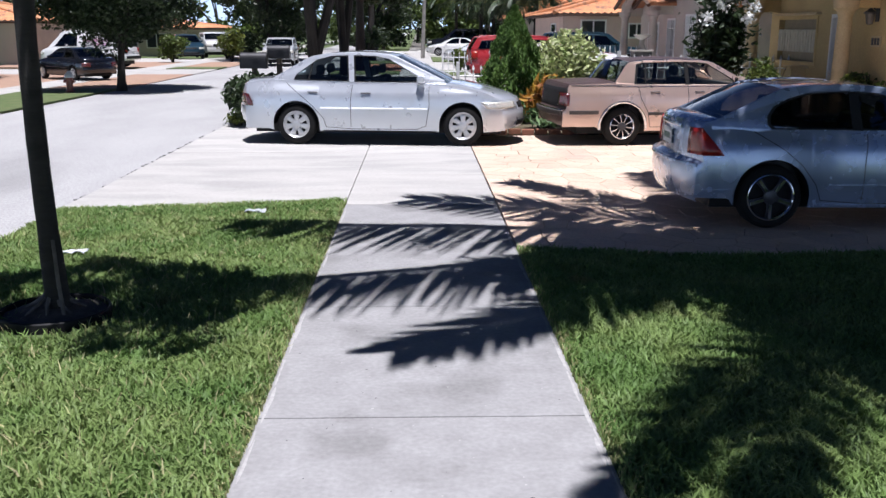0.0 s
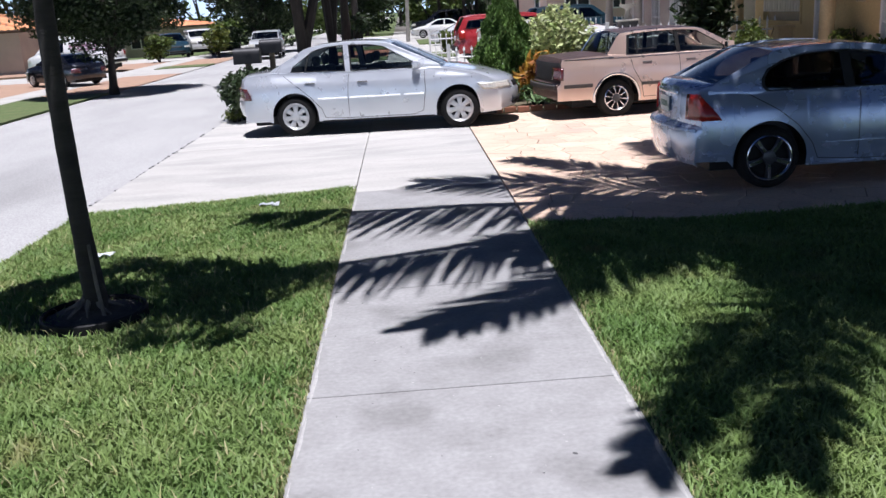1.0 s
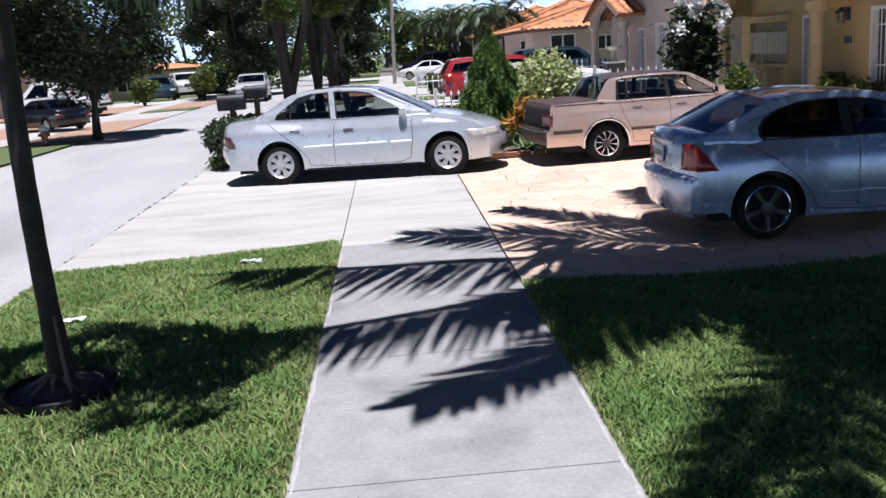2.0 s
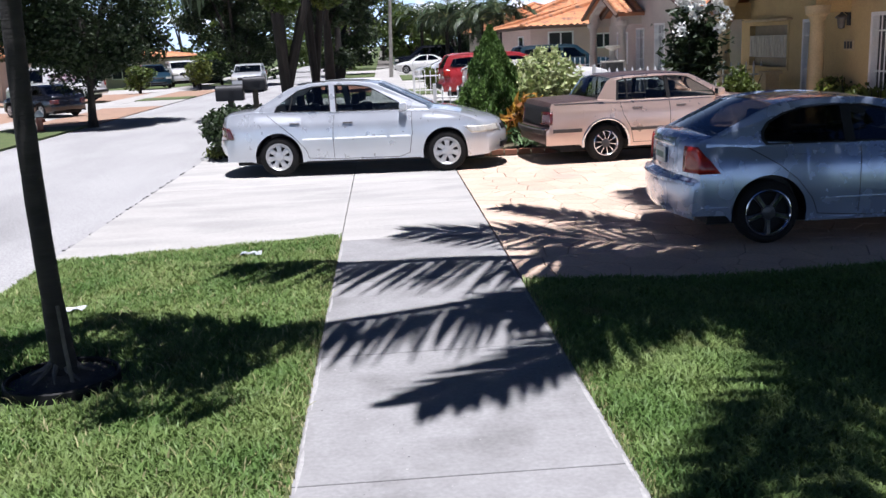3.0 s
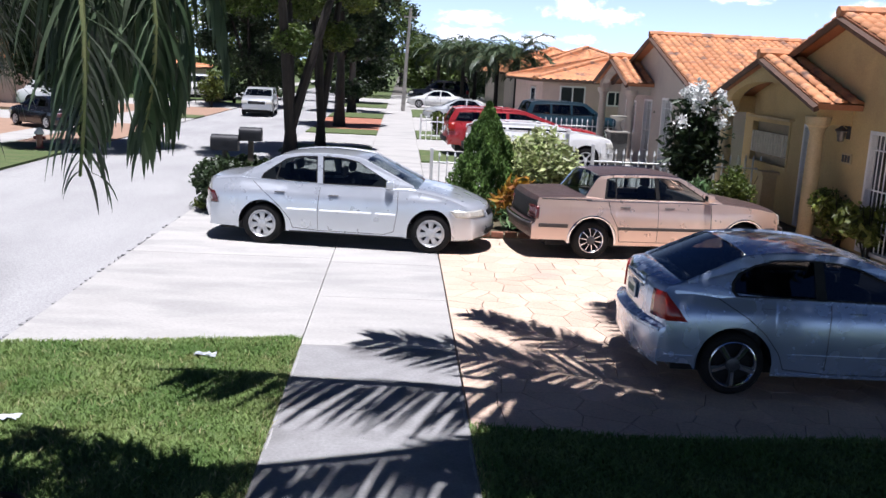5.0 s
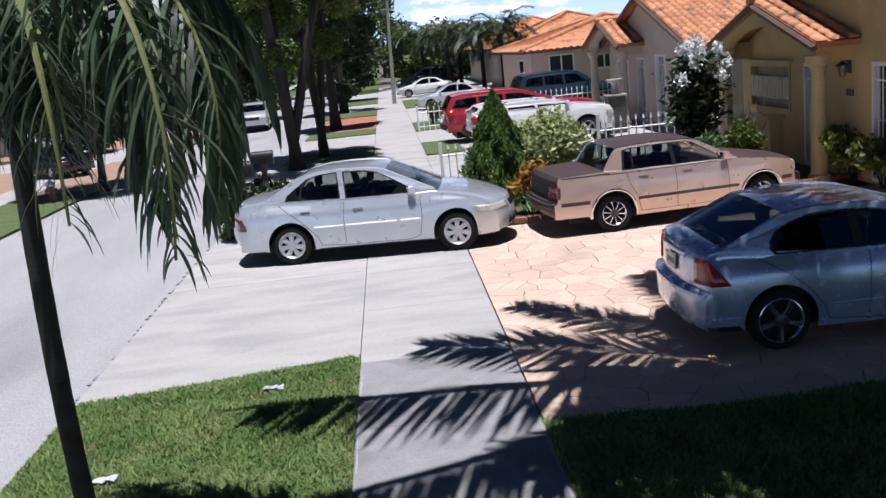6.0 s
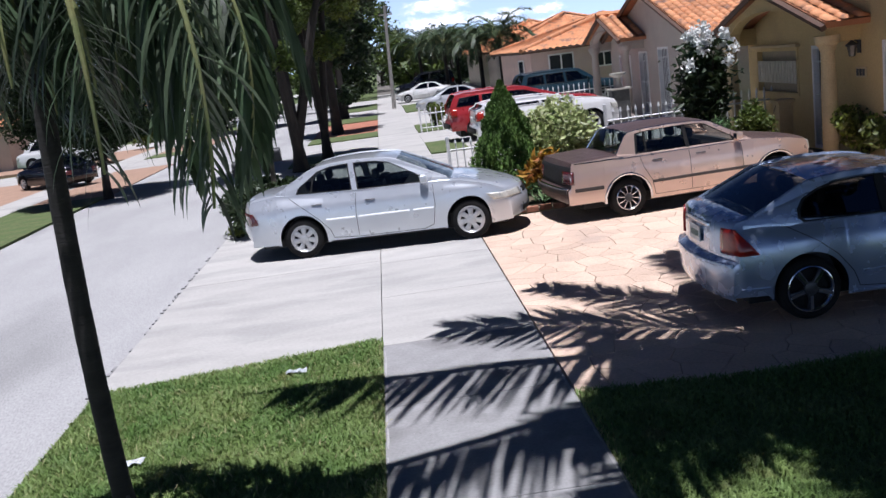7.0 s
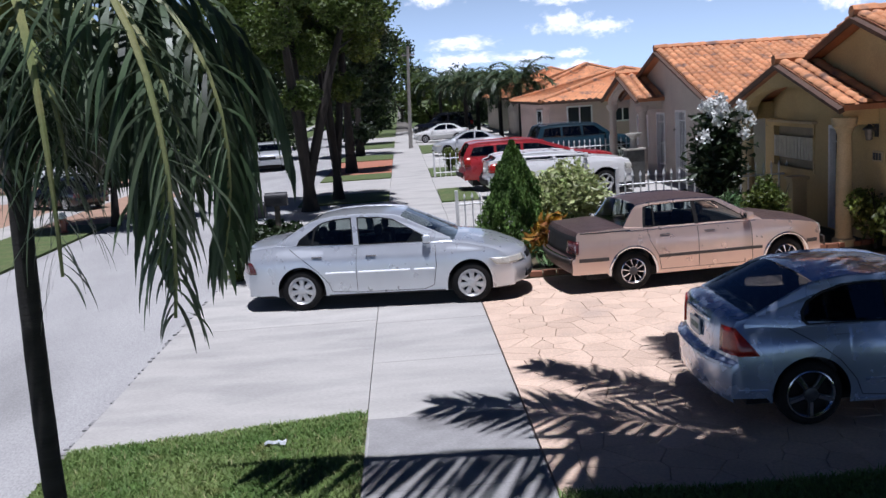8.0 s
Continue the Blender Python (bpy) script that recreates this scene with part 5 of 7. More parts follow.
palm("coconut_palm", 4.3, 6.95, 5.4, 0.14, 27, 5.0, 11, "tall coconut palm beside the driveway", hang=0.42, pairs=96, leaflet=1.3, width=0.058, wind=1.05, shaft=0.6, ragged=0.35,
    spec_fronds=[(174, 30, 64, 6.1), (195, 30, 64, 6.1), (213, 32, 64, 5.4, 0.45, 0.6), (157, 34, 64, 4.8, 0.5, 0.72), (137, 38, 66, 4.5, 0.4, 0.5), (110, 40, 66, 4.2, 0.4, 0.6), (272, 40, 66, 4.4), (285, 36, 70, 4.4), (305, 40, 70, 4.4), (330, 55, 74, 3.8), (350, 40, 70, 4.4, 0.3, 0.5), (40, 42, 66, 4.4, 0.3, 0.6),
                 (188, 60, 80, 3.4), (272, 55, 75, 4.0), (168, 44, 66, 3.3), (233, 32, 63, 6.1, 0.0, 0.42), (238, 34, 64, 6.0, 0.0, 0.45), (246, 42, 66, 4.6, 0.2, 0.6),
                 (192, 42, 60, 3.3, 0.1, 0.8), (201, 48, 60, 3.1, 0.1, 0.8), (208, 40, 60, 3.1, 0.1, 0.7), (198, 56, 66, 3.1, 0.1, 0.8), (186, 50, 60, 3.0, 0.1, 0.8), (205, 30, 60, 3.2, 0.1, 0.7), (196, 40, 64, 4.2, 0.3, 0.6), (202, 36, 62, 4.1, 0.3, 0.55), (207, 44, 62, 4.0, 0.3, 0.5)])
# out-of-view palm, added to cast the dense shade on the east lawn
palm("garden_palm", 5.1, 4.3, 5.3, 0.13, 60, 2.75, 13, "added unseen dense feather palm shading the lawn", hang=0.7, pairs=56, leaflet=0.85, width=0.07, shaft=0.6, leaf=LEAF_DARK)

# an unseen broadleaf tree, added so that its crown darkens the lawn
tree("lawn_tree", 4.65, 5.35, 7.9, 3.0, 0.17, 2.4, 34000, 0.2, 15, "added unseen dense dark broadleaf tree shading the lawn and the blue car", LEAF_DARK, low=0.0, clumps=70)

# street trees
tree("street_tree", -3.0, 27.2, 8.6, 3.1, 0.22, 2.5, 36000, 0.15, 21, "dark-trunked forked street tree with dense foliage on the verge", LEAF, forks=3, fork_h=0.9, low=0.0, group="street trees")
tree("street_tree", -2.35, 29.6, 8.2, 3.0, 0.17, 1.75, 24000, 0.15, 22, "dark-trunked forked street tree with dense foliage on the verge", LEAF_YELLOW, forks=3, fork_h=1.0, low=0.0, group="street trees")
tree("street_tree", -2.5, 40.5, 8.0, 2.9, 0.22, 1.9, 20000, 0.2, 23, "dark-trunked street tree with dense foliage on the verge", LEAF_DARK, group="street trees", low=0.0)
tree("street_tree", -2.6, 52.0, 8.5, 3.0, 0.22, 2.2, 7000, 0.3, 24, "dark street tree on the verge", LEAF_DARK, group="street trees")
tree("street_tree", -3.0, 64.0, 9.0, 2.5, 0.22, 2.6, 6000, 0.36, 25, "dark street tree on the verge", LEAF_DARK, group="street trees")
tree("street_tree", -8.5, 27.0, 6.4, 1.15, 0.12, 2.2, 54000, 0.125, 26, "dense dark tree on the verge across the road", LEAF_DARK, low=0.0, lean=0.04, group="street trees", clumps=80, fork_h=1.2)
tree("street_tree", -8.35, 53.0, 8.2, 1.6, 0.2, 2.9, 36000, 0.19, 27, "dense dark tree on the verge across the road", LEAF_DARK, low=0.2, group="street trees", clumps=50)
tree("street_tree", -14.6, 24.4, 6.4, 1.6, 0.2, 2.6, 30000, 0.14, 28, "dark tree in a garden across the road", LEAF_DARK, low=0.3, group="street trees", clumps=50)

cypress("cypress", 1.75, 17.6, 2.12, 0.62, 31, "conical bright green cypress shrub in the flower bed")


# ---- houses ----
STUCCO = mat("ochre_stucco", (0.56, 0.42, 0.20), (0.50, 0.375, 0.175), 1.2, 0.9, bump=0.3, bscale=70, stain=(0.44, 0.33, 0.165), stain_scale=0.8)
STUCCO_PALE = mat("beige_stucco", (0.52, 0.465, 0.405), (0.46, 0.41, 0.36), 1.2, 0.9, bump=0.3, bscale=70)
STUCCO_PINK = mat("pink_stucco", (0.64, 0.48, 0.42), (0.57, 0.43, 0.38), 1.2, 0.9, bump=0.3, bscale=70)
TILE = mat("clay_tile", (0.64, 0.30, 0.14), (0.54, 0.235, 0.105), 2.0, 0.8, bump=0.3, bscale=50, spread=0.2, stain=(0.22, 0.125, 0.09), stain_scale=2.4, stain_at=0.54)
TILE_BED = mat("tile_bed", (0.40, 0.17, 0.08), (0.33, 0.14, 0.07), 2, 0.9)
WHITE_METAL = mat("white_metal", (0.78, 0.78, 0.77), (0.72, 0.72, 0.71), 6, 0.5)
IRON = mat("dark_iron", (0.05, 0.05, 0.052), (0.035, 0.035, 0.036), 8, 0.5)
WINDOW_GLASS = mat("window_glass", (0.03, 0.035, 0.04), (0.02, 0.025, 0.03), 1, 0.08, coat=0.5)
SHUTTER = mat("grey_shutter", (0.26, 0.22, 0.13), (0.22, 0.18, 0.11), 6, 0.5)
FASCIA = mat("fascia", (0.11, 0.06, 0.04), (0.08, 0.045, 0.03), 4, 0.8)
SUNLIT_SLAT = mat("sunlit_slat", (0.66, 0.62, 0.50), (0.58, 0.54, 0.43), 6, 0.6)
# the ochre stucco slightly paler, with the columns' sunlight in its colour
LIT_STUCCO = mat("lit_stucco", (0.55, 0.44, 0.26), (0.48, 0.38, 0.22), 3, 0.8)


def tile_piece():
    """One barrel tile: x across, y down the slope, rising at its lower end."""
    V, F = [], []
    for j, (y, lift) in enumerate(((0.0, 0.0), (0.34, 0.028))):
        for k in range(6):
            t = math.pi * k / 5
            V.append((0.104 * math.cos(t) * (0.92 + 0.08 * j), y, lift + 0.058 * math.sin(t)))
    for k in range(5):
        F.append((k, k + 1, 7 + k, 6 + k))
    for k in range(1, 5):
        F.append((6, 6 + k, 7 + k))
    me = bpy.data.meshes.new("roof_tile")
    me.from_pydata(V, [], F)
    me.materials.append(TILE)
    me.shade_smooth()
    return me


TILE_MESH = tile_piece()
TILE_V = np.array([v.co[:] for v in TILE_MESH.vertices])
TILE_F = [tuple(p.vertices) for p in TILE_MESH.polygons]


def slope(parent, ridge0, ridge1, eave0, pieces=True, limit=280, lift=0.06):
    """A tiled roof slope: ridge from ridge0 to ridge1, and down to eave0 under ridge0."""
    a, b, c = Vector(ridge0), Vector(ridge1), Vector(eave0)
    u, v = (b - a).normalized(), (c - a).normalized()
    w = u.cross(v)
    if w.z < 0:
        w = -w
    width, length = (b - a).length, (c - a).length
    bm = bmesh.new()
    q = [a, b, b + (c - a), c]
    lo = [bm.verts.new(p - w * 0.10) for p in q]
    hi = [bm.verts.new(p) for p in q]
    bm.faces.new(hi)
    bm.faces.new(lo[::-1])
    for i in range(4):
        bm.faces.new((lo[i], lo[(i + 1) % 4], hi[(i + 1) % 4], hi[i]))
    base = part("roof_slope", bm, TILE_BED, parent)
    cols, rows = int(width / 0.215), int(length / 0.30)
    m3 = Matrix((u, v, w)).transposed()
    count = 0
    rest_v, rest_f = [], []
    for i in range(cols):
        for j in range(rows):
            p = a + u * (0.12 + (width - 0.24) * i / max(1, cols - 1)) + v * (length - 0.32 - (length - 0.36) * j / max(1, rows - 1)) + w * 0.004
            if pieces and count < limit:
                ob = new("roof_tile", TILE_MESH)
                ob.parent = base
                ob.matrix_local = Matrix.Translation(p) @ (m3 @ Matrix.Rotation(random.uniform(-0.03, 0.03), 3, "Z")).to_4x4()
                count += 1
            else:
                k = len(rest_v)
                rest_v += [tuple(p + m3 @ Vector(t)) for t in TILE_V]
                rest_f += [tuple(k + i2 for i2 in f) for f in TILE_F]
    if rest_v:
        ob = from_data("roof_tiles", rest_v, rest_f, TILE, base, smooth=True)
        ob["kind"] = "stuff"
    return base


def ridge_caps(parent, a, b, pieces=True):
    a, b = Vector(a), Vector(b)
    n = max(1, int((b - a).length / 0.38))
    d = (b - a) / n
    if pieces:
        for k in range(n):
            bm = bmesh.new()
            tube(bm, [a + d * k, a + d * (k + 1.08)], [0.10, 0.125], 8)
            part("ridge_tile", bm, TILE, parent, smooth=True)
        return
    bm = bmesh.new()
    for k in range(n):
        tube(bm, [a + d * k, a + d * (k + 1.08)], [0.10, 0.125], 8)
    part("ridge_tiles", bm, TILE, parent, smooth=True)["kind"] = "stuff"


def wall_x(parent, x, y0, y1, z0, z1, thick, material, holes=(), name="wall"):
    """A wall along y with its outer face at x, with rectangular holes (y0, y1, z0, z1)."""
    bm = bmesh.new()
    ys = sorted({y0, y1, *(h[0] for h in holes), *(h[1] for h in holes)})
    for a, b in zip(ys, ys[1:]):
        zs = [z0]
        for h in sorted(holes, key=lambda h: h[2]):
            if h[0] <= a + 1e-6 and h[1] >= b - 1e-6:
                zs += [h[2], h[3]]
        zs.append(z1)
        for k in range(0, len(zs), 2):
            if zs[k + 1] - zs[k] > 1e-4:
                box(bm, x, x + thick, a, b, zs[k], zs[k + 1])
    bmesh.ops.remove_doubles(bm, verts=bm.verts, dist=0.0005)
    return part(name, bm, material, parent)


def gable_house(name, y, label, wall, x=8.3, half=4.8, eave=2.26, apex=4.03, depth=9.0, porch_x=7.2, porch_y=None, porch_half=2.45, porch_eave=2.52, porch_apex=3.31, pieces=(True, True), openings=None):
    root = empty(name, Matrix.Translation((x, y, 0)), label, "house")
    root.matrix_world = Matrix.Identity(4)
    py = porch_y if porch_y is not None else y
    over = 0.45
    wh = half - over
    zw = apex - (apex - eave) * wh / half - 0.06
    holes = [h[:4] for h in (openings or [])]
    wall_x(root, x, y - wh, y + wh, 0, zw - 0.1, 0.2, wall, holes)
    bm = bmesh.new()
    tri = [(y - wh, zw - 0.1), (y + wh, zw - 0.1), (y + wh, zw - 0.02), (y, apex - 0.12), (y - wh, zw - 0.02)]
    f = [bm.verts.new((x, a, b)) for a, b in tri]
    g = [bm.verts.new((x + 0.2, a, b)) for a, b in tri]
    bm.faces.new(f)
    bm.faces.new(g[::-1])
    for i in range(5):
        bm.faces.new((f[i], f[(i + 1) % 5], g[(i + 1) % 5], g[i]))
    part("gable", bm, wall, root)
    for s in (-1, 1):
        bm = bmesh.new()
        box(bm, x + 0.2, x + depth, y + s * wh - 0.1, y + s * wh + 0.1, 0, zw)
        part("wall", bm, wall, root)
    bm = bmesh.new()
    box(bm, x + depth, x + depth + 0.2, y - wh - 0.1, y + wh + 0.1, 0, zw)
    part("wall", bm, wall, root)
    for s in (-1, 1):
        slope(root, (x - 0.3, y, apex), (x + depth + 0.3, y, apex), (x - 0.3, y + s * half, eave), pieces[0] and s < 0)
    ridge_caps(root, (x - 0.35, y, apex + 0.03), (x + depth + 0.3, y, apex + 0.03))
    # verge boards
    for s in (-1, 1):
        bm = bmesh.new()
        a, b = Vector((x - 0.31, y, apex - 0.10)), Vector((x - 0.31, y + s * half, eave - 0.10))
        tube(bm, [a, b], 0.07, 4)
        part("verge_board", bm, FASCIA, root)
    # porch
    for s in (-1, 1):
        slope(root, (porch_x - 0.15, py, porch_apex), (x + 0.0, py, porch_apex), (porch_x - 0.15, py + s * porch_half, porch_eave), pieces[1] and s < 0, 100)
        bm = bmesh.new()
        tube(bm, [Vector((porch_x - 0.17, py, porch_apex - 0.09)), Vector((porch_x - 0.17, py + s * porch_half, porch_eave - 0.09))], 0.065, 4)
        part("verge_board", bm, FASCIA, root)
    ridge_caps(root, (porch_x - 0.22, py, porch_apex + 0.03), (x, py, porch_apex + 0.03))
    ph = porch_half - 0.3
    bm = bmesh.new()
    rise = (porch_apex - porch_eave) / porch_half
    zc = porch_eave + rise * 0.3 - 0.1
    arch_n = 12
    outer = [(py - ph, zc), (py, porch_apex - 0.12), (py + ph, zc)]
    inner = [(py - ph * 0.82 * math.cos(math.pi * k / arch_n), zc - 0.22 + 0.55 * math.sin(math.pi * k / arch_n)) for k in range(arch_n + 1)]
    ring = [(py - ph, zc - 0.22)] + outer + [(py + ph, zc - 0.22)] + inner[::-1]
    from mathutils.geometry import tessellate_polygon
    tris = tessellate_polygon([[Vector((a, b, 0)) for a, b in ring]])
    fa = [bm.verts.new((porch_x, a, b)) for a, b in ring]
    fb = [bm.verts.new((porch_x + 0.22, a, b)) for a, b in ring]
    for t in tris:
        bm.faces.new([fa[i] for i in t])
        bm.faces.new([fb[i] for i in reversed(t)])
    for i in range(len(ring)):
        j = (i + 1) % len(ring)
        bm.faces.new((fa[i], fa[j], fb[j], fb[i]))
    part("porch_gable", bm, wall, root)
    for s in (-1, 1):
        yc = py + s * (ph - 0.16)
        bm = bmesh.new()
        lathe(bm, [(0.0, 0.19), (0.12, 0.19), (0.14, 0.15), (0.2, 0.14), (1.2, 0.135), (zc - 0.5, 0.115), (zc - 0.45, 0.14), (zc - 0.4, 0.15), (zc - 0.36, 0.2), (zc - 0.22, 0.22)], 18, "z", (porch_x + 0.11, yc, 0))
        part("column", bm, LIT_STUCCO if wall is STUCCO else wall, root, smooth=True)
        bm = bmesh.new()
        box(bm, porch_x + 0.22, x, yc - 0.11, yc + 0.11, zc - 0.35, zc)
        part("beam", bm, wall, root)
    # openings
    for h in openings or []:
        ya, yb, za, zb, kind = h
        holder = new("window" if kind != "door" else "door")
        holder.parent = root
        bm = bmesh.new()
        for a, b, c, d in ((ya, yb, za, za + 0.06), (ya, yb, zb - 0.06, zb), (ya, ya + 0.06, za + 0.06, zb - 0.06), (yb - 0.06, yb, za + 0.06, zb - 0.06)):
            box(bm, x - 0.02, x + 0.1, a, b, c, d)
        part("frame", bm, WHITE_METAL if kind != "shutter" else wall, holder)
        bm = bmesh.new()
        box(bm, x + 0.1, x + 0.13, ya, yb, za, zb)
        part("pane" if kind != "shutter" else "shutter_panel", bm, SHUTTER if kind == "shutter" else WINDOW_GLASS, holder)
        if kind == "shutter":
            bm = bmesh.new()
            box(bm, x - 0.10, x + 0.02, ya - 0.1, yb + 0.1, zb + 0.02, zb + 0.07, 0.01)
            part("lintel", bm, LIT_STUCCO, holder)
        n = int((yb - ya) / 0.13)
        if kind in ("bars", "door"):
            for k in range(1, n):
                bm = bmesh.new()
                tube(bm, [(x + 0.03, ya + (yb - ya) * k / n, za + 0.05), (x + 0.03, ya + (yb - ya) * k / n, zb - 0.05)], 0.012, 6)
                part("bar", bm, WHITE_METAL, holder)
            for z in np.linspace(za + 0.4, zb - 0.3, 3 if kind == "door" else 2):
                bm = bmesh.new()
                tube(bm, [(x + 0.03, ya + 0.04, z), (x + 0.03, yb - 0.04, z)], 0.014, 6)
                part("rail", bm, WHITE_METAL, holder)
        # pale slats fill only the shutter's sunlit band, its light put into their shape
        if kind == "shutter":
            for k in range(1, n):
                bm = bmesh.new()
                yy = ya + (yb - ya) * k / n
                box(bm, x - 0.03, x + 0.02, yy - 0.04, yy + 0.04, za + 0.25, za + 0.7, 0.01)
                part("slat", bm, SUNLIT_SLAT, holder)
    return root


gable_house("ochre_house", 16.5, "single-storey ochre stucco house with orange clay tile roof", STUCCO, x=7.85, half=5.0, apex=3.95, eave=2.3, porch_y=18.5, porch_half=2.65, porch_apex=3.25, porch_eave=2.44,
    openings=[(13.9, 15.5, 0.05, 2.05, "door"), (17.3, 18.0, 0.05, 2.0, "door"), (18.6, 20.6, 1.02, 1.98, "shutter")])
gable_house("beige_house", 28.8, "single-storey beige stucco house with orange clay tile roof", STUCCO_PALE, x=7.9, half=5.1, apex=3.97, eave=2.35, porch_y=31.4,
    openings=[(26.9, 27.9, 0.05, 2.15, "bars"), (29.0, 29.9, 0.05, 2.05, "door"), (30.9, 32.3, 0.9, 1.95, "bars")])

# lantern and plaque by the door
root = empty("wall_lantern", Matrix.Translation((7.85, 16.25, 1.95)), "small dark metal wall lantern beside the door", "lamp")
bm = bmesh.new()
box(bm, -0.02, 0.0, -0.06, 0.06, -0.1, 0.12, 0.006)
part("back_plate", bm, IRON, root)
bm = bmesh.new()
tube(bm, [(-0.02, 0, 0.08), (-0.10, 0, 0.14), (-0.14, 0, 0.12)], 0.012, 8)
part("arm", bm, IRON, root, smooth=True)
bm = bmesh.new()
lathe(bm, [(0.14, 0.015), (0.11, 0.03), (0.05, 0.11), (0.03, 0.10)], 10, "z", (-0.14, 0, 0))
part("cap", bm, IRON, root)
bm = bmesh.new()
lathe(bm, [(0.03, 0.085), (-0.14, 0.055), (-0.15, 0.02)], 8, "z", (-0.14, 0, 0))
part("lantern_glass", bm, mat("smoky_glass", (0.16, 0.15, 0.13), (0.12, 0.11, 0.10), 8, 0.2), root)
root = empty("wall_plaque", Matrix.Translation((7.85, 16.2, 1.52)), "small plaque with dark bars on the house wall", "plaque")
bm = bmesh.new()
box(bm, -0.02, 0.0, -0.17, 0.17, -0.09, 0.09, 0.006)
part("board", bm, LIT_STUCCO, root)
for k in range(3):
    bm = bmesh.new()
    box(bm, -0.028, -0.02, -0.13 + k * 0.1, -0.06 + k * 0.1, -0.06, 0.06, 0.003)
    part("bar", bm, IRON, root)

# low gate post in front of the porch
root = empty("gate_post", Matrix.Translation((7.35, 18.3, 0)), "low ochre masonry post in front of the porch", "post")
bm = bmesh.new()
box(bm, -0.14, 0.14, -0.14, 0.14, -0.05, 0.98, 0.01)
part("shaft", bm, LIT_STUCCO, root)
bm = bmesh.new()
box(bm, -0.18, 0.18, -0.18, 0.18, 0.98, 1.04, 0.01)
part("cap", bm, LIT_STUCCO, root)


# ---- garden things along the fence ----
FENCE_WHITE = mat("white_fence_paint", (0.80, 0.80, 0.80), (0.72, 0.72, 0.72), 5, 0.5, stain=(0.6, 0.59, 0.56), stain_scale=4, stain_at=0.66)


def picket_fence(name, a, b, h, spacing, label, post_every=14, thick=0.014):
    """A fence of spear-topped bars from a to b (x, y)."""
    root = empty(name, Matrix.Translation((a[0], a[1], 0)), label, "fence")
    a2, b2 = Vector((*a, 0)), Vector((*b, 0))
    run = b2 - a2
    n = int(run.length / spacing)
    bm = bmesh.new()
    box(bm, -thick, thick, -thick, thick, 0.0, h * 0.9)
    lathe(bm, [(h * 0.9, 0.0), (h * 0.905, 0.03), (h * 0.95, 0.018), (h, 0.002)], 6, "z")
    first = part("picket", bm, FENCE_WHITE, root)
    for k in range(1, n + 1):
        p = run * k / n
        ob = new("picket", first.data)
        ob.parent = root
        ob.location = p
    for z in (h * 0.18, h * 0.76):
        bm = bmesh.new()
        tube(bm, [Vector((0, 0, z)), run + Vector((0, 0, z))], 0.02, 4)
        part("rail", bm, FENCE_WHITE, root)
    for k in range(0, n + 1, post_every):
        p = run * k / n
        bm = bmesh.new()
        box(bm, p.x - 0.035, p.x + 0.035, p.y - 0.035, p.y + 0.035, 0, h * 1.06, 0.006)
        part("post", bm, FENCE_WHITE, root)
    return root


picket_fence("picket_fence", (0.82, 20.0), (4.1, 20.0), 0.98, 0.16, "white iron picket fence with spear tips between gardens")
picket_fence("picket_fence", (4.25, 20.05), (7.9, 20.05), 1.2, 0.16, "white iron picket fence with spear tips between gardens")
picket_fence("picket_fence", (0.9, 35.2), (3.6, 35.2), 0.9, 0.2, "low white picket fence beside a driveway")
picket_fence("picket_fence", (4.6, 33.6), (8.0, 33.6), 1.15, 0.18, "white iron picket fence with spear tips beside a house")

shrub("variegated_shrub", 2.72, 17.9, 1.85, 1.5, 1.72, 6500, 0.14, 41, "large bush with cream and green variegated leaves", VARIEGATED, aspect=0.42, lumps=30)
shrub("croton", 2.2, 16.3, 0.85, 0.65, 0.98, 520, 0.2, 42, "croton bush with yellow and red leaves", CROTON, aspect=0.32, up=0.8)
shrub("bed_plant", 2.15, 16.2, 0.95, 0.55, 0.42, 500, 0.18, 43, "low green strappy plant in the flower bed", BROMELIAD, aspect=0.2, up=1.0)
shrub("bed_plant", 1.25, 16.4, 0.9, 0.5, 0.35, 420, 0.16, 44, "low green strappy plant in the flower bed", BROMELIAD, aspect=0.22, up=1.0)
shrub("dark_shrub", 2.55, 16.9, 0.9, 0.8, 0.85, 900, 0.12, 45, "dark leafy shrub in the flower bed", LEAF_DARK)
BORDER = mat("brick_border", (0.36, 0.16, 0.09), (0.30, 0.13, 0.08), 4, 0.9, bump=0.3, bscale=40, spread=0.2)
bed = slab("flower_bed", [(0.8, 15.75), (2.6, 15.7), (8.2, 16.4), (8.2, 19.9), (0.8, 19.9)], 0.02, SOIL, "dark soil flower bed along the fence", "flower bed", 0.12)
border_run = [((0.8, 15.68), (2.6, 15.62)), ((2.6, 15.62), (8.2, 16.3))]
bm = bmesh.new()
box(bm, -0.1, 0.1, -0.05, 0.05, 0, 0.09, 0.008)
edge = part("edging_brick", bm, BORDER, bed)
edge.location = (0.9, 15.675, 0)
for (ax, ay), (bx, by) in border_run:
    n = int(math.hypot(bx - ax, by - ay) / 0.215)
    for k in range(n):
        t = (k + 0.5) / n
        ob = new("edging_brick", edge.data)
        ob.parent = bed
        ob.matrix_local = Matrix.Translation((ax + (bx - ax) * t, ay + (by - ay) * t, random.uniform(-0.008, 0.004))) @ Matrix.Rotation(math.atan2(by - ay, bx - ax) + random.uniform(-0.05, 0.05), 4, "Z")
bpy.data.objects.remove(edge)

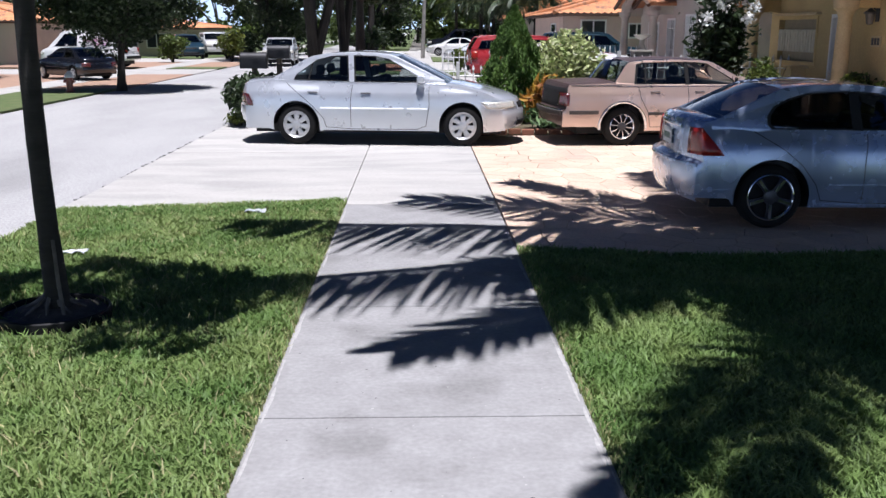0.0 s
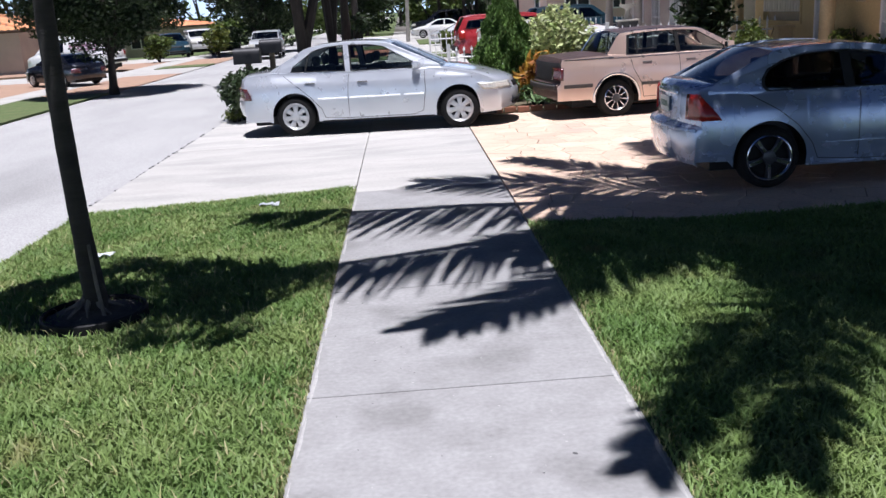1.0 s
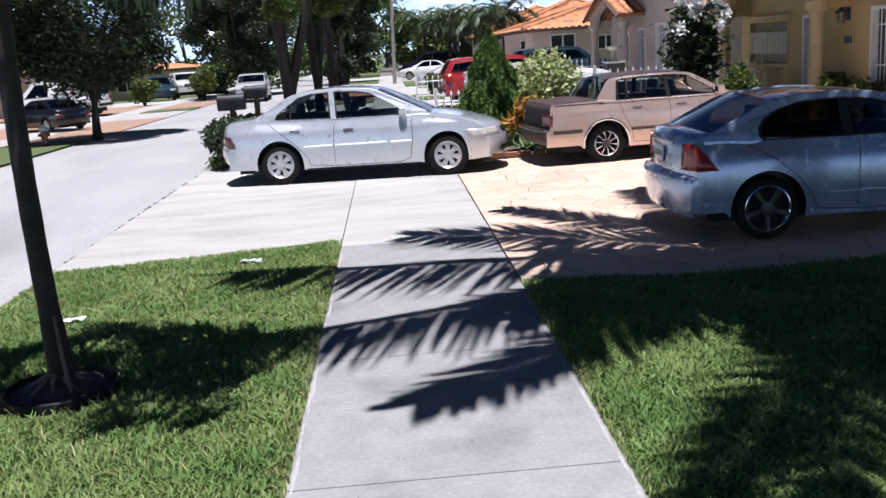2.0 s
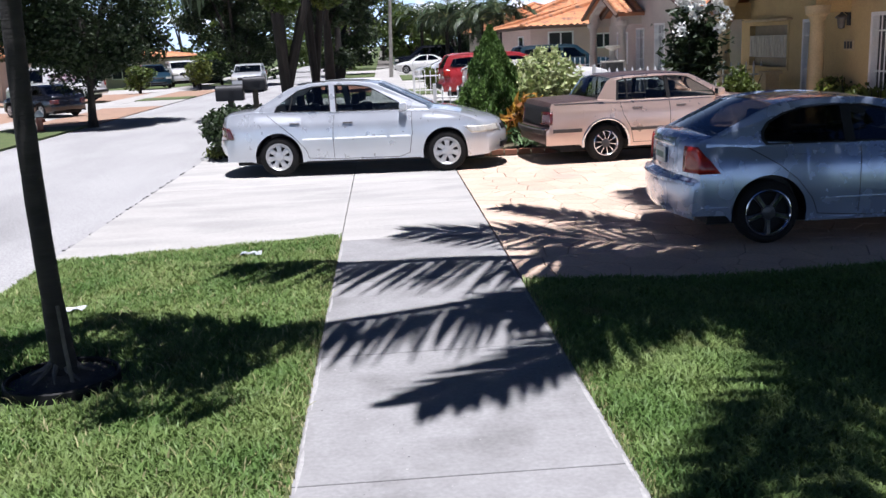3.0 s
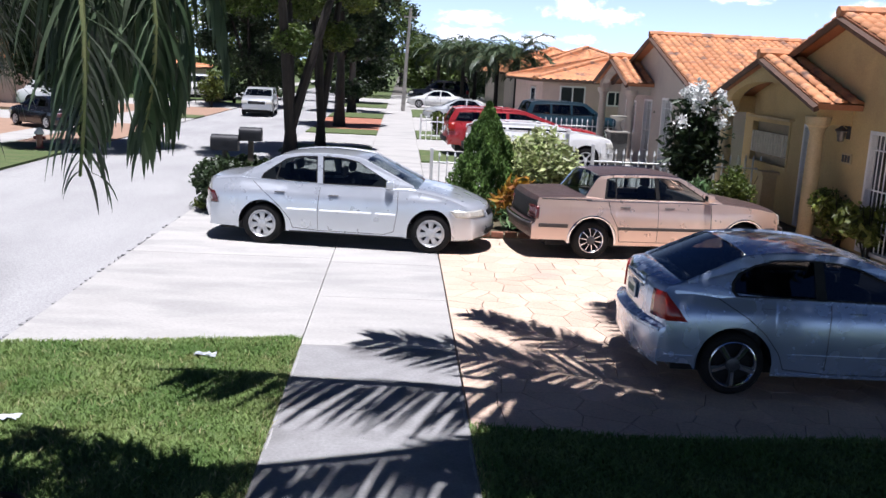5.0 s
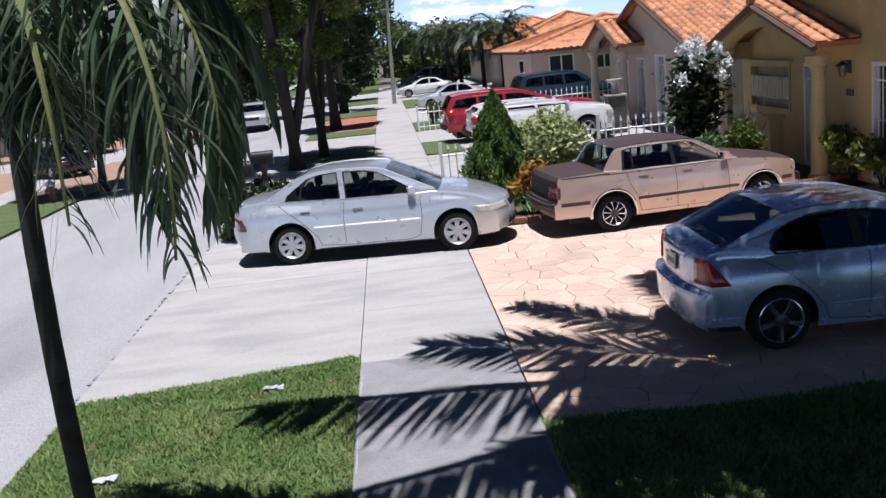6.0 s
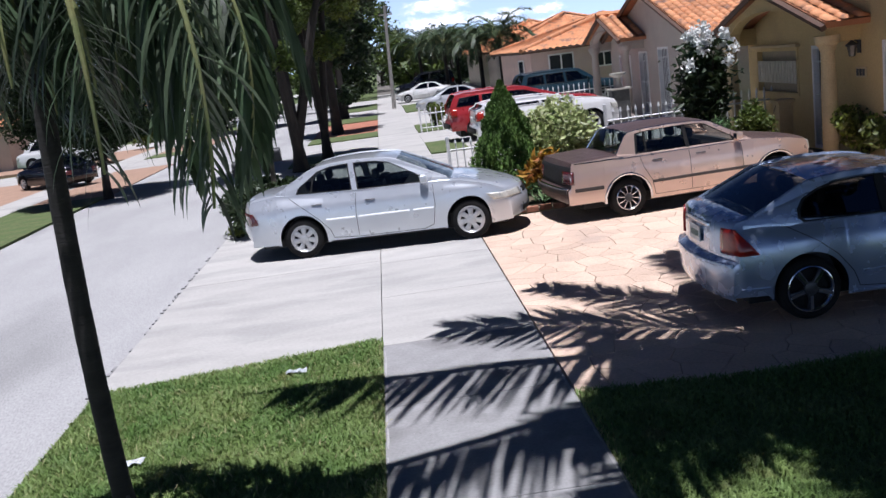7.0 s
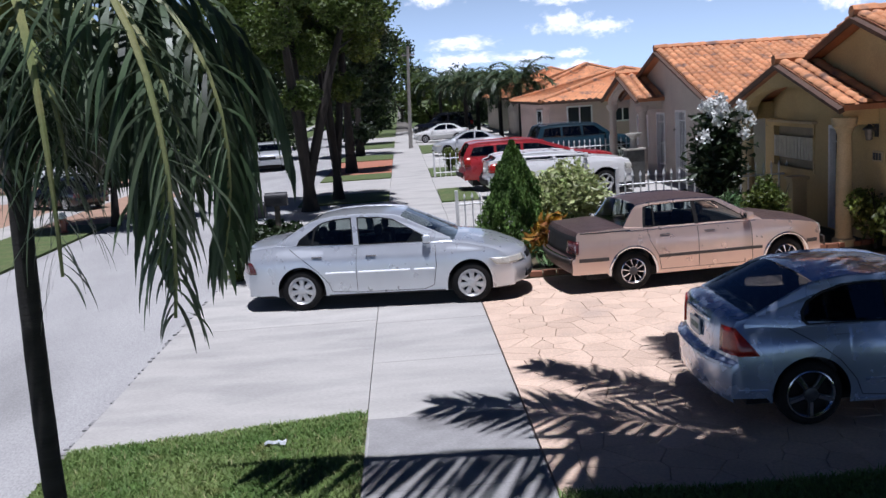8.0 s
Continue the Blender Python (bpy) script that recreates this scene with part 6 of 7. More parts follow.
# flowering tree by the house
root = empty("frangipani", Matrix.Translation((6.05, 19.0, 0)), "small dark-leaved tree topped with white blossom clusters", "tree")
g = np.random.default_rng(51)
for k in range(9):
    a = 2 * math.pi * k / 9
    bm = bmesh.new()
    e = Vector((0.5 * math.cos(a), 0.45 * math.sin(a), 1.9 + 0.2 * math.sin(3 * a)))
    tube(bm, [Vector((0, 0, -0.05)), Vector((0.1 * math.cos(a), 0.1 * math.sin(a), 0.7)), e], [0.035, 0.03, 0.012], 6)
    part("stem", bm, BARK, root)
c = g.normal(0, 1, (2200, 3)) * [0.23, 0.23, 0.46] + [0, 0, 1.45]
c[:, 2] = np.clip(c[:, 2], 0.25, 2.3)
ob = new("foliage", leaf_mesh("foliage", c, 0.2, 0.2, 0.4, LEAF_DARK, 52))
ob.parent = root
for k in range(19):
    a, rr = g.uniform(0, 6.28), g.uniform(0.05, 0.72)
    p = np.array([rr * math.cos(a), rr * math.sin(a), 2.16 + 0.42 * (1 - (rr / 0.68) ** 2) + g.uniform(-0.22, 0.1)])
    ob = new("blossom", leaf_mesh("blossom", p + g.normal(0, 0.055, (60, 3)), 0.5, 0.075, 0.85, FLOWER, 60 + k))
    ob.parent = root
shrub("house_shrub", 6.35, 17.2, 1.0, 0.8, 1.25, 2600, 0.10, 47, "bright green leafy shrub beside the house wall", LEAF_YELLOW)
shrub("house_shrub", 5.75, 17.6, 0.7, 0.7, 1.15, 900, 0.13, 48, "bright green leafy shrub beside the house wall", BROMELIAD, up=0.9, aspect=0.25)
shrub("column_shrub", 7.75, 16.0, 1.1, 0.9, 1.15, 1500, 0.13, 49, "sprawling yellow-green shrub at the foot of a column", LEAF_YELLOW, up=0.6)
shrub("column_shrub", 7.8, 15.0, 1.0, 0.8, 1.0, 1000, 0.15, 50, "sprawling yellow-green shrub at the foot of a wall", LEAF_YELLOW, up=0.6)

# hedge and mailboxes at the road
shrub("verge_hedge", -3.2, 17.6, 0.9, 2.2, 0.95, 4200, 0.12, 53, "low dark hedge of mixed leaves at the road edge", LEAF_DARK, lumps=24)
shrub("verge_hedge", -2.75, 18.6, 0.9, 0.9, 0.95, 1800, 0.13, 54, "low dark hedge of mixed leaves behind the mailboxes", LEAF_DARK, lumps=18)
shrub("verge_weeds", -3.3, 17.1, 0.6, 0.5, 0.28, 500, 0.1, 55, "yellow-green weeds at the end of the hedge", LEAF_YELLOW, up=0.8, aspect=0.25)
MAILBOX = mat("mailbox_metal", (0.02, 0.02, 0.022), (0.014, 0.014, 0.016), 6, 0.5, 0.3)
POST_WOOD = mat("post_wood", (0.16, 0.13, 0.10), (0.11, 0.09, 0.07), 6, 0.9, bump=0.4, bscale=40, stretch=(1, 1, 0.3))


def mailbox(x, y, z, w, l, h, turn, label, post=True):
    root = empty("mailbox", Matrix.Translation((x, y, 0)) @ Matrix.Rotation(radians(turn), 4, "Z"), label, "mailbox", "mailboxes")
    bm = bmesh.new()
    ring = [(-w / 2, 0), (w / 2, 0), (w / 2, h * 0.55)] + [(w / 2 * math.cos(t), h * 0.55 + h * 0.45 * math.sin(t)) for t in np.linspace(0.2, math.pi - 0.2, 9)] + [(-w / 2, h * 0.55)]
    fa = [bm.verts.new((-l / 2, a, z + b)) for a, b in ring]
    fb = [bm.verts.new((l / 2, a, z + b)) for a, b in ring]
    bm.faces.new(fa)
    bm.faces.new(fb[::-1])
    for i in range(len(ring)):
        j = (i + 1) % len(ring)
        bm.faces.new((fa[i], fa[j], fb[j], fb[i]))
    part("box", bm, MAILBOX, root, smooth=True)
    bm = bmesh.new()
    box(bm, -l / 2 - 0.012, -l / 2, -w / 2 + 0.01, w / 2 - 0.01, z + 0.01, z + h * 0.85, 0.006)
    part("door", bm, MAILBOX, root)
    bm = bmesh.new()
    box(bm, -0.05, 0.05, -0.05, 0.05, -0.05, z, 0.008)
    part("post", bm, POST_WOOD, root)
    bm = bmesh.new()
    box(bm, -0.02, 0.1, -w / 2 - 0.012, -w / 2 - 0.004, z + h * 0.5, z + h * 0.62)
    part("flag", bm, MAILBOX, root)
    return root


mailbox(-3.15, 18.2, 0.98, 0.24, 0.5, 0.3, 0, "dark metal mailbox on a post above the hedge")
mailbox(-2.72, 18.5, 1.15, 0.2, 0.42, 0.26, 0, "small dark mailbox on a wooden post")

# litter on the lawn
crumple = random.Random(3)
PAPER = mat("paper", (0.62, 0.63, 0.64), (0.45, 0.48, 0.54), 12, 0.7)
for x, y, w, l, name, lab in ((-1.57, 8.9, 0.19, 0.07, "paper_scrap", "crumpled white paper scrap lying on the grass"), (-2.69, 7.3, 0.19, 0.1, "plastic_wrapper", "crumpled pale plastic wrapper on the grass by the palm")):
    bm = bmesh.new()
    rows = []
    for i in range(7):
        rows.append([bm.verts.new((w * (i / 6 - 0.5) + crumple.uniform(-0.01, 0.01), l * (j / 4 - 0.5) + crumple.uniform(-0.01, 0.01), 0.06 + crumple.uniform(0, 0.03))) for j in range(5)])
    for u, v in zip(rows, rows[1:]):
        for j in range(4):
            bm.faces.new((u[j], u[j + 1], v[j + 1], v[j]))
    ob = part(name, bm, PAPER)
    ob.location = (x, y, -0.03)
    md = ob.modifiers.new("thick", "SOLIDIFY")
    md.thickness = 0.004
    tagged(ob, lab, "litter")

# mulch, edging band and roots round the palm's foot
root = empty("palm_edging", Matrix.Translation((-2.25, 5.78, 0)), "low black edging band filled with dark mulch and dead roots", "edging")
MULCH = mat("dark_mulch", (0.05, 0.042, 0.036), (0.09, 0.075, 0.06), 9, 0.95, bump=0.9, bscale=35, spread=0.3)
ROOT = mat("dry_root", (0.17, 0.15, 0.13), (0.10, 0.09, 0.08), 9, 0.9, bump=0.5, bscale=40, spread=0.25)
bm = bmesh.new()
lathe(bm, [(0.0, 0.31), (0.03, 0.30), (0.045, 0.22), (0.07, 0.12), (0.08, 0.001)], 26, "z")
for v in bm.verts:
    v.co.z += 0.018 * noise.noise(v.co * 14)
part("mulch", bm, MULCH, root, smooth=True)
bm = bmesh.new()
lathe(bm, [(-0.03, 0.305), (0.05, 0.312), (0.058, 0.32), (0.05, 0.328), (-0.03, 0.335)], 40, "z")
part("edging_band", bm, BLACK_PLASTIC, root, "black plastic lawn edging", smooth=True)
for k in range(8):
    a = 2 * math.pi * k / 8 + random.uniform(-0.2, 0.2)
    far = random.uniform(0.13, 0.2)
    bm = bmesh.new()
    tube(bm, [(0.05 * math.cos(a), 0.05 * math.sin(a), 0.14), (0.10 * math.cos(a), 0.10 * math.sin(a), 0.10), (far * math.cos(a + 0.15), far * math.sin(a + 0.15), 0.06)], [0.018, 0.014, 0.006], 6)
    part("root", bm, ROOT, root, "pale dry root", smooth=True)
root = empty("garden_stake", Matrix.Translation((-2.22, 5.78, 0)), "thin grey wooden stake leaning against the palm", "stake")
bm = bmesh.new()
tube(bm, [(0.08, -0.14, 0.02), (0.05, -0.11, 0.25), (0.03, -0.08, 0.5)], [0.013, 0.012, 0.011], 7)
part("rod", bm, ROOT, root, smooth=True)

# utility pole
POLE = mat("pole_concrete", (0.38, 0.36, 0.33), (0.32, 0.3, 0.28), 3, 0.9)
root = empty("utility_pole", Matrix.Translation((0.25, 56.0, 0)), "slender grey concrete utility pole beside the pavement", "pole")
bm = bmesh.new()
tube(bm, [(0, 0, -0.1), (0.12, 0, 3.4), (0.24, 0, 6.0)], [0.13, 0.10, 0.08], 10)
part("shaft", bm, POLE, root, smooth=True)
bm = bmesh.new()
box(bm, -0.16, 0.62, -0.04, 0.04, 5.45, 5.53)
part("crossarm", bm, POLE, root)
for k in range(3):
    bm = bmesh.new()
    lathe(bm, [(5.53, 0.03), (5.6, 0.05), (5.63, 0.02)], 8, "z", (-0.1 + k * 0.33, 0, 0))
    part("insulator", bm, MAILBOX, root)

# hydrant across the road
root = empty("fire_hydrant", Matrix.Translation((-9.6, 26.0, 0)), "short dark hydrant with a white cap on the verge", "hydrant")
bm = bmesh.new()
lathe(bm, [(0, 0.13), (0.05, 0.13), (0.06, 0.09), (0.38, 0.09), (0.4, 0.12)], 12, "z")
part("barrel", bm, RUST_PAINT, root)
bm = bmesh.new()
lathe(bm, [(0.4, 0.125), (0.46, 0.12), (0.54, 0.07), (0.58, 0.02)], 12, "z")
part("cap", bm, WHITE_PAINT, root)
bm = bmesh.new()
tube(bm, [(-0.15, 0, 0.3), (0.15, 0, 0.3)], 0.045, 8)
part("outlet", bm, RUST_PAINT, root)


# ---- white van ----
def van(x, y, heading):
    s = suv_spec(WHITE_PAINT, 5.0, 1.9, 1.95)
    s["profile"] = [p for p in s["profile"] if p[0] < 2.5] + [(4.0, 1.06), (4.5, 1.02), (4.85, 0.92), (4.94, 0.78), (4.99, 0.6), (5.0, 0.45), (4.96, 0.35)]
    s["cabin"] = s["cabin"][:6] + [(2.9, 1.945, "p"), (3.5, 1.9, "p"), (3.6, 1.86, "w"), (4.35, 1.08, "w"), (4.42, 1.03, "p")]
    s["windows"] = [[(2.75, 1.12), (2.75, 1.78), (3.45, 1.76), (4.0, 1.14), (4.02, 1.10)]]
    s["strips"] = []
    s["seams"] = [[(1.2, 1.04), (1.2, 0.4)], [(3.1, 1.04), (3.1, 0.4)]]
    root = car("white_van", "white panel van with a faded purple sign on its side", "van", s, place_car(x, y, heading, 2.3, 0) @ Matrix.Scale(0.84, 4))
    PURPLE = mat("faded_purple", (0.42, 0.25, 0.42), (0.5, 0.3, 0.35), 4, 0.6)
    for i, (a, b, z0, z1) in enumerate(((0.6, 2.4, 1.35, 1.5), (0.9, 1.9, 1.18, 1.28))):
        for sgn in (1, -1):
            bm = bmesh.new()
            yy = sgn * (1.9 / 2 * 0.945 - (z0 - 1.05) * 0.24 + 0.03)
            box(bm, a, b, yy - 0.02, yy + 0.02, z0, z1)
            part("sign_bar", bm, PURPLE, root)
    return root


van(-15.1, 43.0, 172)

# ---- distant houses ----
def hip_house(name, x0, x1, y0, y1, eave, top, wall, label, windows=(), base=0.0):
    root = empty(name, Matrix.Translation((0, 0, base)), label, "house")
    bm = bmesh.new()
    box(bm, x0, x1, y0, y1, 0, eave)
    part("wall", bm, wall, root)
    o = 0.5
    short = min(x1 - x0, y1 - y0) / 2
    along_x = (x1 - x0) > (y1 - y0)
    my, mx = (y0 + y1) / 2, (x0 + x1) / 2
    if along_x:
        r0, r1 = Vector((x0 + short, my, top)), Vector((x1 - short, my, top))
    else:
        r0, r1 = Vector((mx, y0 + short, top)), Vector((mx, y1 - short, top))
    c = [Vector((x0 - o, y0 - o, eave - 0.05)), Vector((x1 + o, y0 - o, eave - 0.05)), Vector((x1 + o, y1 + o, eave - 0.05)), Vector((x0 - o, y1 + o, eave - 0.05))]
    if along_x:
        faces = [(c[0], c[1], r1, r0), (c[2], c[3], r0, r1), (c[3], c[0], r0, r0), (c[1], c[2], r1, r1)]
    else:
        faces = [(c[1], c[2], r1, r0), (c[3], c[0], r0, r1), (c[0], c[1], r0, r0), (c[2], c[3], r1, r1)]
    for a, b, d, e in faces:
        # ribbed slope: rows of barrel tiles as ridges running down the slope
        n = max(6, int((b - a).length / 0.3))
        V, F = [], []
        for i in range(n * 2 + 1):
            t = i / (n * 2)
            lo, hi = a.lerp(b, t), e.lerp(d, t)
            up = Vector((0, 0, 0.07 if i % 2 else 0.0))
            V += [lo + up, hi + up * 0.6]
        for i in range(n * 2):
            F.append((2 * i, 2 * i + 2, 2 * i + 3, 2 * i + 1))
        from_data("roof_slope", V, F, TILE, root)
    for p, q in ((c[0], r0), (c[3], r0 if along_x else r1), (c[1], r1 if along_x else r0), (c[2], r1), (r0, r1)):
        if (q - p).length > 0.3:
            ridge_caps(root, p + Vector((0, 0, 0.05)), q + Vector((0, 0, 0.05)), False)
    bm = bmesh.new()
    box(bm, x0 - o, x1 + o, y0 - o, y1 + o, eave - 0.16, eave - 0.06)
    part("soffit", bm, FASCIA, root)
    for axis, at, a, b, z0, z1 in windows:
        w = new("window")
        w.parent = root
        for nm, g0, g1, mt in (("frame", 0.0, 0.05, WHITE_METAL), ("pane", 0.05, 0.06, WINDOW_GLASS)):
            bm = bmesh.new()
            e = g1 - 0.03
            if axis == "y":
                if nm == "frame":
                    for u0, u1, v0, v1 in ((a, b, z0, z0 + 0.07), (a, b, z1 - 0.07, z1), (a, a + 0.07, z0 + 0.07, z1 - 0.07), (b - 0.07, b, z0 + 0.07, z1 - 0.07), ((a + b) / 2 - 0.03, (a + b) / 2 + 0.03, z0 + 0.07, z1 - 0.07)):
                        box(bm, u0, u1, at - 0.05, at + 0.01, v0, v1)
                else:
                    box(bm, a + 0.05, b - 0.05, at - 0.02, at + 0.01, z0 + 0.05, z1 - 0.05)
            else:
                s = 1 if at > 0 else -1
                if nm == "frame":
                    for u0, u1, v0, v1 in ((a, b, z0, z0 + 0.07), (a, b, z1 - 0.07, z1), (a, a + 0.07, z0 + 0.07, z1 - 0.07), (b - 0.07, b, z0 + 0.07, z1 - 0.07)):
                        box(bm, at - 0.05, at + 0.05, u0, u1, v0, v1)
                else:
                    box(bm, at - 0.03, at + 0.03, a + 0.05, b - 0.05, z0 + 0.05, z1 - 0.05)
            part(nm, bm, mt, w)
    return root


hip_house("pink_house", 6.6, 16.0, 43.0, 53.0, 2.45, 3.75, STUCCO_PINK, "pinkish stucco house with a low hipped tile roof", windows=(("y", 43.0, 7.4, 8.6, 1.1, 2.15), ("y", 43.0, 9.6, 10.4, 1.3, 2.0), ("x", 6.6, 45.0, 46.6, 0.9, 2.0)))
hip_house("far_house", 7.5, 17.0, 57.0, 67.0, 2.6, 4.4, STUCCO_PALE, "distant stucco house with an orange hipped roof", windows=(("x", 7.5, 59.0, 60.5, 0.9, 2.0),))
hip_house("far_house", 7.5, 17.0, 71.0, 82.0, 2.6, 4.6, STUCCO_PALE, "distant stucco house with an orange hipped roof")
hip_house("west_house", -32.0, -18.5, 46.0, 57.0, 2.5, 3.6, STUCCO_PALE, "tan stucco house with an orange tile roof across the road", windows=(("y", 46.0, -22.0, -20.6, 0.9, 1.9), ("x", -18.5, 49.0, 50.2, 0.9, 1.9)), base=-0.4)
hip_house("west_house", -27.0, -15.6, 64.0, 76.0, 2.1, 3.0, STUCCO_PALE, "tan stucco house with an orange tile roof across the road", windows=(("y", 64.0, -18.4, -17.0, 0.7, 1.7),), base=-0.3)

# ---- far trees ----
FAR_PALM_LEAF = mat("far_palm_leaf", (0.045, 0.075, 0.03), (0.065, 0.10, 0.045), 2.5, 0.5, island=0.4, fine=0, through_light=0.25)
for i, (x, y, h) in enumerate(((3.0, 74, 5.2), (5.6, 70, 4.6), (4.4, 66, 5.0), (1.6, 92, 6.4), (6.2, 60, 4.4), (7.0, 56, 4.8), (9, 100, 5.6))):
    palm("far_palm", x, y, h * 0.62, 0.14, 22, 2.6, 70 + i, "distant feather palm above the parked cars", hang=0.7, pairs=22, leaflet=0.8, width=0.10, shaft=0.5, group="far palms", leaf=FAR_PALM_LEAF)
k = 0
for x, y, h, s in ((2.6, 80, 4.6, 2.6), (6.5, 86, 4.8, 3.0), (10.0, 98, 5.2, 3.2), (-3.0, 78, 9.5, 4.0), (-2.5, 95, 10, 4.5), (-9.2, 64, 8.0, 3.0), (-11.5, 80, 9, 4.5), (-17.5, 33, 6.0, 2.6), (-24, 60, 8, 4), (-8, 112, 8, 5), (0, 118, 7, 5), (9, 118, 5.5, 5), (-20, 95, 8, 6), (-32, 80, 9, 6), (17, 120, 5.5, 5), (-13.5, 17.0, 6.0, 3.0)):
    tree("far_tree", x, y, h, h * 0.2, 0.22, s, 2600, 0.36 if y < 80 else 0.55, 100 + k, "dark broadleaf tree in the distance", LEAF_DARK if k % 3 else LEAF, low=0.3, group="far trees", clumps=22)
    k += 1
shrub("far_shrub", 1.6, 37.5, 0.9, 0.9, 1.1, 900, 0.16, 80, "round yellow-green bush by a driveway", LEAF_YELLOW)
shrub("far_shrub", -10.0, 50.5, 1.6, 1.6, 1.9, 1200, 0.2, 81, "round bright green bush across the road", LEAF_YELLOW)
shrub("far_shrub", -12.9, 49.5, 1.7, 1.4, 1.5, 1100, 0.2, 82, "green hedge in front of a house across the road", LEAF)

# ---- clouds ----
def cloud_mat():
    """A glowing white vapour, thick in the middle and frayed towards its rim."""
    m = bpy.data.materials.new("cloud")
    m.use_nodes = True
    n, l = m.node_tree.nodes, m.node_tree.links
    n.remove(n["Principled BSDF"])
    tc, info, add = n.new("ShaderNodeTexCoord"), n.new("ShaderNodeObjectInfo"), n.new("ShaderNodeVectorMath")
    t = n.new("ShaderNodeTexNoise")
    t.noise_dimensions = "4D"
    t.inputs["Scale"].default_value, t.inputs["Detail"].default_value, t.inputs["Roughness"].default_value = 2.2, 7.0, 0.6
    w = n.new("ShaderNodeMath")
    w.operation = "MULTIPLY"
    w.inputs[1].default_value = 90.0
    l.new(info.outputs["Random"], w.inputs[0])
    l.new(w.outputs[0], t.inputs["W"])
    l.new(tc.outputs["Object"], t.inputs["Vector"])
    ln = n.new("ShaderNodeVectorMath")
    ln.operation = "LENGTH"
    sc = n.new("ShaderNodeMapping")
    sc.inputs["Scale"].default_value = (0.5, 1.0, 1.0)
    l.new(tc.outputs["Object"], sc.inputs["Vector"])
    l.new(sc.outputs[0], ln.inputs[0])
    fall = n.new("ShaderNodeMath")
    fall.operation = "MULTIPLY_ADD"
    fall.inputs[1].default_value, fall.inputs[2].default_value = -0.62, 0.42
    l.new(ln.outputs["Value"], fall.inputs[0])
    su = n.new("ShaderNodeMath")
    su.operation = "ADD"
    l.new(t.outputs["Fac"], su.inputs[0])
    l.new(fall.outputs[0], su.inputs[1])
    r = n.new("ShaderNodeMapRange")
    r.interpolation_type = "SMOOTHSTEP"
    r.inputs["From Min"].default_value, r.inputs["From Max"].default_value, r.inputs["To Max"].default_value = 0.50, 0.82, 0.95
    l.new(su.outputs[0], r.inputs["Value"])
    e, tr, mx = n.new("ShaderNodeEmission"), n.new("ShaderNodeBsdfTransparent"), n.new("ShaderNodeMixShader")
    e.inputs[0].default_value, e.inputs[1].default_value = (0.97, 0.98, 1.0, 1), 1.15
    l.new(r.outputs[0], mx.inputs[0])
    l.new(tr.outputs[0], mx.inputs[1])
    l.new(e.outputs[0], mx.inputs[2])
    l.new(mx.outputs[0], n["Material Output"].inputs[0])
    return m


CLOUD = cloud_mat()


# ---- glowing haze ring, added all round the horizon to brighten the low sky ----
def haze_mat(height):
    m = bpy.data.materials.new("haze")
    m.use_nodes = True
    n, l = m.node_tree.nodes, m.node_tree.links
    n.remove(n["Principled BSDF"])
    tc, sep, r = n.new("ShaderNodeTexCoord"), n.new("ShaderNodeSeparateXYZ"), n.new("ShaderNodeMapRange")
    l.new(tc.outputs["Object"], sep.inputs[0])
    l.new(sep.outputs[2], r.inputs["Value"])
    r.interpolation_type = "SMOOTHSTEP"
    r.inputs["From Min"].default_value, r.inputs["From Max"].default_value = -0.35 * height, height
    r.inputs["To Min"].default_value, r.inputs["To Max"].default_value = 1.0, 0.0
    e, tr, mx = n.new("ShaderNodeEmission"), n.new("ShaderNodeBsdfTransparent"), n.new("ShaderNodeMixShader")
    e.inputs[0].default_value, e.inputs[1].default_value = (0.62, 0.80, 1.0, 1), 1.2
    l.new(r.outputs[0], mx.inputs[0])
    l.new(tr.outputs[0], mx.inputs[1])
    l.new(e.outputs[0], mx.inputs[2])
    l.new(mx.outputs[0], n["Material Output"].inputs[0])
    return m


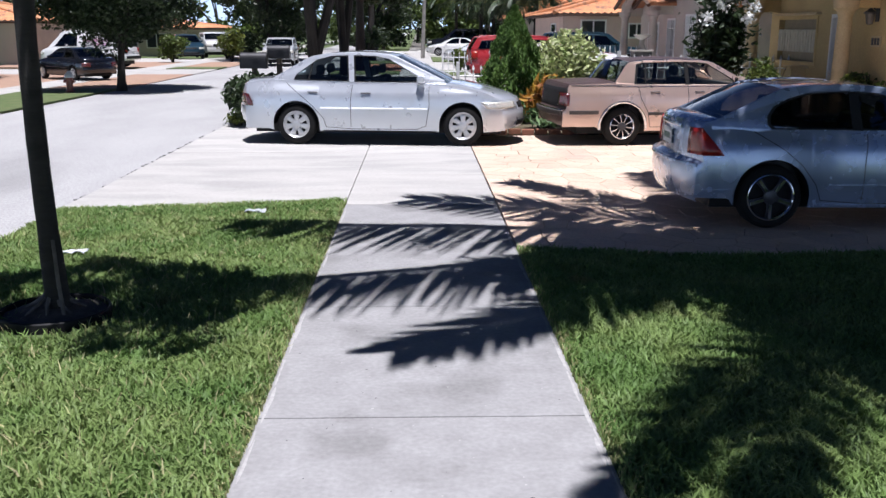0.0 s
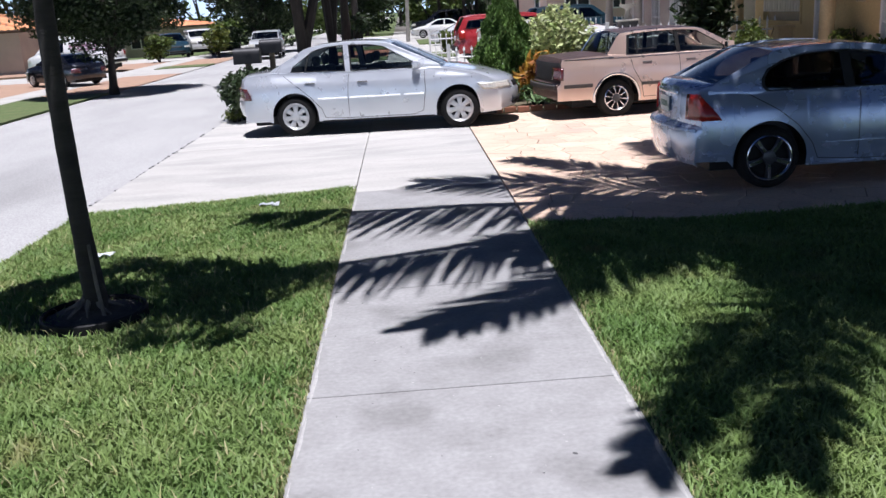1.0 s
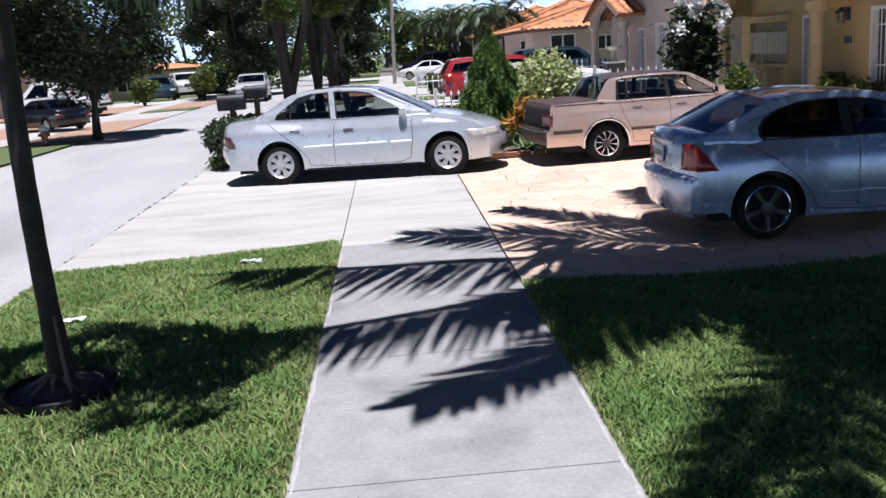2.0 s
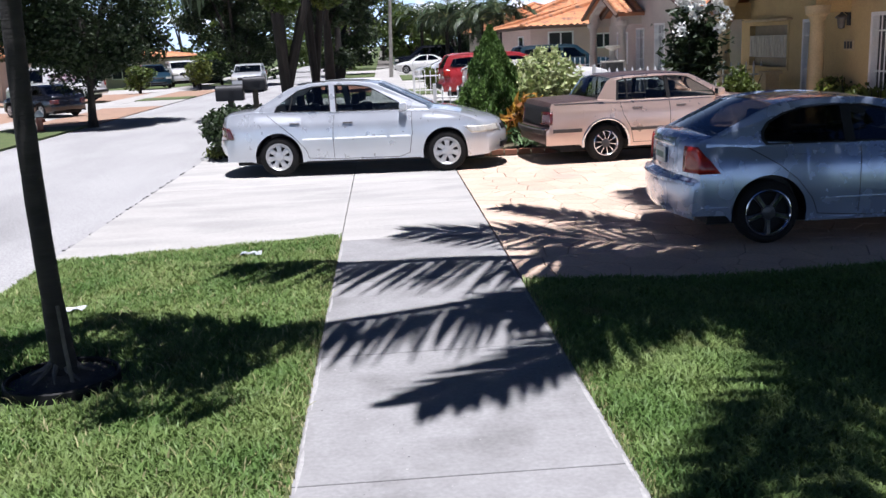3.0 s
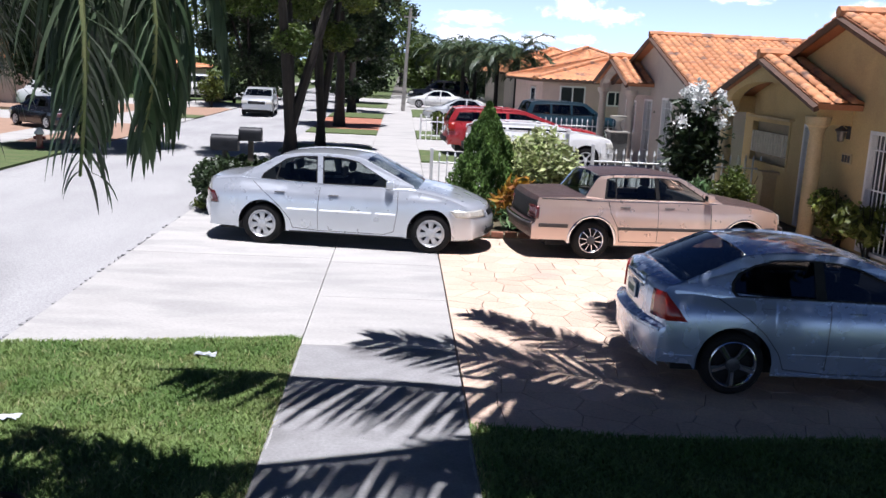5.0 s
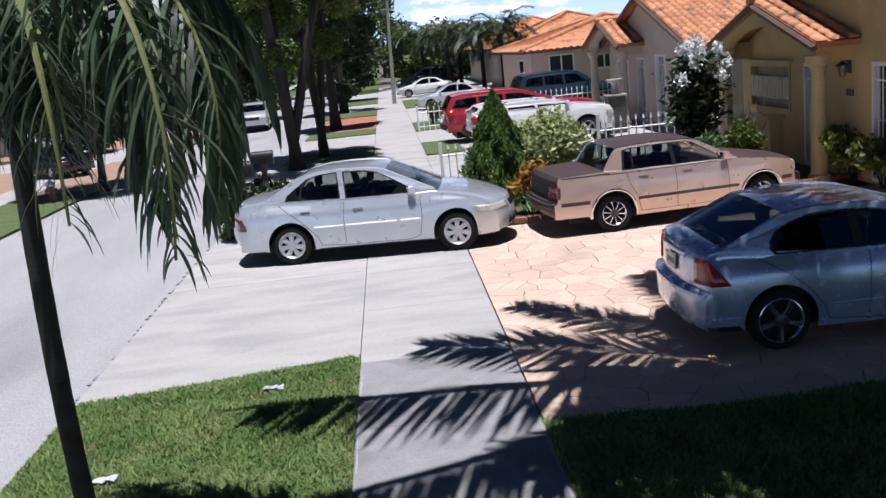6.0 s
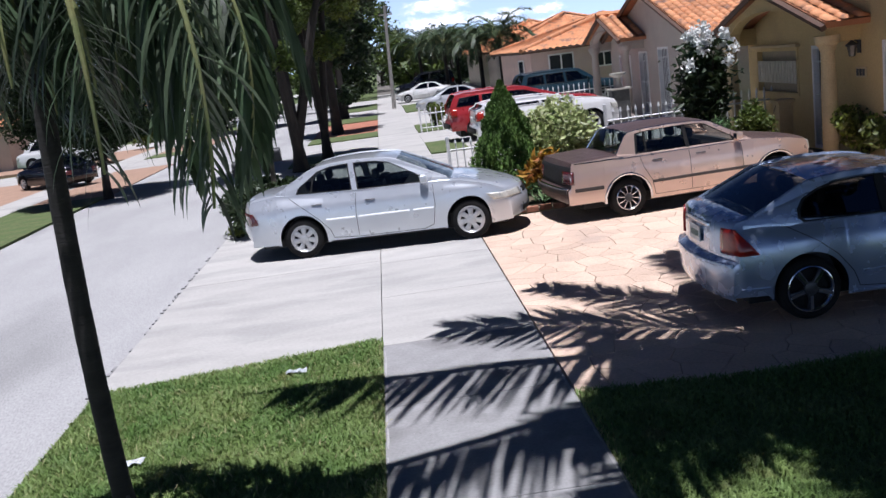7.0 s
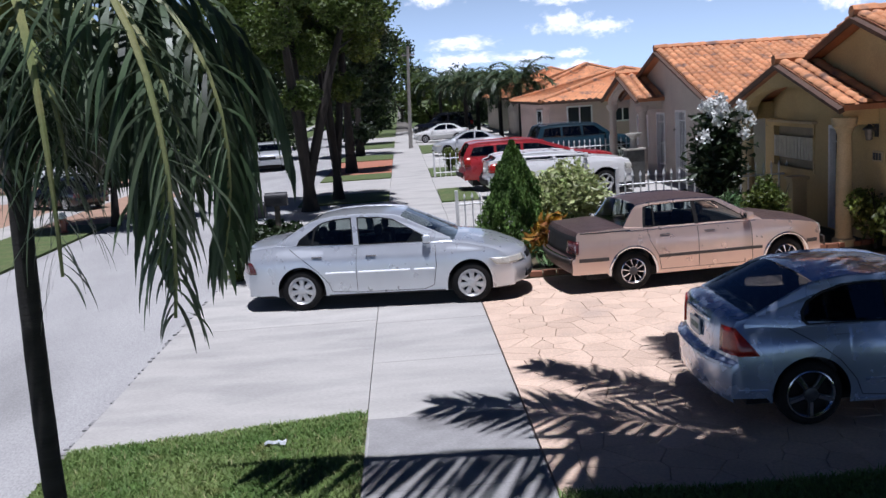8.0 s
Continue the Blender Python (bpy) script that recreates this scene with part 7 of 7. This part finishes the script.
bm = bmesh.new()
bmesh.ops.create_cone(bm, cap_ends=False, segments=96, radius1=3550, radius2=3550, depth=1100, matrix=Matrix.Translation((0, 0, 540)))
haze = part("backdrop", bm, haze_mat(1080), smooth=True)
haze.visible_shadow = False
tagged(haze, "glowing pale blue haze ring added to brighten the sky above the horizon", "sky", "", "structure")
bm = bmesh.new()
bmesh.ops.create_grid(bm, x_segments=8, y_segments=4, size=1.0)
for v in bm.verts:
    v.co.x *= 2.0
    v.co = Vector((v.co.x, 0.12 * v.co.x**2, v.co.y))
cloud_sheet = part("cloud", bm, CLOUD)
rngc = random.Random(9)
for k in range(60):
    az = radians(rngc.uniform(-50, 50))
    f = rngc.uniform(0, 1)
    el = radians(1.2 + 13 * f**1.6)
    d = 3300
    size = rngc.uniform(45, 90) * (0.8 + 0.9 * f)
    ob = cloud_sheet if k == 0 else new("cloud", cloud_sheet.data)
    ob.matrix_world = Matrix.Translation((d * math.sin(az) * math.cos(el), d * math.cos(az) * math.cos(el), d * math.sin(el))) @ Matrix.Rotation(-az, 4, "Z") @ Matrix.Diagonal((size * rngc.uniform(0.8, 1.5), size, size * rngc.uniform(0.5, 0.8), 1))
    ob.visible_shadow = False
    tagged(ob, "small white fair-weather cloud in the blue sky", "cloud", "clouds", "structure")


# pillar with a round white bowl in the neighbouring garden
root = empty("garden_fountain", Matrix.Translation((6.55, 27.6, 0)), "dark stone pillar topped by a round white shell bowl", "fountain")
STONE_DARK = mat("dark_stone", (0.10, 0.10, 0.095), (0.07, 0.07, 0.068), 5, 0.85, bump=0.4, bscale=30)
STONE_WHITE = mat("white_stone", (0.42, 0.39, 0.34), (0.34, 0.32, 0.28), 6, 0.7, bump=0.2, bscale=40)
bm = bmesh.new()
box(bm, -0.26, 0.26, -0.24, 0.24, -0.05, 1.08, 0.02)
part("pillar", bm, STONE_DARK, root)
bm = bmesh.new()
box(bm, -0.31, 0.31, -0.29, 0.29, 1.08, 1.13, 0.01)
part("ledge", bm, STONE_WHITE, root)
bm = bmesh.new()
lathe(bm, [(1.14, 0.16), (1.18, 0.12), (1.3, 0.07), (1.42, 0.08), (1.46, 0.12)], 16, "z")
part("stem", bm, STONE_WHITE, root, smooth=True)
bm = bmesh.new()
lathe(bm, [(0.0, 0.05), (0.03, 0.16), (0.09, 0.24), (0.13, 0.25), (0.11, 0.22), (0.06, 0.13), (0.05, 0.01)], 22, "z", (0, 0, 1.44))
part("shell", bm, STONE_WHITE, root, smooth=True)
